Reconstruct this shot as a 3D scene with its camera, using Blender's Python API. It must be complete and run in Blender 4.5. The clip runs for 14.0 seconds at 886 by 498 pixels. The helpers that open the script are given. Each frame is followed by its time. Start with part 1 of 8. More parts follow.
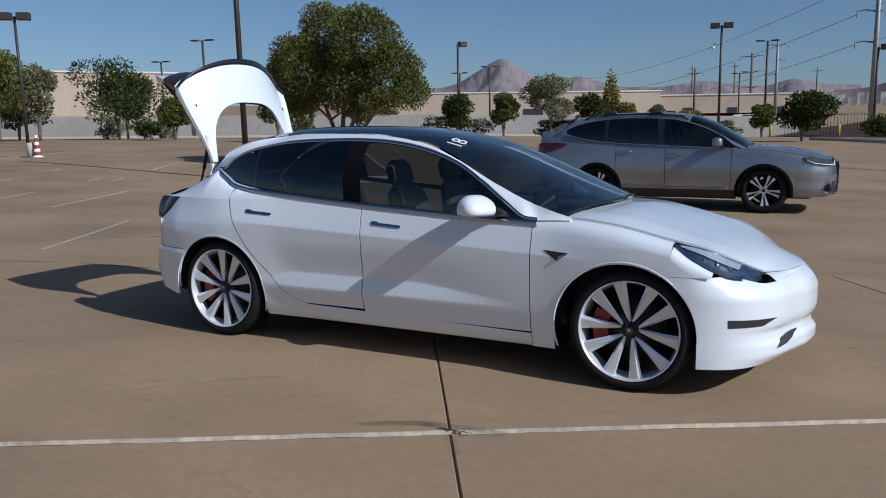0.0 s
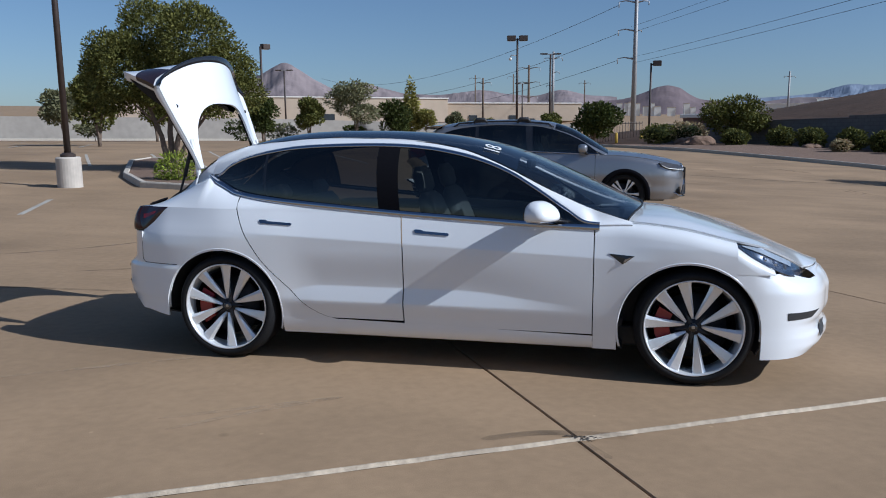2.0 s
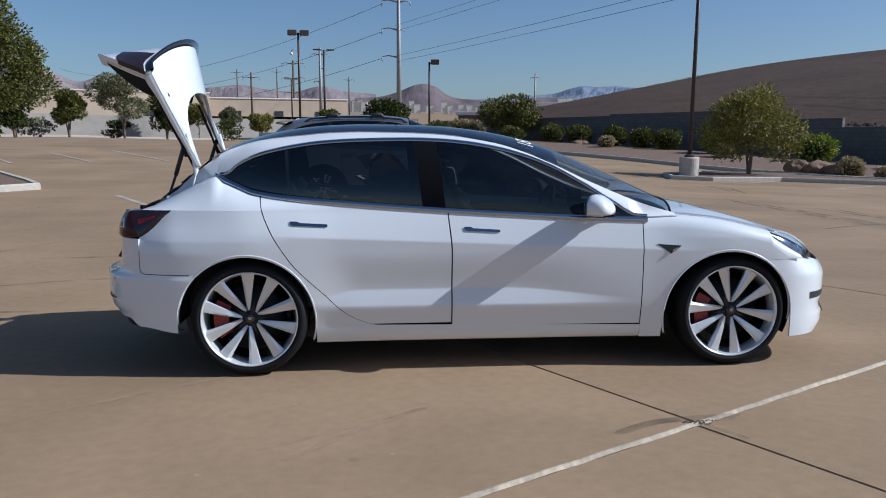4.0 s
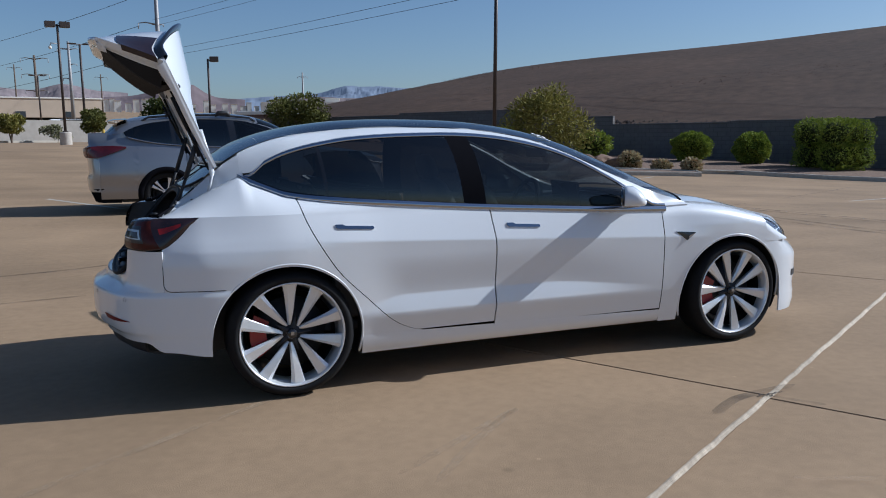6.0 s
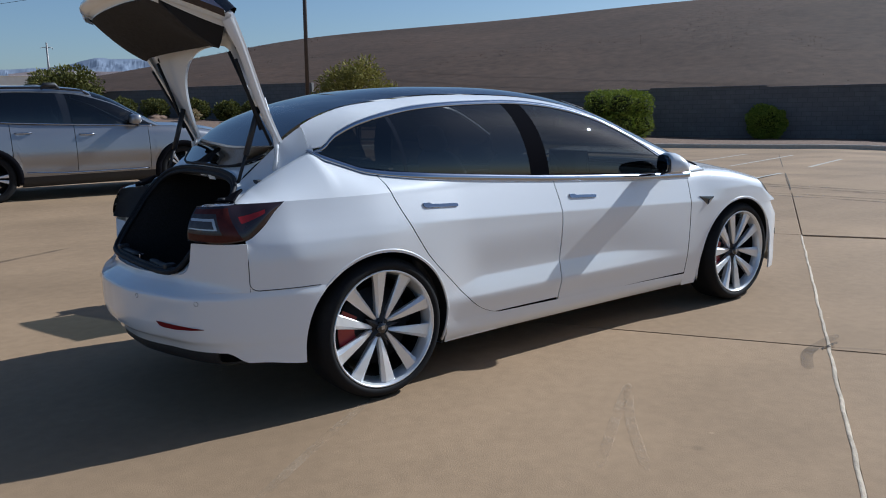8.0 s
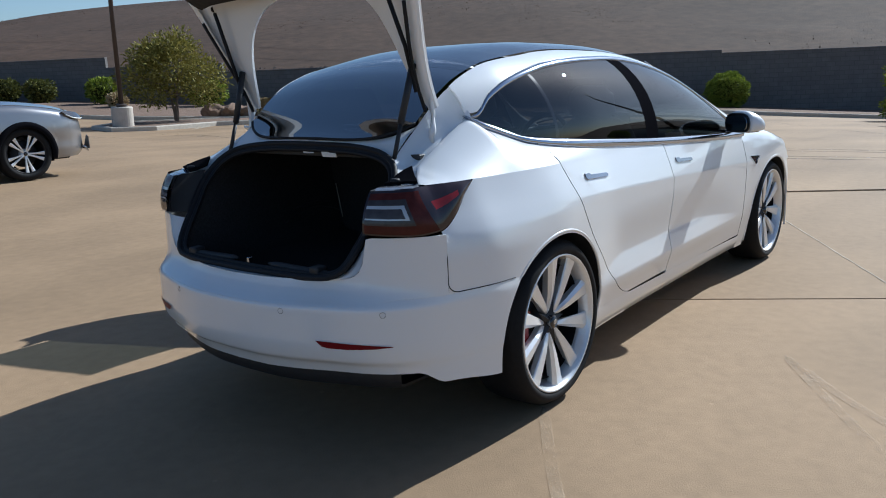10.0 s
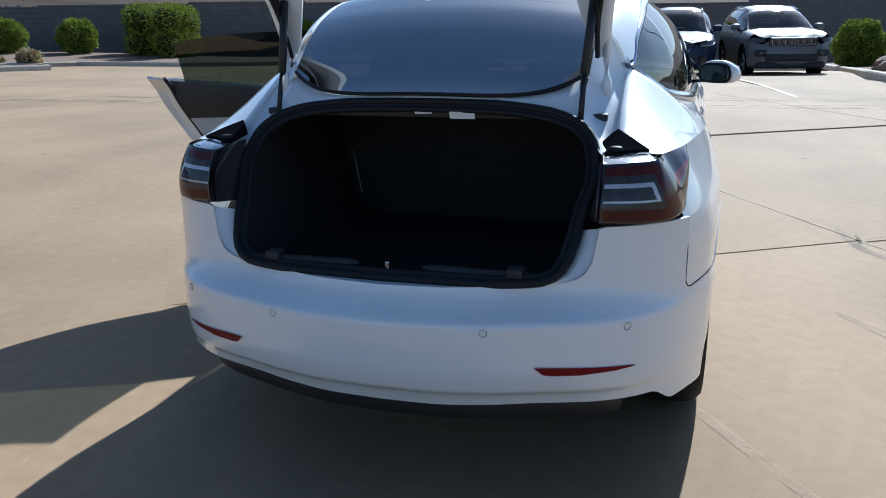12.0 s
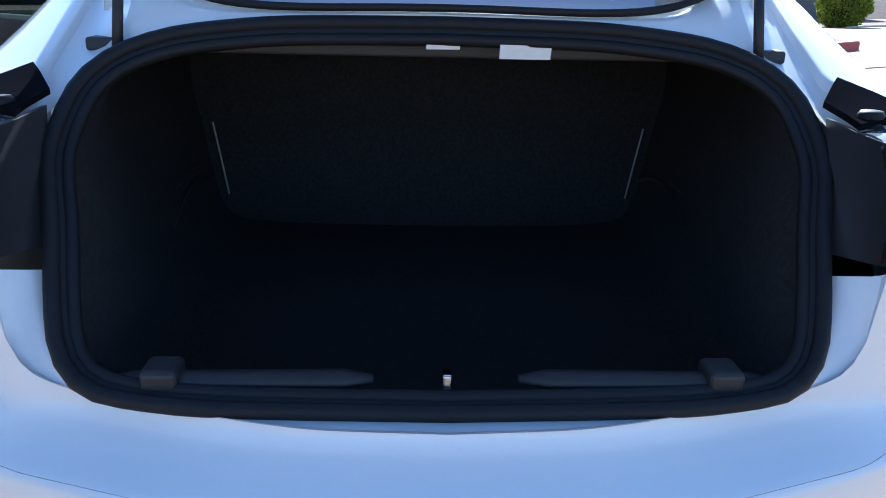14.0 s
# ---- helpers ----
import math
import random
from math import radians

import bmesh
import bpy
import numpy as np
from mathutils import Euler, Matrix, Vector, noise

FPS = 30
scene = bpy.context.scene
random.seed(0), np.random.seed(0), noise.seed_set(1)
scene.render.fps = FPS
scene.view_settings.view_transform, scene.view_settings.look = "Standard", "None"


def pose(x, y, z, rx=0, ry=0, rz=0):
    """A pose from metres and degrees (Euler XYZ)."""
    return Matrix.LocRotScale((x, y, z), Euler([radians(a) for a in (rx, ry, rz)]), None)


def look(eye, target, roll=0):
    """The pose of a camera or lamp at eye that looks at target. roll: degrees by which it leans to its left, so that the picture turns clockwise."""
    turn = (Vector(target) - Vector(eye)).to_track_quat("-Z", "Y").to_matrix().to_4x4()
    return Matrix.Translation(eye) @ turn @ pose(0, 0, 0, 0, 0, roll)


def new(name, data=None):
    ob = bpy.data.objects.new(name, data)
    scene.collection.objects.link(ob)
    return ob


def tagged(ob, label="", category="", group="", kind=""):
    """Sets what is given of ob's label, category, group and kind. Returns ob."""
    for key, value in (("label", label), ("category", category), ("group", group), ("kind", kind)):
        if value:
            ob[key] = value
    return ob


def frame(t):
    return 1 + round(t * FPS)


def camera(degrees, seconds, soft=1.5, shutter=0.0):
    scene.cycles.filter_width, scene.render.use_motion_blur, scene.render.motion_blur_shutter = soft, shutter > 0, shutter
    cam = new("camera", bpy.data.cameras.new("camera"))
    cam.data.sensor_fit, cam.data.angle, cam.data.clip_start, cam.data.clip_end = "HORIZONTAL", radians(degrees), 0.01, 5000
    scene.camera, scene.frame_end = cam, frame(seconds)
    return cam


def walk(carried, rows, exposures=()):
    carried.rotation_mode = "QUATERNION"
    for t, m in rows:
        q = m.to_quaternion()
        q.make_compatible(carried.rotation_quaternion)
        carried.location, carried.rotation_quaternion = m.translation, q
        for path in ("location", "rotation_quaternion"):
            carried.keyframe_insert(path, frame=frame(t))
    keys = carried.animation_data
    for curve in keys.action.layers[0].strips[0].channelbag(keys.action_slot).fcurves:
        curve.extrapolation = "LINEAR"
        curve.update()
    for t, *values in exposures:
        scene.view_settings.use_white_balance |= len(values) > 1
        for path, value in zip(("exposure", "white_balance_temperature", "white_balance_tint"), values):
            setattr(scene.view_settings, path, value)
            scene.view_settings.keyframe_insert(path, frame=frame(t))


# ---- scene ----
cam = camera(58.3, 14.0, 1.0)
PATH = [
    (0, (2.476, -4.989, 1.382), (1.564, -3.232, 1.101), -0.4),
    (0.5, (2.136, -5.123, 1.389), (1.353, -3.303, 1.113), -0.6),
    (1, (1.771, -5.296, 1.398), (1.122, -3.423, 1.128), -0.7),
    (1.5, (1.386, -5.393, 1.373), (0.828, -3.492, 1.101), -0.4),
    (2, (0.978, -5.431, 1.39), (0.56, -3.494, 1.12), -0.0),
    (2.5, (0.558, -5.497, 1.389), (0.341, -3.526, 1.126), -0.0),
    (3, (0.158, -5.492, 1.369), (0.074, -3.512, 1.103), -0.5),
    (3.5, (-0.249, -5.451, 1.388), (-0.211, -3.469, 1.119), -0.6),
    (3.7, (-0.433, -5.425, 1.384), (-0.346, -3.446, 1.11), -0.3),
    (6, (-2.168, -4.884, 1.355), (-1.451, -3.039, 1.073), -0.6),
    (6.5, (-2.51, -4.666, 1.356), (-1.681, -2.869, 1.068), -0.4),
    (7, (-2.852, -4.463, 1.368), (-1.923, -2.718, 1.064), -0.6),
    (7.5, (-3.121, -4.159, 1.351), (-2.078, -2.484, 1.026), -1.4),
    (8, (-3.38, -3.838, 1.346), (-2.186, -2.273, 0.993), -1.2),
    (8.5, (-3.608, -3.496, 1.324), (-2.341, -1.993, 0.954), -1.7),
    (9, (-3.778, -3.123, 1.33), (-2.451, -1.677, 0.947), -2.3),
    (9.2, (-3.85, -2.966, 1.306), (-2.476, -1.563, 0.925), -2.6),
    (11.3, (-4.256, -1.26, 1.344), (-2.493, -0.484, 0.807), -0.6),
    (11.5, (-4.234, -1.089, 1.337), (-2.441, -0.388, 0.796), -0.8),
    (12, (-4.166, -0.729, 1.316), (-2.33, -0.175, 0.749), -0.9),
    (12.5, (-4.023, -0.371, 1.296), (-2.131, -0.085, 0.711), -0.6),
    (13, (-3.748, -0.149, 1.249), (-1.844, -0.035, 0.647), 0.1),
    (13.5, (-3.436, -0.011, 1.201), (-1.536, -0.031, 0.575), 1.0),
    (14, (-3.12, 0.048, 1.141), (-1.232, -0.039, 0.485), 1.4),
]
walk(cam, [(t, look(eye, target, roll)) for t, eye, target, roll in PATH],
     exposures=[(0, -0.26, 5400, 9), (1.2, -0.16, 5400, 9), (2.4, 0.05, 5400, 9), (3, 0.08, 5400, 9), (7, 0.0, 5400, 8), (9, 0.33, 5550, 6), (11.5, 0.6, 5350, 3), (12.5, 0.97, 5150, 3), (13, 1.26, 5050, 4), (14, 1.88, 5080, 6)])

# world, sun
SUN_EL, SUN_AZ = 35.0, -8.5          # degrees; azimuth of the sun seen from the car, from +x towards +y
world = bpy.data.worlds.new("sky")
scene.world = world
world.use_nodes = True
nt = world.node_tree
sky = nt.nodes.new("ShaderNodeTexSky")
sky.sky_type, sky.sun_disc = "NISHITA", False
sky.sun_elevation, sky.sun_rotation = radians(SUN_EL), radians(90 - SUN_AZ)
sky.air_density, sky.dust_density, sky.ozone_density = 0.90, 0.9, 2.2
nt.links.new(sky.outputs[0], nt.nodes["Background"].inputs[0])
nt.nodes["Background"].inputs[1].default_value = 0.076
sun_data = bpy.data.lights.new("sun", "SUN")
sun_data.energy, sun_data.angle, sun_data.color = 4.9, radians(0.55), (1.0, 0.95, 0.88)
sun = new("sun", sun_data)
sd = Vector((math.cos(radians(SUN_EL)) * math.cos(radians(SUN_AZ)), math.cos(radians(SUN_EL)) * math.sin(radians(SUN_AZ)), math.sin(radians(SUN_EL))))
sun.matrix_world = look(sd * 60, (0, 0, 0))

# ---------------------------------------------------------------- materials
def mat(name, col, rough=0.5, metal=0.0, coat=0.0, var=0.0, scale=8.0, bump=0.0, bscale=60.0, spec=0.5, mottle=0.0, mscale=0.7):
    """A Principled material whose colour varies at two scales, with fine relief."""
    m = bpy.data.materials.new(name)
    m.use_nodes = True
    t = m.node_tree
    b = t.nodes["Principled BSDF"]
    b.inputs["Base Color"].default_value = (*col, 1)
    b.inputs["Roughness"].default_value = rough
    b.inputs["Metallic"].default_value = metal
    b.inputs["Coat Weight"].default_value = coat
    b.inputs["Coat Roughness"].default_value = 0.03
    b.inputs["Specular IOR Level"].default_value = spec
    co = t.nodes.new("ShaderNodeTexCoord")
    if var or mottle:
        last = None
        for amount, sc, det in ((var, scale, 6.0), (mottle, mscale, 3.0)):
            if not amount:
                continue
            n = t.nodes.new("ShaderNodeTexNoise")
            n.inputs["Scale"].default_value = sc
            n.inputs["Detail"].default_value = det
            t.links.new(co.outputs["Object"], n.inputs["Vector"])
            r = t.nodes.new("ShaderNodeMapRange")
            r.inputs[1].default_value, r.inputs[2].default_value = 0.25, 0.75
            r.inputs[3].default_value, r.inputs[4].default_value = 1 - amount, 1 + amount
            t.links.new(n.outputs["Fac"], r.inputs[0])
            mx = t.nodes.new("ShaderNodeMix")
            mx.data_type, mx.blend_type = "RGBA", "MULTIPLY"
            mx.inputs[0].default_value = 1.0
            if last is None:
                mx.inputs[6].default_value = (*col, 1)
            else:
                t.links.new(last, mx.inputs[6])
            t.links.new(r.outputs[0], mx.inputs[7])
            last = mx.outputs[2]
        t.links.new(last, b.inputs["Base Color"])
    if bump:
        n = t.nodes.new("ShaderNodeTexNoise")
        n.inputs["Scale"].default_value, n.inputs["Detail"].default_value = bscale, 4.0
        t.links.new(co.outputs["Object"], n.inputs["Vector"])
        bp = t.nodes.new("ShaderNodeBump")
        bp.inputs["Strength"].default_value, bp.inputs["Distance"].default_value = bump, 0.02
        t.links.new(n.outputs["Fac"], bp.inputs["Height"])
        t.links.new(bp.outputs[0], b.inputs["Normal"])
    return m


def glass(name, tint, rough=0.0, ior=1.5):
    """A thin tinted pane: gloss by Fresnel over a tinted see-through."""
    m = bpy.data.materials.new(name)
    m.use_nodes = True
    t = m.node_tree
    t.nodes.remove(t.nodes["Principled BSDF"])
    tr = t.nodes.new("ShaderNodeBsdfTransparent")
    tr.inputs[0].default_value = (*tint, 1)
    gl = t.nodes.new("ShaderNodeBsdfGlossy")
    gl.inputs["Roughness"].default_value = rough
    lw = t.nodes.new("ShaderNodeLayerWeight")
    lw.inputs[0].default_value = 0.5
    pw = t.nodes.new("ShaderNodeMath")
    pw.operation = "POWER"
    pw.inputs[1].default_value = 5.0
    t.links.new(lw.outputs["Facing"], pw.inputs[0])
    fr = t.nodes.new("ShaderNodeMath")
    fr.operation = "MULTIPLY_ADD"
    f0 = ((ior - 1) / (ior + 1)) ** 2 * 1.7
    fr.inputs[1].default_value, fr.inputs[2].default_value = 1 - f0, f0
    t.links.new(pw.outputs[0], fr.inputs[0])
    mx = t.nodes.new("ShaderNodeMixShader")
    t.links.new(fr.outputs[0], mx.inputs[0])
    t.links.new(tr.outputs[0], mx.inputs[1])
    t.links.new(gl.outputs[0], mx.inputs[2])
    t.links.new(mx.outputs[0], t.nodes["Material Output"].inputs[0])
    return m


WHITE = mat("white_car_paint", (0.745, 0.755, 0.765), 0.32, 0.0, 1.0, 0.015, 300.0)
SILVER = mat("silver_car_paint", (0.30, 0.30, 0.315), 0.30, 0.7, 1.0, 0.04, 400.0)
JEEPSILVER = mat("pale_silver_car_paint", (0.15, 0.153, 0.162), 0.40, 0.3, 0.1, 0.04, 400.0, 0, 0, 0.2)
NAVY = mat("dark_blue_car_paint", (0.016, 0.024, 0.052), 0.5, 0.0, 0.35, 0.05, 300.0, 0, 0, 0.08)
BLACKGLOSS = mat("gloss_black_trim", (0.012, 0.012, 0.014), 0.12, 0.0, 0.6, 0.05, 40)
BLACKPLASTIC = mat("black_plastic", (0.02, 0.02, 0.022), 0.55, 0.0, 0.0, 0.15, 40, 0.05, 300)
PILLAR = mat("black_pillar_cover", (0.008, 0.008, 0.010), 0.9, 0.0, 0.0, 0.05, 40, 0, 0, 0.0)
CARPET = mat("black_carpet", (0.032, 0.031, 0.031), 0.95, 0.0, 0.0, 0.3, 120, 0.3, 500, 0.1)
RUBBER = mat("tyre_rubber", (0.011, 0.011, 0.012), 0.7, 0.0, 0.0, 0.2, 60, 0.1, 300, 0.2)
SEAL = mat("rubber_seal", (0.012, 0.0125, 0.015), 0.6, 0.0, 0.0, 0.1, 60, 0, 0, 0.25)
HANDLE = mat("dark_satin_chrome", (0.30, 0.32, 0.37), 0.14, 1.0, 0.0, 0.03, 60)
ALLOY = mat("silver_alloy", (0.78, 0.79, 0.80), 0.28, 0.45, 0.5, 0.03, 60)
DARKALLOY = mat("dark_alloy", (0.022, 0.022, 0.025), 0.4, 0.6, 0.0, 0.1, 60)
STEEL = mat("brake_steel", (0.045, 0.045, 0.048), 0.6, 0.7, 0.0, 0.15, 30)
RED = mat("red_caliper", (0.26, 0.008, 0.012), 0.35, 0.0, 0.5, 0.05, 40)
CHROME = mat("satin_chrome", (0.42, 0.45, 0.52), 0.12, 1.0, 0.0, 0.03, 60)
SEATWHITE = mat("white_seat_leather", (0.50, 0.50, 0.48), 0.5, 0.0, 0.0, 0.06, 40, 0.1, 200)
DASH = mat("dark_dash", (0.03, 0.03, 0.032), 0.6, 0.0, 0.0, 0.1, 40)
DARKRED = mat("dark_red_lens", (0.085, 0.006, 0.010), 0.12, 0.0, 0.3, 0.2, 30)
REDLENS = mat("red_lens", (0.22, 0.010, 0.010), 0.12, 0.0, 0.2, 0.2, 30)
AMBERLENS = mat("dull_red_lens", (0.062, 0.014, 0.011), 0.14, 0.0, 0.0, 0.3, 30, 0, 0, 0.2)
LAMPTOP = mat("glossy_grey_lamp_top", (0.16, 0.17, 0.20), 0.18, 0.1, 0.8, 0.1, 30)
CLEARLENS = mat("clear_grey_lens", (0.055, 0.055, 0.06), 0.10, 0.2, 0.3, 0.5, 60)
REFLECTOR = mat("red_reflector", (0.15, 0.004, 0.008), 0.35, 0.0, 0.0, 0.1, 60, 0, 0, 0.15)
LAMPCHAMBER = mat("dark_grey_lamp_chamber", (0.05, 0.047, 0.05), 0.12, 0.2, 0.0, 0.3, 40, 0, 0, 0.3)
LAMPNAVY = mat("dark_blue_lamp_bowl", (0.03, 0.05, 0.09), 0.2, 0.3, 0.6, 0.4, 25)
LAMPGREY = mat("pale_lamp_strip", (0.42, 0.46, 0.50), 0.25, 0.2, 0.5, 0.1, 25)
LENSCLEAR = glass("clear_lamp_lens", (0.85, 0.88, 0.92))
LAMPDARK = mat("smoked_lens", (0.022, 0.012, 0.014), 0.08, 0.0, 0.3, 0.2, 30)
GLASSDARK = glass("privacy_glass", (0.07, 0.075, 0.075), 0.0, 1.6)
GLASSFRONT = glass("tinted_side_glass", (0.11, 0.125, 0.125))
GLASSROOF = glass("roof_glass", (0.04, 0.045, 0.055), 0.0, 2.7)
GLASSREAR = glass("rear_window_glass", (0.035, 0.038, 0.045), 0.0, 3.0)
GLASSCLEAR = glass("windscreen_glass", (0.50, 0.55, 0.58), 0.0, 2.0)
GLASSSCREEN = glass("dark_windscreen_glass", (0.20, 0.23, 0.25), 0.0, 1.38)
GLASSGREEN = glass("green_tinted_glass", (0.085, 0.11, 0.095))
MIRROR = mat("mirror_glass", (0.22, 0.25, 0.28), 0.02, 1.0)
PAPER = mat("paper_label", (0.8, 0.8, 0.78), 0.7, 0, 0, 0.05, 50)
WHITEPLATE = mat("white_plate", (0.75, 0.75, 0.73), 0.5, 0, 0, 0.08, 50)

# ---------------------------------------------------------------- mesh helpers
def link(name, me, material, parent=None, label="", smooth=True):
    me.materials.append(material)
    if smooth:
        me.polygons.foreach_set("use_smooth", [True] * len(me.polygons))
    ob = new(name, me)
    if parent is not None:
        ob.parent = parent
    if label:
        ob["label"] = label
    return ob


def part(name, bm, material, parent, label="", smooth=False):
    bmesh.ops.recalc_face_normals(bm, faces=bm.faces)
    me = bpy.data.meshes.new(name)
    bm.to_mesh(me)
    bm.free()
    return link(name, me, material, parent, label, smooth)


def base(name, m, label, category, group="", kind=""):
    ob = new(name)
    ob.empty_display_size = 0.1
    ob.matrix_world = m
    return tagged(ob, label, category, group, kind)


def grid(name, rows_, material, parent, label="", thick=0.0, flip=False, close=False, smooth=True, bevel=0.0):
    """A surface through a table of points; thick folds its edges inwards."""
    R, C = len(rows_), len(rows_[0])
    v = [tuple(p) for r in rows_ for p in r]
    f = []
    for i in range(R - 1):
        for j in range(C if close else C - 1):
            q = (i * C + j, i * C + (j + 1) % C, (i + 1) * C + (j + 1) % C, (i + 1) * C + j)
            f.append(q[::-1] if flip else q)
    me = bpy.data.meshes.new(name)
    me.from_pydata(v, [], f)
    me.validate()
    ob = link(name, me, material, parent, label, smooth)
    if thick:
        s = ob.modifiers.new("thickness", "SOLIDIFY")
        s.thickness, s.offset, s.use_even_offset = thick, -1.0, False
        es = ob.modifiers.new("crisp", "EDGE_SPLIT")
        es.split_angle = radians(55)
    if bevel:
        b = ob.modifiers.new("edge", "BEVEL")
        b.width, b.segments, b.limit_method, b.angle_limit = bevel, 2, "ANGLE", radians(50)
    return ob


def sweep(name, path, r, material, parent, label="", n=8, closed=False, flat=1.0, up=(0, 0, 1)):
    """A tube of radius r (a number, or one for each point) along a path; flat squeezes it along `up`."""
    path = [Vector(p) for p in path]
    N = len(path)
    rs = r if isinstance(r, (list, tuple)) else [r] * N
    rows_ = []
    for i, p in enumerate(path):
        a, b = (path[i - 1], path[(i + 1) % N]) if closed else (path[max(i - 1, 0)], path[min(i + 1, N - 1)])
        t = (b - a).normalized()
        s = t.cross(Vector(up))
        if s.length < 1e-4:
            s = t.cross(Vector((1, 0, 0)))
        s.normalize()
        w = s.cross(t)
        rows_.append([p + s * (math.cos(2 * math.pi * k / n) * rs[i]) + w * (math.sin(2 * math.pi * k / n) * rs[i] * flat) for k in range(n)])
    if closed:
        rows_.append(rows_[0])
    v = [tuple(p) for row in rows_ for p in row]
    f = [(i * n + k, i * n + (k + 1) % n, (i + 1) * n + (k + 1) % n, (i + 1) * n + k) for i in range(len(rows_) - 1) for k in range(n)]
    if not closed:
        f += [tuple(range(n))[::-1], tuple((len(rows_) - 1) * n + k for k in range(n))]
    me = bpy.data.meshes.new(name)
    me.from_pydata(v, [], f)
    return link(name, me, material, parent, label)


def lathe(name, prof, material, parent, label="", n=48, axis="y", smooth=True):
    """Turns (radius, height) pairs round an axis."""
    rows_ = []
    for k in range(n + 1):
        a = 2 * math.pi * k / n
        c, s = math.cos(a), math.sin(a)
        rows_.append([(r * c, h, r * s) if axis == "y" else (r * c, r * s, h) for r, h in prof])
    v = [tuple(p) for row in rows_[:-1] for p in row]
    C = len(prof)
    f = [((k % n) * C + j, (k % n) * C + j + 1, ((k + 1) % n) * C + j + 1, ((k + 1) % n) * C + j) for k in range(n) for j in range(C - 1)]
    bm = bmesh.new()
    vs = [bm.verts.new(p) for p in v]
    for q in f:
        bm.faces.new([vs[i] for i in q])
    bmesh.ops.remove_doubles(bm, verts=bm.verts, dist=1e-5)
    return part(name, bm, material, parent, label, smooth)


def box(bm, cx, cy, cz, sx, sy, sz, bev=0.0, rot=None):
    r = bmesh.ops.create_cube(bm, size=1.0)
    vs = r["verts"]
    bmesh.ops.scale(bm, vec=(sx, sy, sz), verts=vs)
    if bev:
        es = list({e for v in vs for e in v.link_edges})
        o = bmesh.ops.bevel(bm, geom=es, offset=bev, segments=3, affect="EDGES", profile=0.5)
        vs = list({v for f in o["faces"] for v in f.verts} | {v for v in vs if v.is_valid})
    if rot is not None:
        bmesh.ops.rotate(bm, cent=(0, 0, 0), matrix=Euler([radians(a) for a in rot]).to_matrix(), verts=vs)
    bmesh.ops.translate(bm, vec=(cx, cy, cz), verts=vs)
    return vs


def boxpart(name, material, parent, c, s, bev=0.01, rot=None, label=""):
    bm = bmesh.new()
    box(bm, *c, *s, bev, rot)
    return part(name, bm, material, parent, label)


def plate(name, outline, material, parent, thick=0.01, label="", axis=1, sgn=-1):
    """A flat or curved outline given as 3D points, filled, and thickened along an axis."""
    bm = bmesh.new()
    a = [bm.verts.new(p) for p in outline]
    off = Vector((0, 0, 0))
    off[axis] = -sgn * thick
    b = [bm.verts.new(Vector(p) + off) for p in outline]
    bm.faces.new(a)
    bm.faces.new(b[::-1])
    n = len(a)
    for i in range(n):
        bm.faces.new((a[i], b[i], b[(i + 1) % n], a[(i + 1) % n]))
    return part(name, bm, material, parent, label)


def curve(pts):
    """A smooth function through (x, y) pairs (monotone cubic)."""
    xs, ys = [p[0] for p in pts], [p[1] for p in pts]
    n = len(xs)
    d = [(ys[i + 1] - ys[i]) / (xs[i + 1] - xs[i]) for i in range(n - 1)]
    m = [d[0]] + [0 if d[i - 1] * d[i] <= 0 else 2 * d[i - 1] * d[i] / (d[i - 1] + d[i]) for i in range(1, n - 1)] + [d[-1]]

    def f(x):
        if x <= xs[0]:
            return ys[0]
        if x >= xs[-1]:
            return ys[-1]
        i = 0
        while x > xs[i + 1]:
            i += 1
        h = xs[i + 1] - xs[i]
        t = (x - xs[i]) / h
        return ((2 * t ** 3 - 3 * t * t + 1) * ys[i] + (t ** 3 - 2 * t * t + t) * h * m[i]
                + (3 * t * t - 2 * t ** 3) * ys[i + 1] + (t ** 3 - t * t) * h * m[i + 1])
    return f


def lin(a, b, n):
    return [a + (b - a) * i / (n - 1) for i in range(n)]


def smooth01(x, a, b):
    t = min(1.0, max(0.0, (x - a) / (b - a)))
    return t * t * (3 - 2 * t)

# ---------------------------------------------------------------- ground
A2, B2 = Vector((0.8616, 0.5075)), Vector((-0.5075, 0.8616))      # the car park's two directions
GA = math.degrees(math.atan2(A2.y, A2.x))
rise = curve([(-60, 0), (0, 0), (5, 0.04), (8.5, 0.12), (15, 0.28), (21, 0.6), (26, 0.82), (34, 1.12), (52, 1.35), (74, 1.42), (120, 3.0), (300, 11.0), (420, 17.0), (1500, 58)])
lift = curve([(-2, 0), (3, 0.035), (7, 0.11), (14, 0.14), (22, 0.16), (40, 0.16)])
fall = curve([(-2000, 0), (8.5, 0), (14, -0.15), (28, -0.42), (60, -0.6), (2000, -0.6)])
dip = curve([(-2000, -1.1), (-35, -1.1), (-17, -0.75), (-8, -0.25), (-4, 0), (2000, 0)])


def ab(a, b):
    return A2.x * a + B2.x * b, A2.y * a + B2.y * b


def gz(x, y):
    """Height of the ground, level round the saloon and rising gently beyond."""
    a, b = A2.x * x + A2.y * y, B2.x * x + B2.y * y
    return rise(b) + fall(a) + smooth01(a, 8.5, 28) * dip(b) + smooth01(a, 19, 26.5) * (1 - smooth01(a, 60, 90)) * lift(b)


def berm(a, b):
    """How much the planting strip swells towards the wall."""
    return 0.10 + 0.17 * smooth01(b, -1, 8) * smooth01(a, 26.6, 30.0)


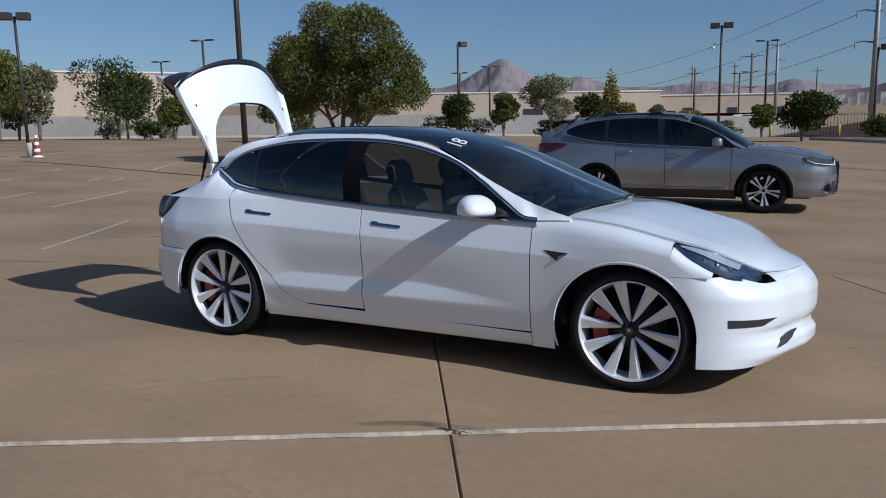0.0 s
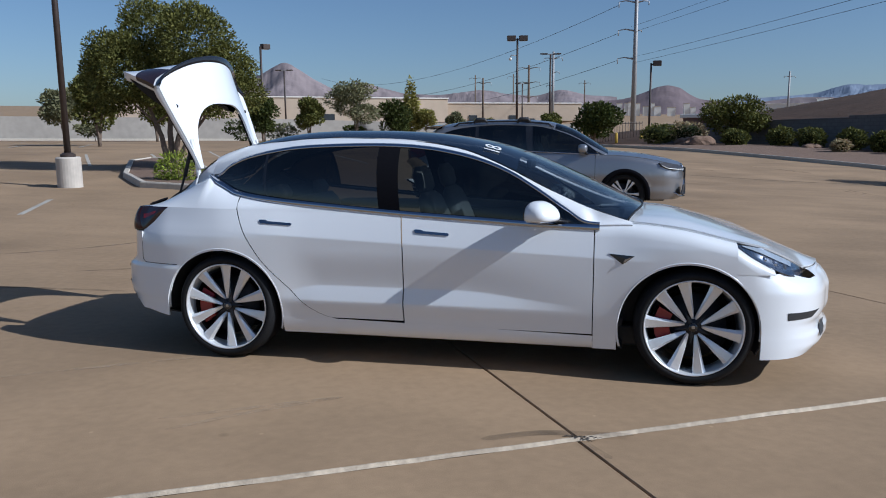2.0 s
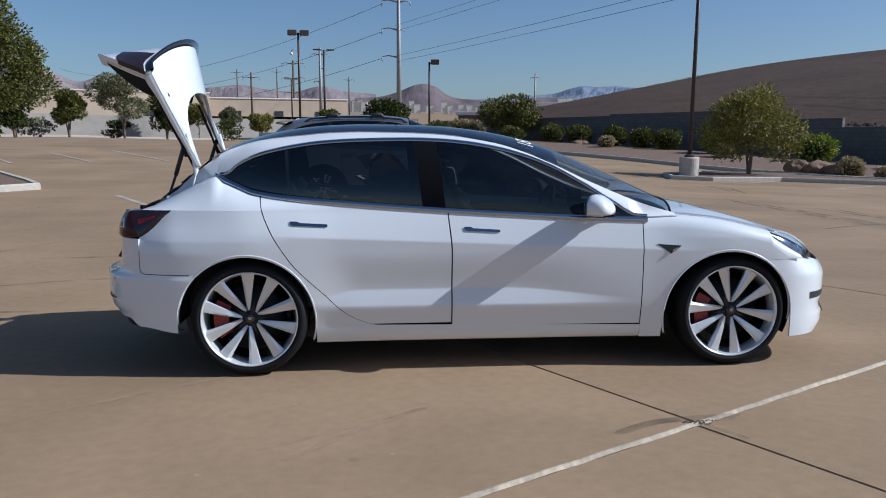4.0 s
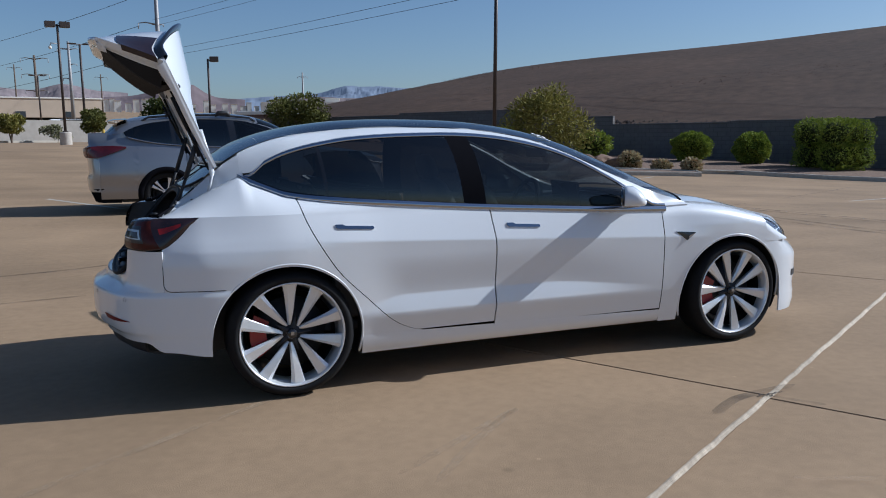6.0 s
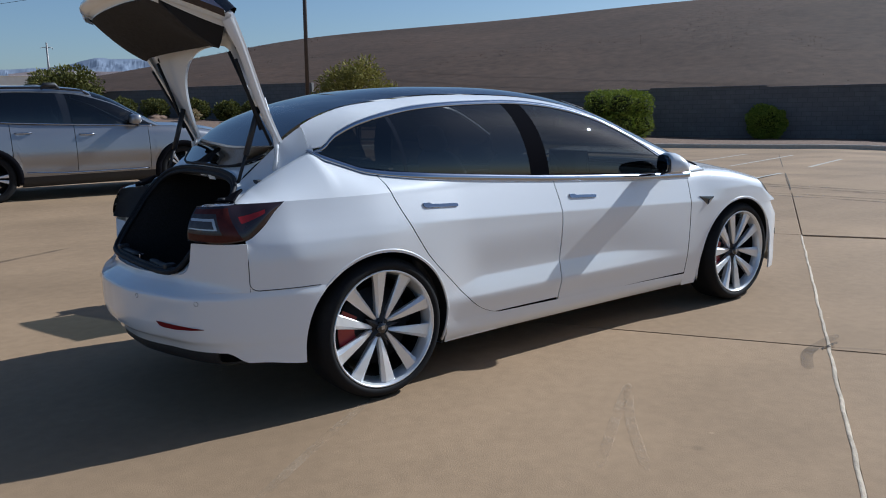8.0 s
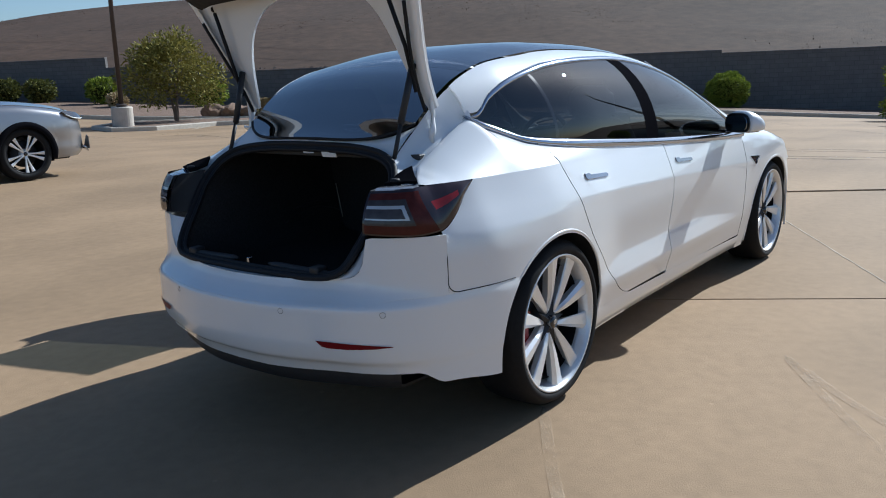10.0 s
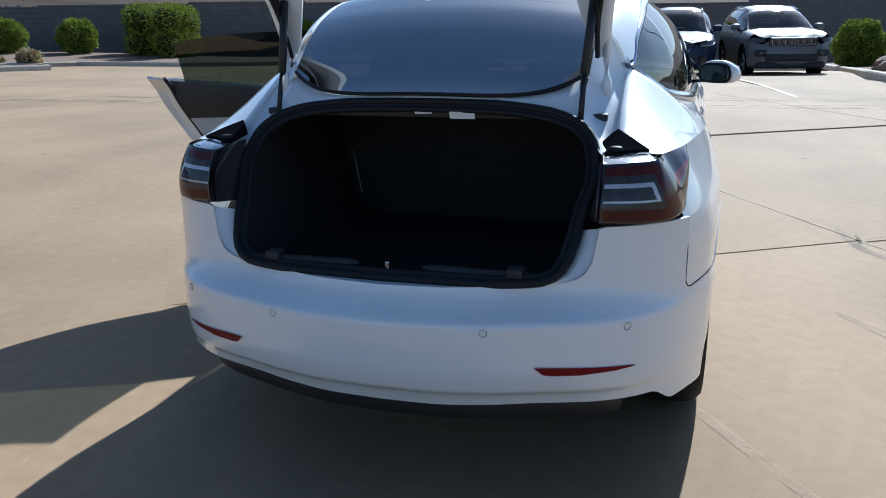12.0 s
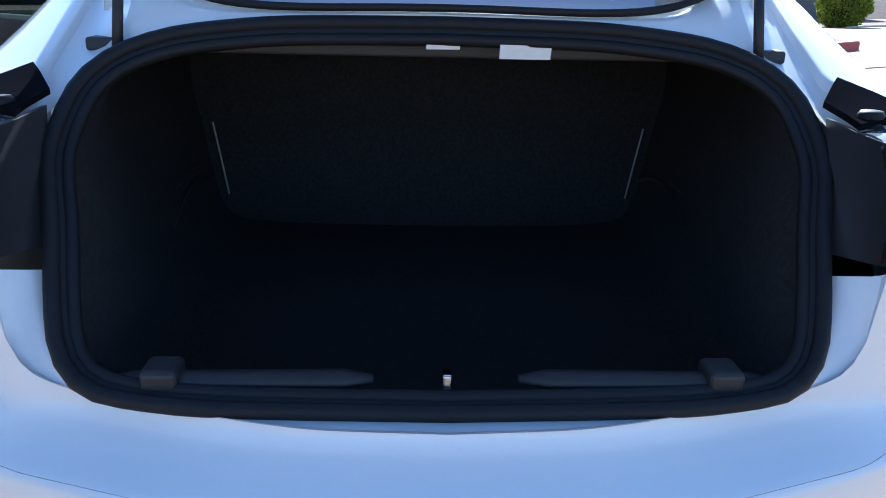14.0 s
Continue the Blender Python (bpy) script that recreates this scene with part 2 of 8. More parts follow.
def concrete(name, col, rnd):
    """Weathered concrete: sand, blotches, fine cracks and dark rubbed tracks."""
    m = mat(name, col, 0.82, 0, 0, 0.09, 14.0, 0.12, 160, 0.24, 0.15, 0.55)
    t = m.node_tree
    b = t.nodes["Principled BSDF"]
    src = b.inputs["Base Color"].links[0].from_socket
    geo = t.nodes.new("ShaderNodeNewGeometry")
    mp = t.nodes.new("ShaderNodeMapping")
    mp.inputs["Rotation"].default_value = (0, 0, radians(-GA - 12))
    mp.inputs["Scale"].default_value = (0.10, 0.9, 1)
    t.links.new(geo.outputs["Position"], mp.inputs[0])
    n = t.nodes.new("ShaderNodeTexNoise")
    n.inputs["Scale"].default_value, n.inputs["Detail"].default_value = 1.6, 5.0
    t.links.new(mp.outputs[0], n.inputs["Vector"])
    r = t.nodes.new("ShaderNodeMapRange")
    r.inputs[1].default_value, r.inputs[2].default_value, r.inputs[3].default_value, r.inputs[4].default_value = 0.3, 0.7, 0.91, 1.06
    t.links.new(n.outputs["Fac"], r.inputs[0])
    big = t.nodes.new("ShaderNodeTexNoise")
    big.inputs["Scale"].default_value, big.inputs["Detail"].default_value = 0.35, 4.0
    t.links.new(geo.outputs["Position"], big.inputs["Vector"])
    r2 = t.nodes.new("ShaderNodeMapRange")
    r2.inputs[1].default_value, r2.inputs[2].default_value, r2.inputs[3].default_value, r2.inputs[4].default_value = 0.32, 0.68, 0.86, 1.10
    t.links.new(big.outputs["Fac"], r2.inputs[0])
    # small pale flecks and dark spots
    v = t.nodes.new("ShaderNodeTexVoronoi")
    v.inputs["Scale"].default_value = 3.2
    t.links.new(geo.outputs["Position"], v.inputs["Vector"])
    r3 = t.nodes.new("ShaderNodeMapRange")
    r3.inputs[1].default_value, r3.inputs[2].default_value, r3.inputs[3].default_value, r3.inputs[4].default_value = 0.02, 0.045, 1.28, 1.0
    t.links.new(v.outputs["Distance"], r3.inputs[0])
    v2 = t.nodes.new("ShaderNodeTexVoronoi")
    v2.inputs["Scale"].default_value = 1.15
    t.links.new(geo.outputs["Position"], v2.inputs["Vector"])
    r4 = t.nodes.new("ShaderNodeMapRange")
    r4.inputs[1].default_value, r4.inputs[2].default_value, r4.inputs[3].default_value, r4.inputs[4].default_value = 0.02, 0.05, 0.62, 1.0
    t.links.new(v2.outputs["Distance"], r4.inputs[0])
    last = src
    for f in (r.outputs[0], r2.outputs[0], r3.outputs[0], r4.outputs[0]):
        mx = t.nodes.new("ShaderNodeMix")
        mx.data_type, mx.blend_type = "RGBA", "MULTIPLY"
        mx.inputs[0].default_value = 1.0
        t.links.new(last, mx.inputs[6])
        t.links.new(f, mx.inputs[7])
        last = mx.outputs[2]
    if rnd:
        oi = t.nodes.new("ShaderNodeObjectInfo")
        r5 = t.nodes.new("ShaderNodeMapRange")
        r5.inputs[3].default_value, r5.inputs[4].default_value = 0.94, 1.06
        t.links.new(oi.outputs["Random"], r5.inputs[0])
        mx = t.nodes.new("ShaderNodeMix")
        mx.data_type, mx.blend_type = "RGBA", "MULTIPLY"
        mx.inputs[0].default_value = 1.0
        t.links.new(last, mx.inputs[6])
        t.links.new(r5.outputs[0], mx.inputs[7])
        last = mx.outputs[2]
    t.links.new(last, b.inputs["Base Color"])
    return m


CONC = concrete("concrete_paving", (0.291, 0.199, 0.117), False)
SLAB = concrete("concrete_slab", (0.291, 0.199, 0.117), True)
JOINT = mat("joint_filler", (0.05, 0.042, 0.035), 0.95, 0, 0, 0.3, 30)
PAINT = mat("worn_white_line_paint", (0.40, 0.365, 0.31), 0.7, 0, 0, 0.22, 22, 0.1, 200, 0.4, 0.2, 3.0)
KERB = mat("kerb_concrete", (0.46, 0.41, 0.34), 0.8, 0, 0, 0.14, 10, 0.15, 100)
REDKERB = mat("red_kerb_paint", (0.33, 0.05, 0.045), 0.65, 0, 0, 0.2, 10, 0.1, 100)
MULCH = mat("brown_gravel", (0.165, 0.105, 0.070), 0.95, 0, 0, 0.35, 18, 0.8, 40)
DESERT = mat("desert_ground", (0.30, 0.22, 0.16), 0.95, 0, 0, 0.2, 0.2, 0.3, 4)

SLABW, SLABA = 4.06, 3.99                 # slab sizes across and along
A0, B0 = -0.18, -1.965                      # one crossing of the joints
rows_ = []
us = [math.copysign(abs(u) ** 2.4, u) for u in lin(-1, 1, 121)]
for u in us:
    row = []
    for w in us:
        x, y = ab(u * 1500, w * 1500)
        flat = -0.03 if (-26 < u * 1500 < 8.3 and -26 < w * 1500 < 2.2) else 0.0
        row.append((x, y, gz(x, y) + flat))
    rows_.append(row)
ground = grid("ground", rows_, CONC, None, "", 0.0, flip=True)
tagged(ground, "sandy brown concrete of a wide car park", "ground", kind="structure")


def strip(name, p, q, w, material, parent=None, label="", lift=0.004, n=None, wob=0.0):
    """A thin painted line on the ground from p to q (plan points)."""
    p, q = Vector(p), Vector(q)
    d = (q - p)
    n = n or max(2, int(d.length / 0.5))
    side_ = Vector((-d.y, d.x)).normalized() * w / 2
    rnd = random.Random(int(p.x * 100) + 7)
    rows_ = []
    for i in range(n + 1):
        c = p.lerp(q, i / n)
        e1, e2 = 1 + rnd.uniform(-wob, wob), 1 + rnd.uniform(-wob, wob)
        a, b = c - side_ * e1, c + side_ * e2
        rows_.append([(a.x, a.y, gz(a.x, a.y) + lift), (b.x, b.y, gz(b.x, b.y) + lift)])
    return grid(name, rows_, material, parent, label, 0.0, flip=False, smooth=False)


# painted bay lines
def line(p, q, w=0.10):
    ob = strip("bay_line", p, q, w, PAINT, ground, "worn white bay line", 0.004, wob=0.10)
    return ob


# the slabs under the saloon stand a little proud; their edge is filled with white sealant
SEALANT = mat("grey_white_sealant", (0.42, 0.345, 0.255), 0.75, 0, 0, 0.30, 22, 0.3, 120, 0.3, 0.25, 3.0)
rnd = random.Random(5)
rows_ = []
for i in range(120):
    a = 3.80 - 17.80 * i / 119
    d = rnd.uniform(-0.002, 0.002)
    rows_.append([(*ab(a, B0 + 0.012 + 2 * d), 0.002), (*ab(a, B0 + 0.008 + d), 0.0035), (*ab(a, B0 + 0.002 + d), 0.0025), (*ab(a, B0 - 0.004 + d), -0.006), (*ab(a, B0 - 0.010 + 2 * d), -0.012)])
grid("bay_line", rows_, SEALANT, ground, "white sealant along the slab edge", 0.0, flip=False, smooth=False)
for k in range(3, 7):
    strip("joint", ab(A0 + SLABA * k, -24), ab(A0 + SLABA * k, 2.0), 0.014, JOINT, ground, "", 0.004)
for k in range(-5, 2):
    strip("joint", ab(8.2, B0 + SLABW * k), ab(24.0, B0 + SLABW * k), 0.014, JOINT, ground, "", 0.004)
for a0, b0, a1, b1 in ((3.05, 9.8, 3.05, 15.4), (0.55, 9.8, 0.55, 15.4), (-2.0, 9.8, -2.0, 15.5), (-4.5, 9.8, -4.3, 15.5), (-6.80, 9.4, -6.2, 15.4), (-8.58, 11.1, -8.35, 17.2), (-7.92, 13.9, -7.5, 22.6), (-10.75, 15.6, -10.55, 19.0), (-11.73, 20.4, -10.7, 24.4),
                       (-0.7, 29.0, -0.2, 21.6), (1.63, 26.4, 1.94, 21.7), (-2.9, 27.5, -2.3, 21.5), (3.9, 27.5, 4.2, 21.4), (-5.2, 27.5, -4.5, 21.5)):
    line(ab(a0, b0), ab(a1, b1))
for k in range(9):
    line(ab(-6 - 2.75 * k, 33.0), ab(-6 - 2.75 * k, 38.5))
line(ab(-14.4, 22.6), ab(-13.5, 27.2), 0.20)
line(ab(-4.82, 4.4), ab(-4.72, 7.3), 0.06)
for a, b in ((13.2, 1.1), (12.4, -0.2), (10.0, -1.34)):
    line(ab(a, b), ab(a + 9.0, b - 2.15), 0.09)
line(ab(10.5, -8.26), ab(6.85, -6.83), 0.06)
for k in range(3):
    line(ab(17.6, 14.0 - 2.75 * k), ab(22.6, 14.0 - 2.75 * k))
# long cracks
CRACK = mat("dark_crack", (0.06, 0.048, 0.038), 0.95, 0, 0, 0.2, 30)
def crack(pts, w, seed):
    rnd = random.Random(seed)
    rows_ = []
    for (p, q) in zip(pts, pts[1:]):
        p, q = Vector(p), Vector(q)
        for i in range(24):
            c = p.lerp(q, i / 24) + Vector((rnd.uniform(-0.012, 0.012), rnd.uniform(-0.012, 0.012)))
            h = w * rnd.uniform(0.4, 1.0) / 2
            s_ = Vector((-(q - p).y, (q - p).x)).normalized() * h
            rows_.append([(c.x - s_.x, c.y - s_.y, gz(c.x, c.y) + 0.0062), (c.x + s_.x, c.y + s_.y, gz(c.x, c.y) + 0.0062)])
    grid("crack", rows_, CRACK, ground, "", 0.0, smooth=False)
crack([ab(A0 - 0.05, B0 + 0.03), ab(A0 + 0.10, B0 - 0.05)], 0.016, 3)
# tyre marks and painted streaks of light: thin films through which the concrete shows
def film(name, col, lo, hi, scale):
    """A patchy film lying thinly on the concrete: rubber, or painted light."""
    m = mat(name, col, 0.8, 0, 0, 0.15, 20)
    t = m.node_tree
    n = t.nodes.new("ShaderNodeTexNoise")
    n.inputs["Scale"].default_value, n.inputs["Detail"].default_value = scale, 5.0
    geo = t.nodes.new("ShaderNodeNewGeometry")
    t.links.new(geo.outputs["Position"], n.inputs["Vector"])
    r = t.nodes.new("ShaderNodeMapRange")
    r.inputs[1].default_value, r.inputs[2].default_value, r.inputs[3].default_value, r.inputs[4].default_value = 0.35, 0.68, lo, hi
    t.links.new(n.outputs["Fac"], r.inputs[0])
    tr, mx = t.nodes.new("ShaderNodeBsdfTransparent"), t.nodes.new("ShaderNodeMixShader")
    t.links.new(r.outputs[0], mx.inputs[0])
    t.links.new(tr.outputs[0], mx.inputs[1])
    t.links.new(t.nodes["Principled BSDF"].outputs[0], mx.inputs[2])
    t.links.new(mx.outputs[0], t.nodes["Material Output"].inputs[0])
    return m


# light that the glossy car throws on the ground, painted as pale streaks
CAUSTIC = film("painted_caustic", (0.46, 0.34, 0.22), 0.0, 0.45, 5.0)
SKID = film("dark_tyre_mark", (0.10, 0.075, 0.052), 0.0, 0.50, 3.0)


def mark(pts, w, material, label="", n=14, lift=0.0035):
    """A tyre mark or painted streak through plan points, thin at its ends."""
    fx_, fy_ = curve([(i, p[0]) for i, p in enumerate(pts)]), curve([(i, p[1]) for i, p in enumerate(pts)])
    N = n * (len(pts) - 1)
    rows_ = []
    for i in range(N + 1):
        u = i / n
        c = Vector((fx_(u), fy_(u)))
        d = Vector((fx_(u + 0.02) - fx_(u - 0.02), fy_(u + 0.02) - fy_(u - 0.02))).normalized()
        q = Vector((-d.y, d.x)) * w / 2 * min(1.0, 0.15 + 4 * math.sin(math.pi * (i + 0.2) / (N + 0.4)))
        rows_.append([(c.x - q.x, c.y - q.y, gz(c.x, c.y) + lift), (c.x + q.x, c.y + q.y, gz(c.x, c.y) + lift)])
    grid("tyre_mark", rows_, material, ground, label, 0.0, smooth=False)


for d in (0.0, 0.28):
    mark([(3.5 + d, 26.0), (5.6 + d, 23.4), (7.0 + d, 19.6), (7.3 + d, 15.0), (7.15 + d, 10.0), (7.12 + d, 3.5), (7.35 + d, 1.5), (7.9 + d, -3.0), (8.7 + d, -7.5)], 0.10, SKID, "dark tyre track")
    mark([(6.0 + d, 29.0), (8.5 + d, 25.6), (9.4 + d, 22.0), (9.0 + d, 16.5), (8.2 + d, 12.3), (8.3 + d, 4.0), (8.7 + d, -2.0), (9.6 + d, -7.5)], 0.10, SKID, "dark tyre track")
for p in ([(-0.44, -1.45), (-0.78, -1.74), (-1.12, -2.10)], [(-0.44, -1.45), (-0.80, -1.68), (-1.24, -1.97)], [(-1.52, -0.81), (-1.91, -1.07), (-2.26, -1.32), (-2.70, -1.66)], [(0.2, -2.6), (0.55, -2.75), (1.0, -2.8)]):
    mark(p, 0.045, CAUSTIC, "pale streak of light off the car, painted on the concrete")
for p, w in (([(-4.6, 1.8), (-3.6, 2.3), (-2.6, 2.5)], 0.05), ([(-6.5, 0.4), (-4.9, 0.9), (-3.4, 1.0)], 0.06), ([(-4.4, 3.6), (-3.0, 3.9), (-1.6, 4.6)], 0.07), ([ab(-0.18, -2.0), ab(-0.175, -2.09), ab(-0.16, -2.24)], 0.035), ([(0.4, -1.9), (0.7, -1.75), (1.1, -1.7)], 0.06), ([(-7.0, 2.0), (-5.6, 3.2), (-4.6, 5.0)], 0.06)):
    mark(p, w, SKID, "faint dark tyre mark")


def kerb(pts, h=0.15, w=0.16, material=None, closed=False, name="kerb", label="pale concrete kerb"):
    """A kerb stone run along plan points, with a rounded upper edge."""
    rows_ = []
    P = [Vector(p) for p in pts]
    N = len(P)
    for i, p in enumerate(P):
        a, b = (P[i - 1], P[(i + 1) % N]) if closed else (P[max(0, i - 1)], P[min(N - 1, i + 1)])
        s_ = Vector((-(b - a).y, (b - a).x)).normalized() * w / 2
        z = gz(p.x, p.y)
        rows_.append([(p.x - s_.x, p.y - s_.y, z - 0.03), (p.x - s_.x * 0.95, p.y - s_.y * 0.95, z + h - 0.03), (p.x - s_.x * 0.7, p.y - s_.y * 0.7, z + h), (p.x + s_.x * 0.7, p.y + s_.y * 0.7, z + h), (p.x + s_.x * 0.95, p.y + s_.y * 0.95, z + h - 0.03), (p.x + s_.x, p.y + s_.y, z - 0.03)])
    if closed:
        rows_.append(rows_[0])
    ob = grid(name, rows_, material or KERB, None, "", 0.0, flip=True, smooth=False)
    return tagged(ob, label, "kerb", kind="structure")


def bed(pts, name="planting_bed", label="brown gravel planting bed", z=0.10, material=None):
    bm = bmesh.new()
    vs = [bm.verts.new((x, y, gz(x, y) + z)) for x, y in pts]
    bm.faces.new(vs)
    bmesh.ops.triangulate(bm, faces=bm.faces)
    return tagged(part(name, bm, material or MULCH, None), label, "planting bed", kind="structure")


# ---------------------------------------------------------------- the white saloon
CF, CR, RA, ZA = 1.405, -1.452, 0.394, 0.318      # wheel arches: centres, radius, height of centre
HUBF, HUBR, ZH, YW = 1.4375, -1.4375, 0.336, 0.855
plan = curve([(-2.2, 0.675), (-2.1, 0.748), (-2.0, 0.795), (-1.84, 0.842), (-1.6, 0.866), (-1.44, 0.872), (-1.2, 0.862), (-0.9, 0.846), (-0.3, 0.84),
              (0.3, 0.842), (0.9, 0.85), (1.2, 0.864), (1.44, 0.872), (1.65, 0.868), (1.8, 0.852), (2.0, 0.775), (2.1, 0.69)])
prof0 = curve([(0.17, 0.065), (0.25, 0.042), (0.32, 0.026), (0.45, 0.012), (0.6, 0.004), (0.7, 0.004), (0.78, 0.008), (0.82, 0.017), (0.88, 0.037), (0.95, 0.063), (1.02, 0.088), (1.1, 0.122), (1.2, 0.168)])
prof_low = curve([(0.17, 0.068), (0.25, 0.046), (0.32, 0.031), (0.40, 0.017), (0.5, 0.009), (0.6, 0.005), (0.72, 0.003), (0.90, 0.001)])
shoulder = curve([(0.965, 0.0), (0.985, 0.008), (1.0, 0.021), (1.03, 0.062), (1.06, 0.098), (1.1, 0.118), (1.16, 0.138), (1.2, 0.15)])


def crease_z(x):
    """Height of the sharp line along the doors, under the handles."""
    return 0.772 - 0.043 * (x + 0.25)


def section(x, z):
    """How far the side draws in at height z: one crisp line along the doors, soft at both ends of the car."""
    w = smooth01(x, -1.55, -0.95) * (1 - smooth01(x, 0.95, 1.30))
    if w <= 0 or z >= 0.95:
        return prof0(z)
    c = crease_z(x)
    if z < c:
        p = prof_low(z)
    else:
        k = (z - c) / (0.95 - c)
        p = prof_low(c) + (0.063 - prof_low(c)) * (0.86 * k + 0.14 * k * k)
    return prof0(z) * (1 - w) + p * w


def scallop(x, z):
    """The hollow above the sill: a ledge at its foot that catches the light and runs out towards the front."""
    k = smooth01(x, -1.15, -0.80) * (1 - smooth01(x, 0.05, 0.86))
    zt = 0.402 + 0.030 + 0.065 * k
    if z < 0.30 or z > 0.72 or k <= 0:
        return 0.0
    if z < 0.394:
        return -0.008 * k * smooth01(z, 0.30, 0.394)
    if z < 0.402:
        return -0.008 * k
    if z < zt:
        return k * (-0.008 + 0.026 * (z - 0.402) / (zt - 0.402))
    return 0.018 * k * (1 - smooth01(z, zt, 0.72))


def side(x, z):
    """Half the width of the saloon at x along it and z above the ground."""
    return plan(x) - section(x, z) - scallop(x, z) - smooth01(-x, 0.75, 1.35) * shoulder(z) - 0.022 * smooth01(-x, 1.45, 1.87) * smooth01(z, 0.70, 0.92)


def arch(x, c):
    return ZA + math.sqrt(max(0.0, RA * RA - (x - c) ** 2))


belt = curve([(-1.66, 1.166), (-1.59, 1.140), (-1.5, 1.104), (-1.42, 1.074), (-1.18, 1.038), (-0.8, 1.004), (-0.325, 0.968), (0.18, 0.938), (0.55, 0.918), (0.86, 0.908)])
lid_line = curve([(-1.66, 1.150), (-1.595, 1.152), (-1.51, 1.215), (-1.384, 1.270), (-1.206, 1.312), (-1.03, 1.338), (-0.85, 1.350), (-0.68, 1.355), (-0.5, 1.357), (-0.33, 1.352),
                  (-0.16, 1.337), (0.012, 1.308), (0.183, 1.264), (0.355, 1.197), (0.527, 1.100), (0.70, 0.990), (0.83, 0.915), (0.95, 0.905)])
ztop = curve([(-1.98, 1.065), (-1.9, 1.112), (-1.78, 1.210), (-1.68, 1.285), (-1.577, 1.338), (-1.376, 1.398), (-1.177, 1.432), (-0.98, 1.450), (-0.784, 1.456), (-0.589, 1.455),
              (-0.394, 1.450), (-0.2, 1.437), (-0.006, 1.412), (0.187, 1.374), (0.38, 1.315), (0.6, 1.228), (0.8, 1.142), (1.0, 1.052), (1.2, 0.962), (1.3, 0.915)])
zbase = curve([(-1.98, 1.0), (-1.6, 1.05), (-1.2, 1.03), (-0.8, 0.998), (-0.3, 0.962), (0.2, 0.932), (0.6, 0.908), (1.0, 0.885), (1.3, 0.865)])
wbase = curve([(-1.98, 0.52), (-1.66, 0.572), (-1.59, 0.592), (-1.345, 0.672), (-1.2, 0.71), (-0.9, 0.748), (-0.3, 0.766), (0.4, 0.782), (0.85, 0.80), (1.3, 0.80)])
yroof = curve([(-1.95, 0.44), (-1.82, 0.466), (-1.7, 0.468), (-1.4, 0.465), (-0.9, 0.468), (-0.4, 0.478), (0.0, 0.512), (0.3, 0.592), (0.6, 0.675), (0.9, 0.728), (1.2, 0.742)])
kbow = curve([(-1.95, -0.14), (-1.1, 0.0), (0.2, 0.0), (1.2, 0.16)])


def cabin_z(x, y):
    """Height of the cabin's skin over (x, y)."""
    xe = x + kbow(x) * y * y
    r = math.sqrt(max(0.0, 1 - min(1.0, abs(y) / wbase(x)) ** 3.39))
    z = zbase(x) + (ztop(xe) - zbase(x)) * r
    w = smooth01(-x, 1.1, 1.45)
    if w > 0:
        yr = min(yroof(x), wbase(x) - 0.04)
        q = ztop(x) - 0.044 * (min(abs(y), yr) / 0.51) ** 2.2
        if abs(y) > yr:
            q = zbase(x) + (q - zbase(x)) * max(0.0, 1 - min(1.0, (abs(y) - yr) / (wbase(x) - yr)) ** 1.7) ** (1 / 1.7)
        z += (q - z) * w
    return z


def cabin_y(x, z):
    """Half the width of the cabin's skin at height z."""
    lo, hi = 0.0, wbase(x)
    for _ in range(30):
        m = (lo + hi) / 2
        if cabin_z(x, m) > z:
            lo = m
        else:
            hi = m
    return lo


sedan = base("white_sedan", pose(0, 0, 0), "white sedan with raised boot lid and open rear door", "car")


def columns(name, xs, zl, zh, n, s, material, parent, label="", thick=0.012, off=(0, 0, 0), Y=side, tail=None, low=None):
    rows_ = []
    for x in xs:
        a, b = zl(x), zh(x)
        col = [(x, s * Y(x, z), z) for z in (lin(a, b, n) if low is None else [max(a - 1e-4 * (n - i), z) for i, z in enumerate(lin(low, b, n))])]
        if tail:
            col += tail(x, s)
        rows_.append([(p[0] - off[0], p[1] - off[1], p[2] - off[2]) for p in col])
    return grid(name, rows_, material, parent, label, thick, flip=(s < 0))


def rear_edge(z):
    """The slanting rear edge of the rear door."""
    return curve([(0.284, -0.70), (0.303, -0.773), (0.355, -0.874), (0.476, -1.007), (0.683, -1.205), (0.962, -1.353), (1.06, -1.375)])(z)


def door_mesh(name, s, xa, xb, zb, zt, n, m, off=(0, 0, 0), parent=None, label=""):
    rows_ = []
    for i in range(n):
        u = i / (n - 1)
        row = []
        for j in range(m):
            v = j / (m - 1)
            z = zb + (0.96 - zb) * v
            for _ in range(4):
                x = xa(z) + (xb(z) - xa(z)) * u
                z = zb + (belt(x) - 0.012 - zb) * v
            row.append((x - off[0], s * side(x, z) - off[1], z - off[2]))
        rows_.append(row)
    return grid(name, rows_, WHITE, parent, label, 0.014, flip=(s < 0))


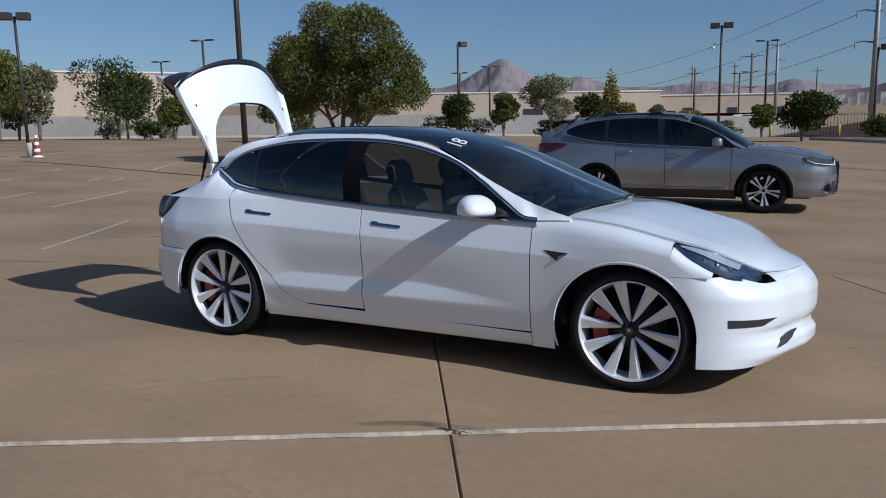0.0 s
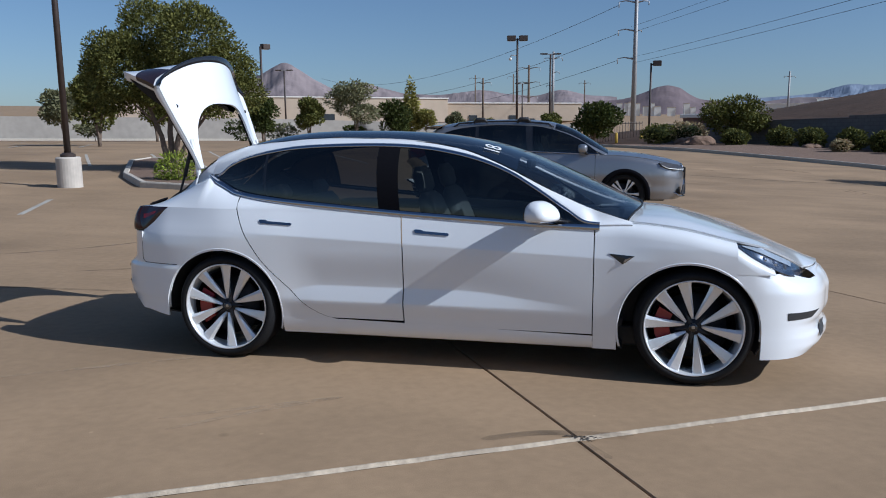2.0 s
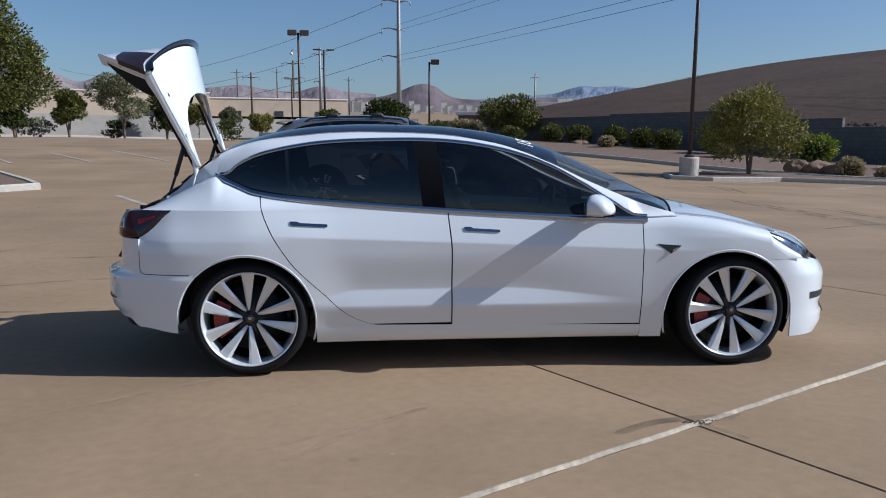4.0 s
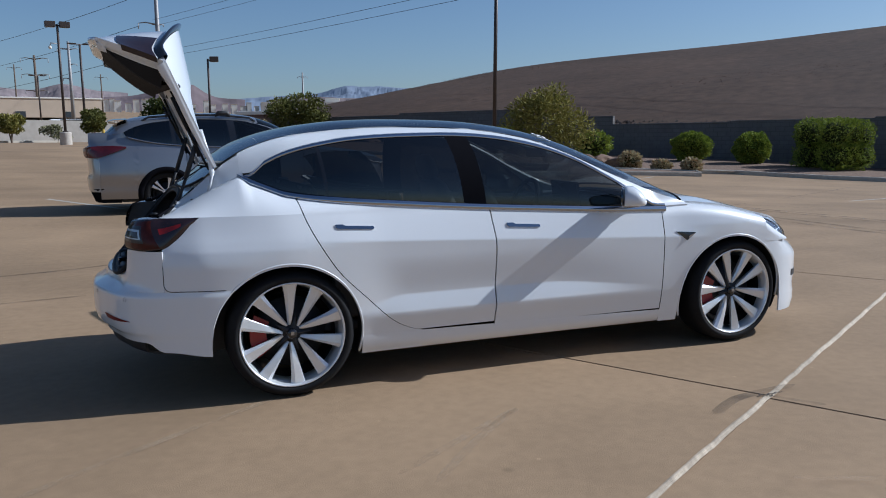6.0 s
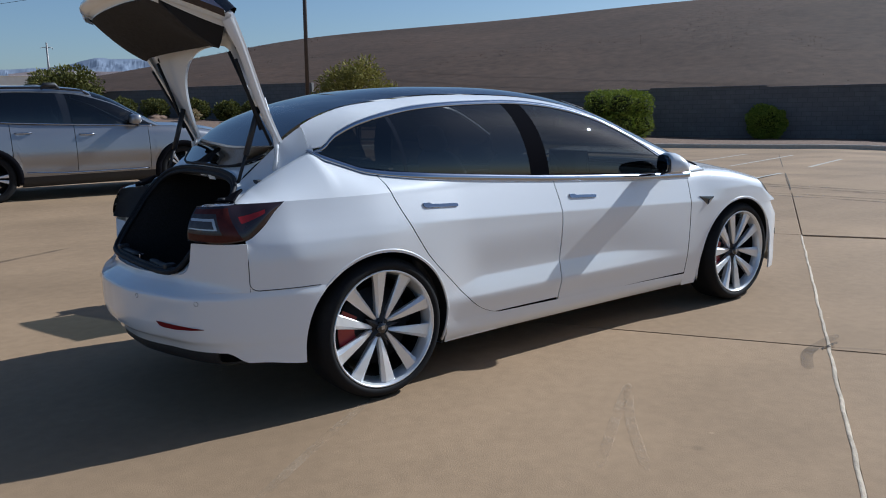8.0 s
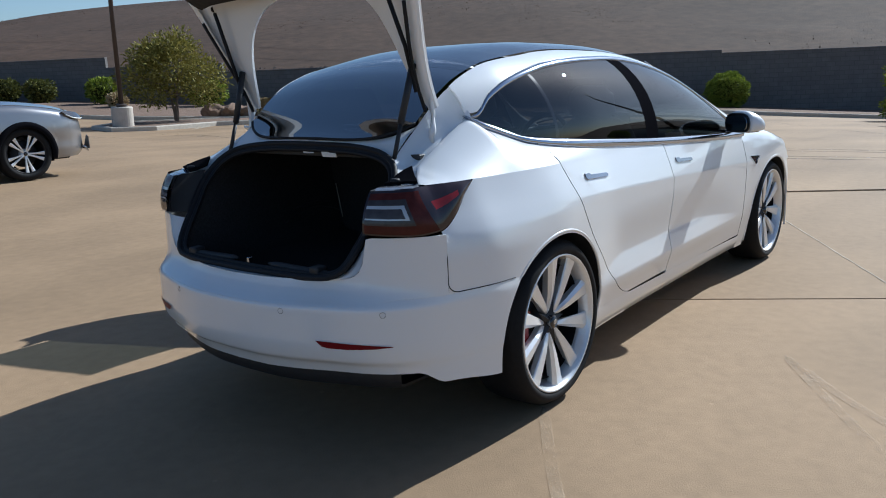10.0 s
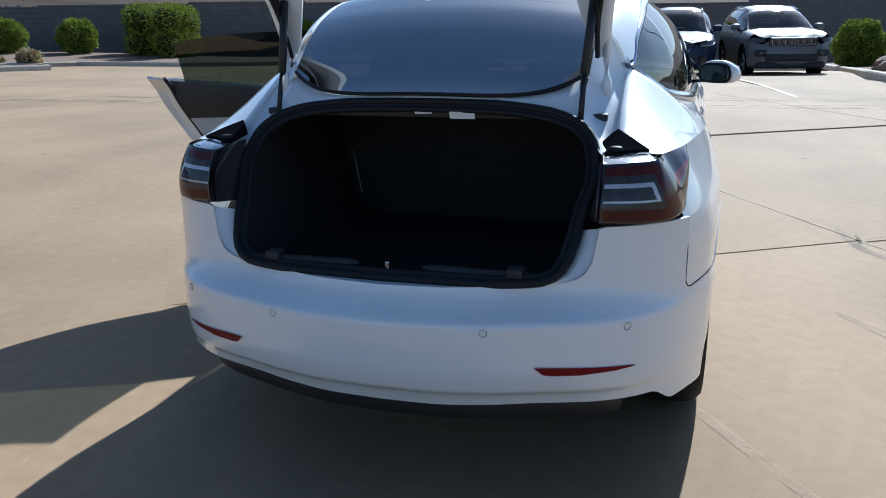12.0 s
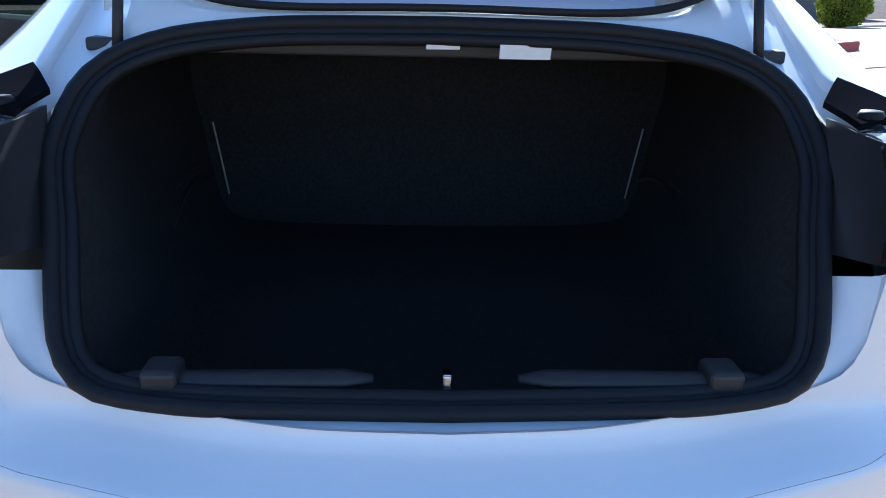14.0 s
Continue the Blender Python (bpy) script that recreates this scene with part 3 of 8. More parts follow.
def side_handle(parent, s, x0, z, off=(0, 0, 0)):
    """A flush handle: a square thumb pad that runs on as a slim bar."""
    pts = [(0.0, 0.010), (0.006, 0.0125), (0.040, 0.0115), (0.054, 0.004), (0.120, 0.0), (0.205, -0.005), (0.212, -0.009), (0.211, -0.018), (0.204, -0.0205), (0.060, -0.0125), (0.014, -0.010), (0.004, -0.004)]
    bm = bmesh.new()
    front = [bm.verts.new((x0 + x - off[0], s * (side(x0 + x, z + h) + 0.006) - off[1], z + h - off[2])) for x, h in pts]
    back = [bm.verts.new((x0 + x * 1.005 - off[0], s * (side(x0 + x, z + h) - 0.004) - off[1], z + h * 1.08 - off[2])) for x, h in pts]
    bm.faces.new(front)
    for i in range(len(pts)):
        j = (i + 1) % len(pts)
        bm.faces.new((front[i], back[i], back[j], front[j]))
    part("handle", bm, HANDLE, parent, "flush dark chrome door handle")


def pane(name, xb0, xb1, xt0, xt1, s, material, parent, off=(0, 0, 0), n=22, m=10, inset=0.0, label="", drop=0.0):
    rows_ = []
    for i in range(n):
        u = i / (n - 1)
        b, t = xb0 + (xb1 - xb0) * u, xt0 + (xt1 - xt0) * u
        za, zb = belt(b) - 0.004 - drop, lid_line(t) + 0.006 - drop
        row = []
        for j in range(m):
            v = j / (m - 1)
            x, z = b + (t - b) * v, za + (zb - za) * v
            row.append((x - off[0], s * (cabin_y(x, z + drop) - inset) - off[1], z - off[2]))
        rows_.append(row)
    ob = grid(name, rows_, material, parent, label, 0.0, flip=(s < 0))
    return ob


HINGE = (-0.285, 0.80, 0.0)
for s in (-1, 1):
    fd = door_mesh("front_door", s, lambda z: -0.262 - 0.022 * smooth01(z, 0.7, 1.0), lambda z: 0.870, 0.268, 0.9, 34, 110, parent=sedan, label="white front door")
    side_handle(fd, s, -0.195, 0.848)
    opened = s > 0
    off = HINGE if opened else (0, 0, 0)
    rd = door_mesh("rear_door", s, rear_edge, lambda z: -0.270 - 0.022 * smooth01(z, 0.7, 1.0), 0.292, 0.9, 34, 110, off=off, parent=sedan, label="white rear door" + (", standing open" if opened else ""))
    side_handle(rd, s, -1.195, 0.888, off)
    pane("front_window", -0.300, 0.835, -0.345, 0.81, s, GLASSFRONT, fd, label="tinted front side window")
    pane("rear_window", -1.195, -0.432, -1.222, -0.48, s, GLASSDARK if not opened else GLASSGREEN, rd, off, label="tinted rear side window" if not opened else "green-tinted window, wound partly down", drop=0.11 if opened else 0.0)
    pane("quarter_window", -1.596, -1.212, -1.596, -1.240, s, GLASSDARK, sedan)
    pane("window_bar", -1.212, -1.193, -1.240, -1.220, s, BLACKGLOSS, sedan)
    pane("pillar_cover", -0.434, -0.298, -0.482, -0.343, s, PILLAR, sedan, n=6, label="gloss black centre pillar")
    # chrome strips round the side glass
    rows_ = []
    for x in lin(-1.655, 0.90, 90):
        g = smooth01(x, -1.66, -1.60)
        zb_ = belt(x)
        ya = max(cabin_y(x, zb_), side(x, zb_ - 0.026) - 0.004)
        ya = cabin_y(x, zb_) + (ya - cabin_y(x, zb_)) * smooth01(x, -1.5, -1.1)
        yb = max(side(x, zb_ - 0.026 * g - 0.004), ya + 0.002)
        rows_.append([(x, s * (ya - 0.012), zb_ + 0.004), (x, s * (ya + 0.008), zb_ + 0.002), (x, s * (yb + 0.007), zb_ - 0.014 * g), (x, s * (yb + 0.005), zb_ - 0.027 * g - 0.002), (x, s * (yb - 0.012), zb_ - 0.030 * g - 0.002)])
    grid("belt_strip", rows_, CHROME, sedan, "satin chrome window strip", 0.0, flip=(s < 0))
    rows_ = []
    for x in lin(-1.655, 0.90, 110):
        g = smooth01(x, -1.66, -1.56)
        z = lid_line(x)
        row = []
        for dz, do in ((-0.003, -0.008), (0.0, 0.007), (0.008, 0.008), (0.014, 0.006), (0.017, -0.008)):
            y = cabin_y(x, z + dz * g)
            row.append((x, s * (y + do * 0.8), z + dz * g + do * 0.6))
        rows_.append(row)
    grid("window_strip", rows_, CHROME, sedan, "satin chrome window strip", 0.0, flip=(s < 0))

    # quarter panel: over the arch, behind it down to the bumper's seam, and ahead of it to the sill
    lamp_low = curve([(-2.30, 0.80), (-2.1, 0.803), (-2.05, 0.815), (-1.98, 0.862), (-1.93, 0.912), (-1.885, 0.962)])
    zz = lin(0.285, 1.06, 160)
    edge_z = curve(sorted({round(rear_edge(z) - 0.006, 5): z for z in zz}.items()))

    def q_low(x):
        if x > CR + RA:
            return 0.185
        return max(arch(x, CR), 0.60 if x < -1.70 else 0.0)

    def q_top(x):
        if x >= -1.358:
            return edge_z(x)
        if x >= -1.887:
            return 0.962
        return lamp_low(x) - 0.004
    e = 1e-4
    xs = lin(-2.055, -1.888, 14) + lin(-1.886, -1.70 - e, 10) + lin(-1.70, -1.36, 20) + lin(-1.3579, CR + RA - e, 30) + lin(CR + RA + e, -0.708, 20)
    columns("quarter_panel", xs, q_low, q_top, 110, s, WHITE, sedan, "white rear quarter panel", 0.0, low=0.185)
    gap_ = [(-2.0562, z) for z in lin(0.795, 0.635, 8)] + [(-2.0562 + 0.035 * (1 - math.cos(a)), 0.635 - 0.035 * math.sin(a)) for a in lin(0.2, math.pi / 2, 6)] + [(x, 0.600) for x in lin(-2.0, -1.765, 8)]
    sweep("panel_gap", [(x, s * (side(x, max(z, 0.601)) + 0.0006), z) for x, z in gap_], 0.0018, SEAL, sedan, "dark gap round the bumper's corner", 5)
    # shoulder from the window's tip back over the lamp, with the gutter beside the boot
    RIDGE = [(-1.378, 0, 0), (-1.50, 0, 0), (-1.60, 0, 0), (-1.655, 0.568, 1.152), (-1.75, 0.566, 1.107), (-1.85, 0.566, 1.058), (-1.95, 0.570, 1.007), (-2.0, 0.603, 0.982), (-2.054, 0.655, 0.962)]
    rows_ = []
    for u in lin(0, 8, 49):
        k = min(7, int(u))
        a, b = RIDGE[k], RIDGE[k + 1]
        x2 = a[0] + (b[0] - a[0]) * (u - k)
        xl = -1.359 + (x2 + 1.378) * 1.028
        if k < 3:
            zr = belt(x2) - 0.026 * smooth01(x2, -1.66, -1.60) - 0.004
            yr = side(x2, zr)
            if k == 2:
                w = u - 2
                yr, zr = yr + (0.568 - yr) * w, zr + (1.152 - zr) * w
        else:
            yr, zr = a[1] + (b[1] - a[1]) * (u - k), a[2] + (b[2] - a[2]) * (u - k)
        p0, p2 = Vector((xl, side(xl, 0.961), 0.961)), Vector((x2, yr, zr))
        p1 = Vector(((xl + x2) / 2, p0.y + (p2.y - p0.y) * 0.38, p0.z + (p2.z - p0.z) * 0.66))
        row = []
        for t in lin(0, 1, 12):
            q = p0 * (1 - t) ** 2 + p1 * 2 * t * (1 - t) + p2 * t * t
            row.append((q.x, s * q.y, q.z))
        if k >= 3:
            row += [(x2, s * (yr - 0.005), zr - 0.003), (x2, s * (yr - 0.010), zr - 0.030)]
        else:
            row += [(x2, s * (yr - 0.006), zr - 0.002), (x2, s * (yr - 0.016), zr - 0.008)]
        rows_.append(row)
    grid("rear_shoulder", rows_, WHITE, sedan, "", 0.0, flip=(s < 0))
    inner = [(-1.625, yroof(-1.62) + 0.01), (-1.66, yroof(-1.66) + 0.005), (-1.72, yroof(-1.72)), (-1.78, yroof(-1.78)), (-1.822, 0.466)]
    inner = [(x, y, cabin_z(x, min(y, yroof(x))) - 0.008) for x, y in inner] + [(-1.90, 0.455, 1.062), (-1.955, 0.468, 1.026), (-2.0, 0.505, 0.986), (-2.04, 0.525, 0.958)]
    outer = [(-1.625, 0.575, 1.165), (-1.655, 0.562, 1.150), (-1.72, 0.560, 1.118), (-1.77, 0.560, 1.094), (-1.83, 0.560, 1.064), (-1.89, 0.560, 1.034), (-1.95, 0.564, 1.003), (-1.985, 0.585, 0.988), (-2.04, 0.60, 0.962)]
    rows_ = []
    for i in range(9):
        o, n_ = Vector(outer[i]), Vector(inner[i])
        row = [o + Vector((0, 0, -0.012))]
        for f, d in ((0.12, 0.024), (0.35, 0.030), (0.6, 0.026), (0.85, 0.012), (1.0, 0.0)):
            d *= smooth01(i, 0, 2)
            row.append(o.lerp(n_, f) + Vector((0, 0, -d)))
        rows_.append([(p.x, s * p.y, p.z) for p in row])
    grid("side_gutter", rows_, WHITE, sedan, "white painted gutter beside the boot", 0.0, flip=(s < 0))
    # roof rail from the windscreen's foot to the rear pillar
    rows_ = []
    hood_y = curve([(0.85, 0.735), (1.05, 0.728), (1.3, 0.742), (1.66, 0.755), (1.8, 0.725), (1.95, 0.65), (2.05, 0.55), (2.1, 0.46), (2.2, 0.28), (2.255, 0.0)])
    hood_e = curve([(0.85, 0.912), (1.05, 0.918), (1.3, 0.898), (1.66, 0.822), (1.8, 0.79), (1.95, 0.728), (2.05, 0.675), (2.1, 0.648), (2.2, 0.640), (2.255, 0.632)])
    for x in lin(-1.64, 1.085, 100):
        zl = max(lid_line(x) + 0.017, 0.905)
        if x > 0.83:
            zl = 0.905
        ya, yb = cabin_y(x, zl), yroof(x) + 0.012
        ya = max(ya, yb + 0.02)
        foot = smooth01(x, 0.80, 0.885)              # towards the wing the rail becomes a hollow fillet
        p0, p2 = Vector((0.783, hood_e(x) - 0.004)), Vector((yb, cabin_z(x, yb) + 0.003))
        p1 = Vector((yb + 0.012, p0.y + 0.25 * (p2.y - p0.y)))
        row = []
        for t in lin(0, 1, 9):
            y = ya + (yb - ya) * t
            q = Vector((y + 0.004, cabin_z(x, y) + 0.003)).lerp(p0 * (1 - t) ** 2 + p1 * 2 * t * (1 - t) + p2 * t * t, foot)
            row.append((x, s * q.x, q.y))
        row.append((x, s * (yb - 0.006), cabin_z(x, yb) - 0.012))
        rows_.append(row)
    grid("roof_rail", rows_, WHITE, sedan, "", 0.01, flip=(s < 0))

    # front wing
    hl_low = curve([(1.655, 0.800), (1.75, 0.735), (1.86, 0.680), (1.97, 0.64), (2.06, 0.615), (2.11, 0.61)])

    def f_low(x):
        if x < CF - RA:
            return 0.178
        return max(arch(x, CF), 0.655 if x > 1.55 else 0.0)

    def wing_top(x, s_):
        ze, ye = hood_e(x), hood_y(x) + 0.006
        zs = ze - 0.07
        p0, p2 = Vector((side(x, zs), zs)), Vector((ye, ze))
        p1 = Vector((side(x, ze) - 0.002, ze - 0.004))
        out = []
        for t in lin(0, 1, 9)[1:]:
            q = p0 * (1 - t) ** 2 + p1 * 2 * t * (1 - t) + p2 * t * t
            out.append((x, s_ * q.x, q.y))
        out.append((x, s_ * (ye - 0.003), ze - 0.004))
        out.append((x, s_ * (ye - 0.006), ze - 0.015))
        return out
    xs = lin(0.876, CF - RA - e, 10) + lin(CF - RA + e, 1.655, 40)
    columns("front_wing", xs, f_low, lambda x: hood_e(x) - 0.07, 100, s, WHITE, sedan, "white front wing", 0.0, tail=wing_top, low=0.178)
    lamp_y = curve([(1.655, 0.785), (1.75, 0.806), (1.86, 0.792), (1.97, 0.722)])

    def corner_low(x):
        return max(hl_low(x) - 0.060, 0.658)

    def corner_top(x, s_):
        p0, p2 = Vector((side(x, corner_low(x)), corner_low(x))), Vector((lamp_y(x), hl_low(x) + 0.001))
        p1 = Vector((side(x, p2.y) - 0.002, p2.y - 0.006))
        return [(x, s_ * q.x, q.y) for q in (p0 * (1 - t) ** 2 + p1 * 2 * t * (1 - t) + p2 * t * t for t in lin(0, 1, 9)[1:])] + [(x, s_ * (p2.x - 0.01), p2.y - 0.006)]
    columns("front_wing_corner", lin(1.6545, 1.865, 16), f_low, corner_low, 12, s, WHITE, sedan, "", 0.0, tail=corner_top)
    # sill under the doors, wheel wells
    rows_ = [[(x, s * side(x, 0.285 + (0.262 - 0.285) * (x + 0.72) / 1.6), 0.285 + (0.258 - 0.285) * (x + 0.72) / 1.6), (x, s * (side(x, 0.24) + 0.004), 0.235), (x, s * side(x, 0.18), 0.185), (x, s * (side(x, 0.17) - 0.03), 0.172), (x, s * 0.6, 0.17)] for x in lin(-1.056, 0.874, 20)]
    grid("sill", rows_, WHITE, sedan, "white sill panel", 0.0, flip=(s > 0))
    for c in (CF, CR):
        rows_ = []
        for a in lin(-20, 205 if c > 0 else 183, 30):
            ca, sa = math.cos(radians(a)), math.sin(radians(a))
            rows_.append([(c + (RA + 0.002) * ca, s * y, max(0.19, ZA + (RA + 0.002) * sa)) for y in (0.50, 0.62, 0.74, side(c + RA * 0.99 * ca, max(0.2, ZA + RA * sa)) - 0.006)])
        grid("wheel_well", rows_, BLACKPLASTIC, sedan, "", 0.006)
        grid("wheel_well_wall", [[(c + q * math.cos(radians(a)), s * 0.51, max(0.19, ZA + q * math.sin(radians(a)))) for q in (0.02, 0.2, RA + 0.03)] for a in lin(-20, 200, 24)], BLACKPLASTIC, sedan, "", 0.0)
        lip = [(c + RA * math.cos(radians(a)), s * (side(c + RA * math.cos(radians(a)), max(0.19, ZA + RA * math.sin(radians(a)))) - 0.004), ZA + RA * math.sin(radians(a))) for a in lin(-6 if c > 0 else -17, 197 if c > 0 else 181, 50)]
        sweep("arch_lip", lip, 0.007, WHITE, sedan, "", 6)

    # headlamp
    up = [(1.655, 0.768, 0.815), (1.78, 0.738, 0.795), (1.9, 0.684, 0.75), (2.0, 0.610, 0.704), (2.06, 0.535, 0.672), (2.095, 0.462, 0.648)]
    dn = [(1.655, 0.785, 0.803), (1.75, 0.806, 0.737), (1.86, 0.792, 0.682), (1.97, 0.722, 0.640), (2.06, 0.595, 0.615), (2.115, 0.455, 0.612)]
    cu = [curve([(i, p[k]) for i, p in enumerate(up)]) for k in range(3)]
    cd = [curve([(i, p[k]) for i, p in enumerate(dn)]) for k in range(3)]
    for name, inset, material, lab, t0, t1 in (("headlamp_bowl", 0.018, LAMPNAVY, "dark blue headlamp bowl", 0.0, 1.0), ("light_strip", 0.010, LAMPGREY, "pale daytime light strip", 0.05, 0.42), ("headlamp_lens", 0.0, LENSCLEAR, "clear headlamp lens", 0.0, 1.0)):
        rows_ = []
        for a in lin(0, 4.5, 24) if name != "light_strip" else lin(0.25, 2.9, 16):
            row = []
            for t in lin(t0, t1, 8):
                p = Vector([cu[k](a) * (1 - t) + cd[k](a) * t for k in range(3)])
                bulge = 0.02 * math.sin(math.pi * t) - inset * min(1, 4 * t, 4 * (1 - t)) + (0.002 if inset == 0 else 0)
                row.append((p.x + bulge * 0.5, s * (p.y + bulge * 0.6), p.z + bulge * 0.4))
            rows_.append(row)
        ob = grid(name, rows_, material, sedan, lab, 0.0, flip=(s > 0))
        ob.visible_shadow = name != "headlamp_lens"
    edge_ = [Vector([cu[k](a) for k in range(3)]) for a in lin(0, 4.5, 24)] + [Vector([cu[k](4.5) * (1 - t) + cd[k](4.5) * t for k in range(3)]) for t in lin(0.2, 0.8, 3)] + [Vector([cd[k](a) for k in range(3)]) for a in lin(4.5, 0, 24)]
    sweep("lamp_surround", [(p.x, s * p.y, p.z) for p in edge_], 0.0022, BLACKGLOSS, sedan, "", 6, closed=True)
    for i, (a, r, f) in enumerate(((1.5, 0.020, 0.68), (2.05, 0.024, 0.62), (2.6, 0.024, 0.6), (3.2, 0.018, 0.6))):
        p = [(cu[k](a) * (1 - f) + cd[k](a) * f) for k in range(3)]
        bm = bmesh.new()
        bmesh.ops.create_icosphere(bm, subdivisions=3, radius=r, matrix=Matrix.Translation((p[0] - 0.012, s * (p[1] - 0.012), p[2])))
        part("projector", bm, CHROME if i < 2 else CLEARLENS, sedan, "headlamp projector", True)

    # badge and repeater camera on the wing
    pts = [(0.955, 0.752), (1.10, 0.742), (1.075, 0.722), (1.035, 0.694)]
    plate("side_repeater", [(x, s * (side(x, z) + 0.004), z) for x, z in pts], BLACKGLOSS, sedan, 0.004, "black triangular side camera", 1, s)
    plate("camera_lens", [(x, s * (side(x, z) + 0.0085), z) for x, z in ((1.046, 0.722), (1.096, 0.7405), (1.038, 0.698))], CHROME, sedan, 0.003, "silver facet of the side camera", 1, s)

    # door mirror
    bm = bmesh.new()
    bmesh.ops.create_uvsphere(bm, u_segments=24, v_segments=14, radius=1)
    for v in bm.verts:
        c = v.co
        q = Vector((math.copysign(abs(c.x) ** 0.75, c.x), math.copysign(abs(c.y) ** 0.6, c.y), math.copysign(abs(c.z) ** 0.72, c.z)))
        q.x, q.y = (k * (1 - 0.30 * max(0.0, q.z) ** 1.6) for k in (q.x, q.y))
        x = max(q.x * 0.085, -0.042)
        zz = q.z * (0.070 - 0.014 * q.x)
        v.co = (0.575 + x - 0.02 * q.z * max(0.0, q.x), s * (0.905 + q.y * 0.112), 0.980 + max(zz, -0.040))
    turn_ = Matrix.Rotation(radians(s * 31), 4, "Z")
    bmesh.ops.rotate(bm, cent=(0.56, s * 0.905, 0.98), matrix=turn_.to_3x3(), verts=bm.verts)
    mir = part("door_mirror", bm, WHITE, sedan, "white door mirror", True)
    for nm, material, dx_, hw_, hh_, lab in (("mirror_rim", BLACKGLOSS, -0.040, 0.099, 0.056, "black mirror rim"), ("mirror_glass", MIRROR, -0.0445, 0.084, 0.043, "mirror glass")):
        bm = bmesh.new()
        loops = []
        for d, k in ((0.016, 0.93), (0.004, 1.0), (0.0, 0.975)):
            loop_ = []
            for a_ in lin(0, 2 * math.pi, 41)[:-1]:
                ca, sa = math.cos(a_), math.sin(a_)
                zz_ = math.copysign(abs(sa) ** 0.62, sa)
                p = Vector((dx_ + d, hw_ * k * math.copysign(abs(ca) ** 0.55, ca) * (1 - 0.12 * max(0.0, zz_)), hh_ * k * zz_))
                loop_.append(bm.verts.new(Vector((0.56, s * 0.905, 0.985)) + turn_ @ p))
            loops.append(loop_)
        for la, lb in zip(loops, loops[1:]):
            for k in range(40):
                bm.faces.new((la[k], la[(k + 1) % 40], lb[(k + 1) % 40], lb[k]))
        bm.faces.new(loops[-1])
        bmesh.ops.recalc_face_normals(bm, faces=bm.faces)
        part(nm, bm, material, mir, lab)
    boxpart("mirror_foot", CHROME, mir, (0.575, s * 0.90, 0.936), (0.10, 0.17, 0.012), 0.005, (0, 0, s * 31), "chrome line under the mirror")
    sweep("mirror_arm", [(0.60, s * 0.86, 0.940), (0.66, s * 0.81, 0.932), (0.74, s * 0.77, 0.922)], [0.020, 0.018, 0.022], BLACKGLOSS, mir, "", 8, flat=0.6)

# roof, windscreen and rear glass in one dark sweep
rows_ = []
for v in lin(0, 1, 96):
    x = -1.52 + (1.16 + 1.52) * v
    row = []
    for u in lin(-1, 1, 33):
        xx = x - 0.10 * u * u * smooth01(v, 0.70, 1.0)
        row.append((xx, u * yroof(x), cabin_z(xx, u * yroof(x)) + 0.004))
    rows_.append(row)
kf = 68
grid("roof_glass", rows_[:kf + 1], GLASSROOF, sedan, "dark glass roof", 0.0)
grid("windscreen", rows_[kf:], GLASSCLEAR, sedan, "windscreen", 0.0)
sweep("cowl_seal", rows_[-1], 0.007, SEAL, sedan, "", 6)
rows_ = []
for v in lin(0, 1, 26):
    row = []
    for u in lin(-1, 1, 41):
        xb = -1.93 + 0.115 * abs(u) ** 4
        x = -1.521 + (xb + 1.521) * v
        y = u * (yroof(x) - 0.006 * v)
        row.append((x, y, cabin_z(x, y) + 0.004))
    rows_.append(row)
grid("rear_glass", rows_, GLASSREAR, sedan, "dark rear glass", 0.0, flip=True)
sweep("rear_glass_seal", [(p[0] - 0.002, p[1], p[2] - 0.003) for p in rows_[-1]], 0.006, SEAL, sedan, "", 6)
glass_foot = rows_[-1]

# bonnet and cowl
hood_c = curve([(1.05, 0.945), (1.27, 0.942), (1.54, 0.886), (1.73, 0.826), (1.93, 0.760), (2.12, 0.684), (2.2, 0.650), (2.255, 0.632)])
rows_ = []
for x in lin(1.12, 2.254, 50):
    row = []
    for u in lin(-1, 1, 41):
        x2 = x - 0.07 * u * u * (1 - smooth01(x, 1.12, 1.4))
        w = hood_y(x2) + 0.003
        z = hood_c(x2) - (hood_c(x2) - hood_e(x2)) * abs(u) ** 2.8 + 0.004 * math.exp(-((abs(u) - 0.78) / 0.12) ** 2) * (1 - smooth01(x2, 1.7, 2.1))
        row.append((x2, u * w, z))
    rows_.append(row)
grid("bonnet", rows_, WHITE, sedan, "white bonnet", 0.012)
rows_ = [[(x - 0.09 * u * u, u * 0.70, z - 0.03 * abs(u) ** 3) for u in lin(-1, 1, 17)] for x, z in ((1.05, 0.93), (1.10, 0.918), (1.16, 0.925))]
grid("cowl", rows_, BLACKPLASTIC, sedan, "black cowl under the windscreen", 0.0)
plate("bonnet_badge", [(2.12, -0.03, 0.694), (2.12, 0.03, 0.694), (2.185, 0.004, 0.666), (2.185, -0.004, 0.666)], CHROME, sedan, 0.004, "small chrome badge", 2, 1)


def outline(table):
    pts = [Vector((*p, 0)) for p in table]
    ss = [0.0]
    for a, b in zip(pts, pts[1:]):
        ss.append(ss[-1] + (b - a).length)
    fx, fy = curve(list(zip(ss, [p.x for p in pts]))), curve(list(zip(ss, [p.y for p in pts])))
    return fx, fy, ss[-1]


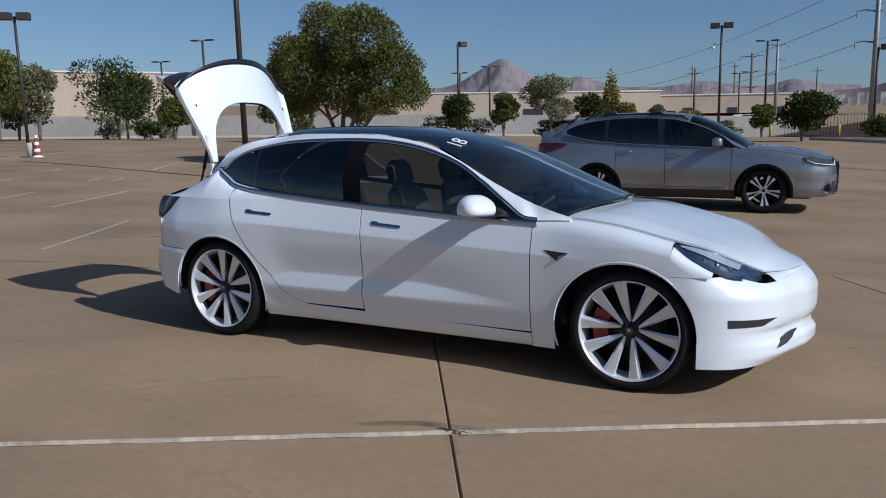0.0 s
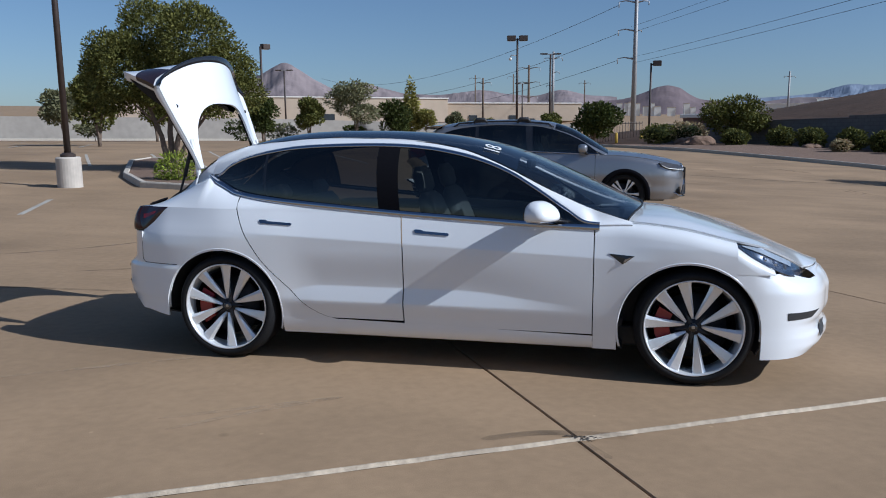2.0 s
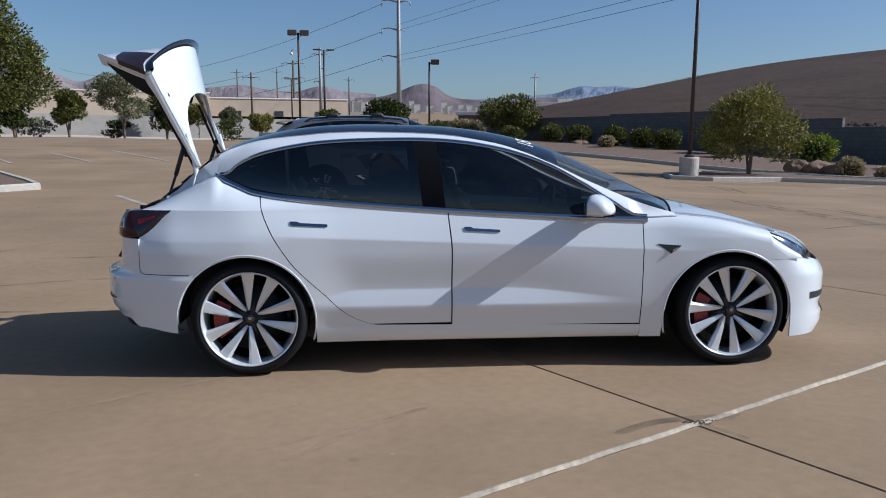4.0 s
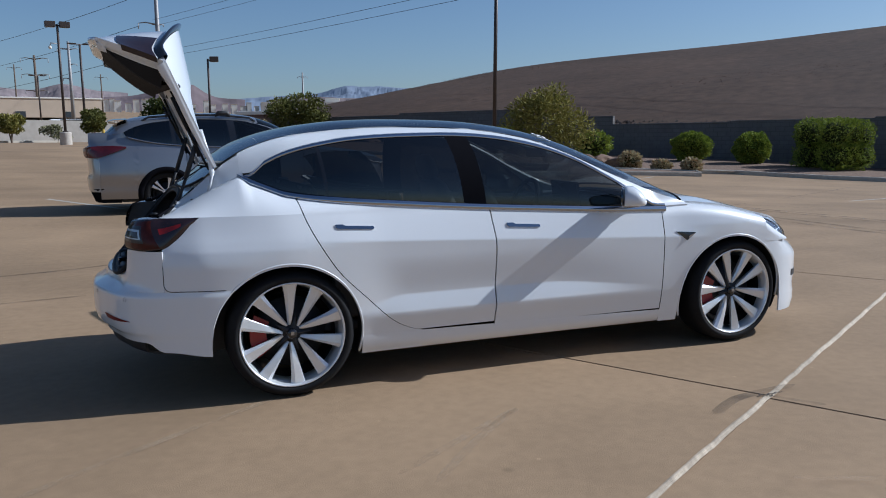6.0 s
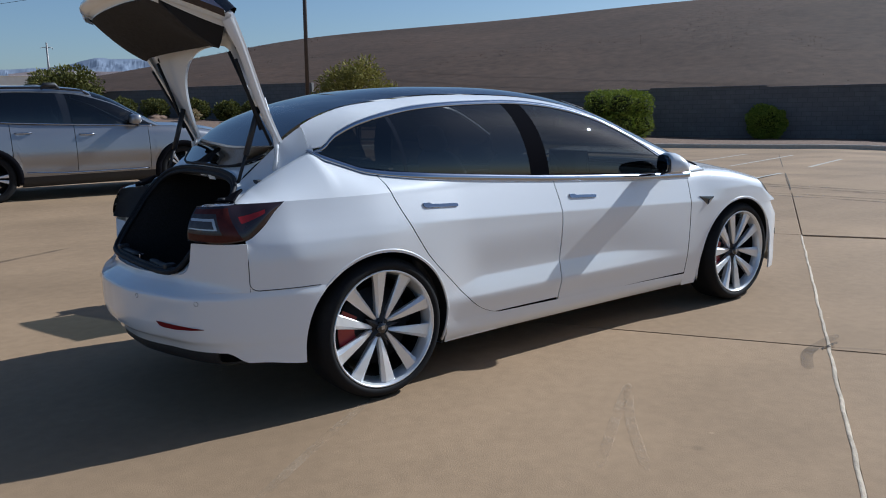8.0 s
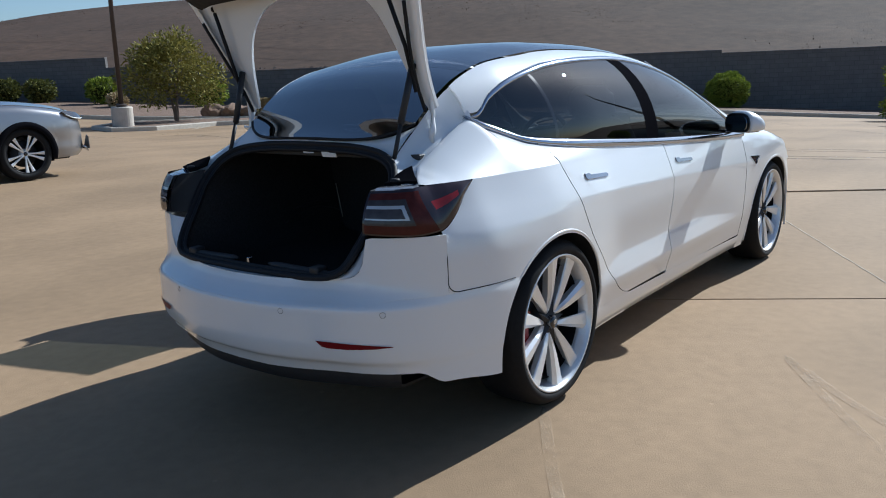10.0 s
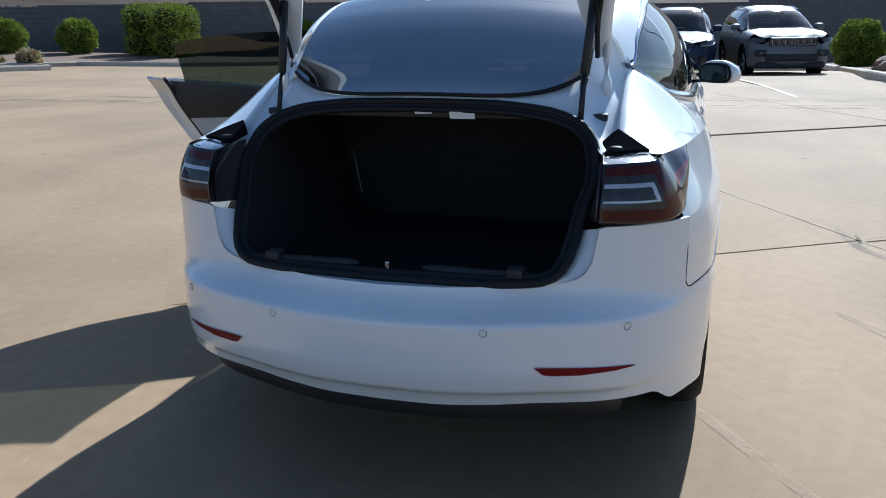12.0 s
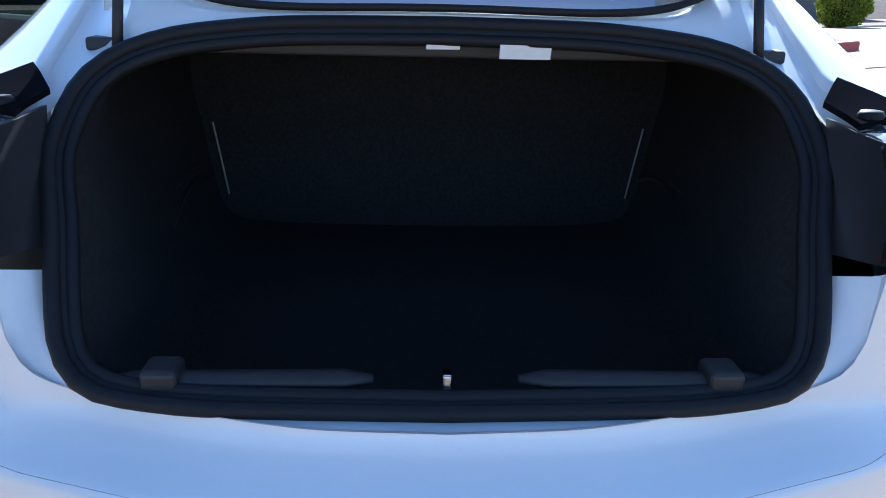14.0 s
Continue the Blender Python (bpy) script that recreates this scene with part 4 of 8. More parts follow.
def ends(fx, fy, S, target):
    """Arc length at which the outline has that x."""
    lo, hi = 0.0, S
    up_ = fx(S) > fx(0)
    for _ in range(40):
        m = (lo + hi) / 2
        if (fx(m) < target) == up_:
            lo = m
        else:
            hi = m
    return lo


def bumper(name, table, edge, zb, zt, offs, wt, n, m, material, label, front):
    fx, fy, S = outline(table)
    rows_ = []
    half = lin(0, 1, n)
    for sd_ in (1, -1):
        for h in (half if sd_ > 0 else half[::-1][1:]):
            row = []
            for j in range(m):
                v = j / (m - 1)
                smid = h * S
                z = zb(smid / S) + (zt(fx(smid), fy(smid)) - zb(smid / S)) * v
                s0 = ends(fx, fy, S, edge(z))
                q = s0 + (S - s0) * h
                z = zb(q / S) + (zt(fx(q), fy(q)) - zb(q / S)) * v
                t = Vector((fx(min(S, q + 0.01)) - fx(max(0, q - 0.01)), fy(min(S, q + 0.01)) - fy(max(0, q - 0.01)), 0)).normalized()
                nrm = Vector((-t.y, t.x, 0)) * (1 if front else -1)
                g = smooth01(z, 0.50, 0.58) if front else 0.0        # the front bumper's upper edge draws in under the lamps
                k = offs(z) * (wt + (1 - wt) * smooth01(q / S, 0.25 - 0.13 * g, 0.7 - 0.28 * g))
                row.append((fx(q) + nrm.x * k, sd_ * (fy(q) + nrm.y * k), z))
            rows_.append(row)
    return grid(name, rows_, material, sedan, label, 0.01, flip=not front)


def f_edge(z):
    return CF + (math.sqrt(max(0, RA * RA - (z - ZA) ** 2)) if z > ZA else RA)


def r_edge(z):
    return CR - (math.sqrt(max(0, RA * RA - (z - ZA) ** 2)) if z > ZA else RA)


NOSE = [(1.58, 0.871), (1.72, 0.862), (1.80, 0.852), (1.9, 0.825), (2.0, 0.775), (2.1, 0.69), (2.2, 0.545), (2.27, 0.38), (2.32, 0.2), (2.335, 0.0)]
TAIL = [(-1.68, 0.860), (-1.84, 0.842), (-2.0, 0.795), (-2.1, 0.748), (-2.17, 0.695), (-2.22, 0.64), (-2.27, 0.555), (-2.317, 0.42), (-2.36, 0.28), (-2.385, 0.14), (-2.39, 0.0)]
f_off = curve([(0.17, -0.07), (0.20, -0.03), (0.235, 0.0), (0.285, 0.0), (0.31, -0.022), (0.35, -0.03), (0.385, -0.008), (0.43, 0.0), (0.52, 0.0), (0.57, -0.018), (0.61, -0.05), (0.645, -0.095), (0.70, -0.13)])
r_off = curve([(0.24, -0.070), (0.30, -0.048), (0.36, -0.018), (0.385, 0.008), (0.45, 0.022), (0.545, 0.022), (0.566, 0.020), (0.574, 0.013), (0.585, -0.006), (0.600, -0.030), (0.620, -0.052), (0.645, -0.062), (0.80, -0.075)])
nose_top = curve([(0.0, 0.632), (0.3, 0.626), (0.48, 0.610), (0.60, 0.608), (0.72, 0.634), (0.79, 0.668), (0.81, 0.656), (0.88, 0.655)])
bumper("front_bumper", NOSE, f_edge, lambda u: 0.175 + 0.01 * u, lambda x, y: nose_top(y), f_off, 0.04, 44, 40, WHITE, "white front bumper", True)
tail_top = curve([(0.0, 0.640), (0.38, 0.646), (0.47, 0.651), (0.52, 0.664), (0.55, 0.690), (0.566, 0.740), (0.576, 0.798), (0.70, 0.80), (0.9, 0.802)])
ux_, uy_, US_ = outline(TAIL)


def tail_u(y):
    """Share of the tail's outline at which it has that half width."""
    lo, hi = 0.0, US_
    for _ in range(30):
        m = (lo + hi) / 2
        if uy_(m) > y:
            lo = m
        else:
            hi = m
    return lo / US_


def tail_seam(u):
    return 0.596 - 0.0235 * smooth01(u, 0.42, 0.60)


bumper("rear_bumper", TAIL, r_edge, lambda u: 0.262 + 0.026 * smooth01(u, 0.12, 0.3) + 0.045 * smooth01(u, 0.32, 0.40) - 0.012 * smooth01(u, 0.42, 0.95), lambda x, y: tail_seam(tail_u(y)), r_off, 0.12, 50, 44, WHITE, "white rear bumper", False)
bumper("bumper_top", TAIL, lambda z: -2.058, lambda u: tail_seam(u) + 0.0003, lambda x, y: tail_top(y), r_off, 0.0, 50, 32, WHITE, "white upper edge of the rear bumper", False)

nx_, ny_, NS_ = outline(NOSE)
rows_ = []
for i in range(49):
    y = -0.505 + 1.01 * i / 48
    lo, hi = 2.0, 2.2545
    for _ in range(30):
        m = (lo + hi) / 2
        if hood_y(m) > abs(y):
            lo = m
        else:
            hi = m
    lo2, hi2 = 0.0, NS_
    for _ in range(30):
        m = (lo2 + hi2) / 2
        if ny_(m) > abs(y):
            lo2 = m
        else:
            hi2 = m
    zt_ = nose_top(abs(y))
    a, b = Vector((lo + 0.003, y, hood_e(lo) - 0.002)), Vector((nx_(lo2) + f_off(zt_) * (0.04 + 0.96 * smooth01(lo2 / NS_, 0.12, 0.42)), y, zt_))
    rows_.append([a + Vector((-0.006, 0, -0.012))] + [a.lerp(b, t) + Vector((0, 0, 0.010 * math.sin(math.pi * t))) for t in lin(0, 1, 6)])
grid("nose_panel", rows_, WHITE, sedan, "white panel between bonnet and bumper", 0.0, flip=True)

# black lower lips, intake, reflectors, sensors, number plate area is open with the lid
fx, fy, S = outline(TAIL)
rows_ = []
for sd_ in (1, -1):
    for h in (lin(0.47, 1, 26) if sd_ > 0 else lin(0.47, 1, 26)[::-1][1:]):
        q = h * S
        rows_.append([(fx(q) + d, sd_ * fy(q) * k, z) for d, k, z in ((0.07, 0.965, 0.345), (0.062, 0.97, 0.322), (0.075, 0.955, 0.275), (0.10, 0.94, 0.262), (0.34, 0.86, 0.22))])
grid("rear_valance", rows_, BLACKPLASTIC, sedan, "black plastic rear valance", 0.01, flip=True)


def on_tail(y, z, out=0.004):
    lo, hi = 0.0, S
    for _ in range(40):
        m = (lo + hi) / 2
        if fy(m) > abs(y):
            lo = m
        else:
            hi = m
    k = r_off(z) * (0.12 + 0.88 * smooth01(lo / S, 0.25, 0.7))
    t = Vector((fx(lo + 0.01) - fx(lo - 0.01), fy(lo + 0.01) - fy(lo - 0.01), 0)).normalized()
    n_ = Vector((t.y, -t.x, 0))
    return (fx(lo) + n_.x * (k + out), math.copysign(fy(lo) + n_.y * (k + out), y), z)


for s in (-1, 1):
    top = [on_tail(s * y, z) for y, z in ((0.405, 0.456), (0.45, 0.455), (0.52, 0.452), (0.60, 0.447), (0.648, 0.4425))]
    bot = [on_tail(s * y, z) for y, z in ((0.428, 0.436), (0.45, 0.432), (0.52, 0.431), (0.60, 0.435), (0.648, 0.440))]
    grid("reflector", [top, bot], REFLECTOR, sedan, "red rear reflector", 0.0, flip=(s < 0))
    for y in (0.285, 0.625):
        c = Vector(on_tail(s * y, 0.552, 0.002))
        t = (Vector(on_tail(s * (y + 0.02), 0.552, 0.002)) - c).normalized()
        sweep("parking_sensor", [c + t * (0.0100 * math.cos(a)) + Vector((0, 0, 0.0100 * math.sin(a))) for a in lin(0, 2 * math.pi, 17)[:-1]], 0.0006, SEAL, sedan, "round parking sensor", 4, closed=True)
    c = Vector((-1.838, s * (side(-1.838, 0.52) + 0.002), 0.52))
    sweep("parking_sensor", [c + Vector((0.010 * math.cos(a), 0, 0.010 * math.sin(a))) for a in lin(0, 2 * math.pi, 17)[:-1]], 0.0006, SEAL, sedan, "round parking sensor", 4, closed=True)
    # front intake slots
    gx, gy, GS = outline(NOSE)
    def on_nose(u, z, out=0.003):
        q = u * GS
        k = f_off(z) * (0.04 + 0.96 * smooth01(u, 0.25, 0.7)) + out
        t = Vector((gx(q + 0.01) - gx(q - 0.01), gy(q + 0.01) - gy(q - 0.01), 0)).normalized()
        return (gx(q) - t.y * k, s * (gy(q) + t.x * k), z)
    grid("fog_slot", [[on_nose(u, z) for u, z in zip(lin(0.293, 0.546, 10), lin(0.439, 0.430, 10))], [on_nose(u, 0.397) for u in lin(0.295, 0.465, 10)]], BLACKPLASTIC, sedan, "black slot in the front bumper", 0.004, flip=(s < 0))
    grid("lower_intake", [[on_nose(u, z, 0.014) for u, z in ((0.56, 0.270), (0.60, 0.312), (0.66, 0.326), (0.71, 0.330), (0.75, 0.329))], [on_nose(u, z, 0.014) for u, z in ((0.562, 0.267), (0.62, 0.280), (0.68, 0.297), (0.72, 0.312), (0.75, 0.326))]], BLACKPLASTIC, sedan, "black lower intake", 0.004, flip=(s < 0))

    # tail lamp round the corner, one mesh for each chamber
    TT = [(-1.868, 0.9625), (-1.92, 0.9615), (-1.98, 0.961), (-2.05, 0.959)]
    tops = [(x, side(x, z) + 0.002, z) for x, z in TT] + [(-2.105, 0.682, 0.957), (-2.150, 0.630, 0.954), (-2.178, 0.550, 0.950)]
    bots = [(-1.874, side(-1.874, 0.962) + 0.002, 0.958)] + [(x, side(x, lamp_low(x)) + 0.003, lamp_low(x)) for x in (-1.93, -1.985, -2.055)] + [(-2.135, 0.712, 0.805), (-2.188, 0.648, 0.807), (-2.226, 0.550, 0.812)]
    ft = [curve(list(enumerate(p[i] for p in tops))) for i in range(3)]
    fb = [curve(list(enumerate(p[i] for p in bots))) for i in range(3)]
    NU, NV = 198, 56
    shell = []
    for i in range(NU + 1):
        u = 6.0 * i / NU
        a, b = Vector((fb[0](u), fb[1](u), fb[2](u))), Vector((ft[0](u), ft[1](u), ft[2](u)))
        out = Vector((-0.35 - 0.5 * smooth01(u, 2.5, 5), 0.6 - 0.5 * smooth01(u, 3, 5.5), 0)).normalized()
        row = []
        for j in range(NV + 1):
            v = j / NV
            p = a.lerp(b, v) + out * 0.016 * 4 * v * (1 - v) * smooth01(u, 0, 1.5)
            row.append(Vector((p.x, s * p.y, p.z)))
        shell.append(row)

    def chamber(i, j):
        u, v = 6.0 * (i + 0.5) / NU, (j + 0.5) / NV
        edge = 3.05 + 0.75 * v
        if u < edge - 0.22:
            return "bar" if 0.48 < v < 0.67 and 1.5 < u < edge - 0.42 else "dark"
        if u > 5.93 or v < 0.04 or v > 0.95 or u < edge:
            return "dark"
        if u < edge + 0.80 or v < 0.24 or v > 0.80:
            return "frame"
        if u > edge + 0.95 and (0.60 < v < 0.67 or 0.36 < v < 0.40 or (0.36 < v < 0.67 and u < edge + 1.10)):
            return "guide"
        return "clear"
    looks = {"dark": ("lens_cover", LAMPDARK, "smoked black lens"), "bar": ("lamp_bar", REDLENS, "red lamp chamber"), "frame": ("lamp_frame", AMBERLENS, "dull red lamp chamber"), "clear": ("lamp_chamber", LAMPCHAMBER, "clear reversing lamp chamber"), "guide": ("light_guide", LAMPGREY, "pale light guide")}
    lamp = grid("tail_lamp", [[p + Vector((0.012, -s * 0.012, 0)) for p in r[::8]] for r in shell[::9]], LAMPDARK, sedan, "dark red wrap-round tail lamp", 0.0, flip=(s > 0))
    for key, (nm, material, lab) in looks.items():
        bm = bmesh.new()
        vs = {}
        for i in range(NU):
            for j in range(NV):
                if chamber(i, j) == key:
                    q = []
                    for c in ((i, j), (i + 1, j), (i + 1, j + 1), (i, j + 1)):
                        if c not in vs:
                            vs[c] = bm.verts.new(shell[c[0]][c[1]])
                        q.append(vs[c])
                    bm.faces.new(q if s < 0 else q[::-1])
        me = bpy.data.meshes.new(nm)
        bm.to_mesh(me)
        bm.free()
        link(nm, me, material, lamp, lab, True)
    # black covers over the lamp and down to the seal
    top_in = [(-1.975, 0.585, 0.985), (-2.0, 0.60, 0.975), (-2.03, 0.62, 0.962), (-2.06, 0.60, 0.958), (-2.09, 0.57, 0.957), (-2.10, 0.545, 0.955)]
    top_out = [(-1.99, 0.61, 0.982), (-2.03, 0.645, 0.966), (-2.052, 0.662, 0.957), (-2.105, 0.676, 0.953), (-2.148, 0.626, 0.950), (-2.176, 0.550, 0.946)]
    grid("lamp_cover", [[(a[0] + (b[0] - a[0]) * t, s * (a[1] + (b[1] - a[1]) * t), a[2] + (b[2] - a[2]) * t + 0.006 * math.sin(math.pi * t)) for t in lin(0, 1, 6)] for a, b in list(zip(top_out, top_in))[2:]], LAMPTOP, sedan, "glossy grey top of the tail lamp", 0.012, flip=(s > 0))
    grid("gutter_cover", [[(-1.975, s * 0.568, 1.004), (-1.995, s * 0.552, 0.994), (-2.02, s * 0.532, 0.975)], [(-2.015, s * 0.608, 0.987), (-2.035, s * 0.585, 0.976), (-2.06, s * 0.548, 0.962)], [(-2.055, s * 0.655, 0.964), (-2.070, s * 0.615, 0.964), (-2.10, s * 0.545, 0.957)]], PILLAR, sedan, "black plastic gutter cover", 0.01, flip=(s < 0))
    grid("lamp_side", [[(-2.178, s * 0.5485, 0.952), (-2.10, s * 0.542, 0.955), (-2.03, s * 0.535, 0.962)], [(-2.20, s * 0.5485, 0.88), (-2.13, s * 0.545, 0.88), (-2.07, s * 0.522, 0.90)], [(-2.227, s * 0.5485, 0.81), (-2.18, s * 0.545, 0.80), (-2.14, s * 0.512, 0.80)]], BLACKPLASTIC, sedan, "black plastic beside the tail lamp", 0.01, flip=(s > 0))

# boot opening: rubber seal, gutter, lining
RING = [(-1.918, 0.0, 1.069), (-1.923, 0.2, 1.066), (-1.935, 0.36, 1.052), (-1.958, 0.455, 1.024), (-2.0, 0.508, 0.975), (-2.06, 0.524, 0.905), (-2.13, 0.504, 0.82), (-2.19, 0.488, 0.745), (-2.226, 0.474, 0.697),
        (-2.252, 0.446, 0.666), (-2.270, 0.40, 0.653), (-2.286, 0.26, 0.646), (-2.292, 0.0, 0.644)]
ring_s = [0.0]
for a, b in zip(RING, RING[1:]):
    ring_s.append(ring_s[-1] + (Vector(b) - Vector(a)).length)
ring_f = [curve(list(zip(ring_s, [p[i] for p in RING]))) for i in range(3)]
HALF = 44
nrm = Vector((-0.73, 0, 0.68))


def ring(k):
    """Point k of the boot's opening (0 at the top's middle) and the direction out of it."""
    k = k % (2 * HALF)
    s_ = 1 if k <= HALF else -1
    d = ring_s[-1] * (k if k <= HALF else 2 * HALF - k) / HALF
    p = Vector((ring_f[0](d), s_ * ring_f[1](d), ring_f[2](d)))
    d0, d1 = max(0, d - 0.012), min(ring_s[-1], d + 0.012)
    t = Vector((ring_f[0](d1) - ring_f[0](d0), s_ * (ring_f[1](d1) - ring_f[1](d0)), ring_f[2](d1) - ring_f[2](d0))).normalized()
    o = t.cross(nrm).normalized() * s_
    return p, (o if o.dot(Vector((p.x + 2.12, p.y, p.z - 0.85))) > 0 else -o)


AA = list(range(2 * HALF))
sweep("boot_seal", [ring(a)[0] + nrm * 0.005 for a in AA], 0.011, SEAL, sedan, "black rubber boot seal", 10, closed=True)
grid("seal_band", [[tuple(p + o * 0.006 + nrm * 0.002), tuple(p - o * 0.010 + nrm * 0.006), tuple(p - o * 0.024 - nrm * 0.002), tuple(p - o * 0.026 - nrm * 0.014)] for p, o in (ring(a) for a in AA + AA[:1])], SEAL, sedan, "black rubber between the seal and its lip", 0.0)
sweep("boot_seal_lip", [ring(a)[0] - ring(a)[1] * 0.022 - nrm * 0.004 for a in AA], 0.009, SEAL, sedan, "", 8, closed=True)
def tail_edge(y):
    """Point of the bumper's upper edge, by the outline's distance from the middle."""
    lo, hi = 0.0, S
    for _ in range(40):
        m = (lo + hi) / 2
        if fy(m) > y:
            lo = m
        else:
            hi = m
    z = tail_top(fy(lo))
    k = r_off(z) * smooth01(lo / S, 0.25, 0.7)
    t = Vector((fx(min(S, lo + 0.01)) - fx(lo - 0.01), fy(min(S, lo + 0.01)) - fy(lo - 0.01), 0)).normalized()
    return Vector((fx(lo) + t.y * k, max(0.0, fy(lo) - t.x * k), z))


rim_pts = [tail_edge(y) for y in lin(0.0, 0.577, 160)]
rim_s = [0.0]
for p, q in zip(rim_pts, rim_pts[1:]):
    rim_s.append(rim_s[-1] + (q - p).length)
low_a = [a for a in range(2 * HALF) if ring(a)[0].z <= 0.79]
span = (len(low_a) - 1) / 2
rows_ = []
for a in low_a:
    p, o = ring(a)
    want = rim_s[-1] * abs(a - HALF) / span
    q = rim_pts[min(range(160), key=lambda k: abs(rim_s[k] - want))].copy()
    q.y = math.copysign(q.y, p.y)
    dp = 0.004 + 0.008 * smooth01(abs(p.y), 0.40, 0.50)
    rows_.append([tuple(p - nrm * 0.03), tuple(p - nrm * (dp + 0.002)), tuple(p.lerp(q, 0.45) - nrm * dp), tuple(p.lerp(q, 0.80) - nrm * dp * 0.75), tuple(p.lerp(q, 0.97) - nrm * dp * 0.15), tuple(q + Vector((0.0, 0, 0.0015)))])
grid("boot_gutter", rows_, WHITE, sedan, "white painted boot gutter", 0.0)
rows_ = []
for y in lin(-0.46, 0.46, 41):
    g = min(glass_foot, key=lambda p: abs(p[1] - y))
    d = [0.0, ring_s[-1]]
    for _ in range(40):
        m = (d[0] + d[1]) / 2
        if ring_f[1](min(m, 0.56)) < abs(y) and m < 0.56:
            d[0] = m
        else:
            d[1] = m
    m = min(d[0], 0.56)
    g, r_ = Vector((g[0], y, g[2] - 0.010)), Vector((ring_f[0](m), y, ring_f[2](m) + 0.004))
    rows_.append([tuple(g + Vector((0.02, 0, 0))), tuple(g.lerp(r_, 0.3) + Vector((0, 0, 0.001))), tuple(g.lerp(r_, 0.7)), tuple(r_ + Vector((0, 0, -0.012)))])
grid("rear_strip", rows_, WHITE, sedan, "white strip under the rear glass", 0.0, flip=True)
rows_ = []
for a in AA + AA[:1]:
    p, o = ring(a)
    p = p - o * 0.02
    c, s_ = p.y, p.z - 0.85
    def deep(x, zlo, zhi, hw):
        return (x, max(-hw, min(hw, p.y * 1.08)), max(zlo, min(zhi, 0.85 + (p.z - 0.85) * 1.5)))
    rows_.append([tuple(p), tuple(p + Vector((0.03, 0, -0.012 if s_ < 0 else 0.0))), (p.x + 0.07, p.y * 0.99, p.z - (0.10 if s_ < -0.15 else 0)), deep(-1.75, 0.47, 1.045, 0.55), deep(-1.28, 0.47, 1.045, 0.54)])
grid("boot_lining", rows_, CARPET, sedan, "black carpet boot lining", 0.0)
boxpart("boot_back", CARPET, sedan, (-1.27, 0, 0.76), (0.03, 1.12, 0.66), 0.01, None, "black seat back closing the boot")
for s in (-1, 1):
    sweep("pull_strap", [(-1.295, s * 0.470, 0.64), (-1.30, s * 0.482, 0.725), (-1.305, s * 0.494, 0.81)], 0.0022, KERB, sedan, "pale pull strap", 6)
    # threshold bars inside the lip
    sweep("threshold_bar", [(-2.245, s * y, 0.668 - 0.012 * y) for y in lin(0.09, 0.42, 10)], [0.008] + [0.018] * 8 + [0.008], BLACKPLASTIC, sedan, "black ribbed threshold", 8, flat=0.6)
    boxpart("threshold_clip", BLACKPLASTIC, sedan, (-2.245, s * 0.345, 0.672), (0.05, 0.045, 0.03), 0.008)
    # bump stop, plastic cover and gas strut beside the opening
    lathe("bump_stop", [(0.0, 0.022), (0.014, 0.022), (0.018, 0.016), (0.012, 0.008), (0.02, 0.0), (0.0, 0.0)], SEAL, sedan, "black rubber bump stop", 16, "z").location = (-2.075, s * 0.572, 0.958)
    sweep("gas_strut", [(-1.949, s * 0.462, 1.028), (-1.905, s * 0.463, 1.15)], 0.008, STEEL, sedan, "gas strut", 8)
    sweep("strut_tube", [(-1.905, s * 0.463, 1.15), (-1.835, s * 0.475, 1.36)], 0.013, BLACKPLASTIC, sedan, "black strut tube", 10)
boxpart("boot_catch", CHROME, sedan, (-2.262, 0, 0.66), (0.02, 0.012, 0.05), 0.003, None, "steel boot catch")
boxpart("shelf_edge", SEATWHITE, sedan, (-1.90, 0, 1.052), (0.03, 0.62, 0.008), 0.003, None, "pale rear shelf edge")
boxpart("warning_tag", PAPER, sedan, (-1.935, -0.12, 1.035), (0.003, 0.075, 0.022), 0.0, (0, -20, 0), "white paper tag")
boxpart("warning_tag", PAPER, sedan, (-1.93, 0.0, 1.042), (0.003, 0.05, 0.012), 0.0, (0, -20, 8), "white paper tag")

# the boot lid, standing open on its two arms
def lid_x(z, y):
    return -1.762 - (0.165 + 0.265 * min(1.0, abs(y) / 0.5) ** 2) * (z - 1.2)


def lid_top(y):
    return 1.950 - 0.205 * (abs(y) / 0.56) ** 2.3


def lid_low(y):
    return 1.655 - 0.455 * min(1.0, abs(y) / 0.51) ** 3.2


LW = 0.562
rows_ = []
for y in lin(-LW, LW, 73):
    rows_.append([(lid_x(z, y), y * (0.925 + 0.155 * smooth01(z, 1.25, 1.75)), z) for z in lin(lid_low(y), lid_top(y), 26)])
lid = grid("boot_lid", rows_, WHITE, sedan, "white boot lid raised upright", 0.014, flip=False)
# spoiler lip and rear face
sp = [Vector((lid_x(lid_top(y), y), y * 1.08, lid_top(y))) for y in lin(-LW, LW, 45)]
rows_ = [[tuple(p + Vector((0.006, 0, -0.02))), tuple(p + Vector((0.030, 0, 0.016 + 0.024 * (1 - (p.y / 0.66) ** 2)))), tuple(p + Vector((0.024, 0, 0.021 + 0.024 * (1 - (p.y / 0.66) ** 2)))), tuple(p + Vector((0.014, 0, 0.020 + 0.024 * (1 - (p.y / 0.66) ** 2)))), tuple(p + Vector((-0.02, 0, 0.0)))] for p in sp]
grid("spoiler", rows_, BLACKGLOSS, lid, "black boot spoiler", 0.0)
rows_ = []
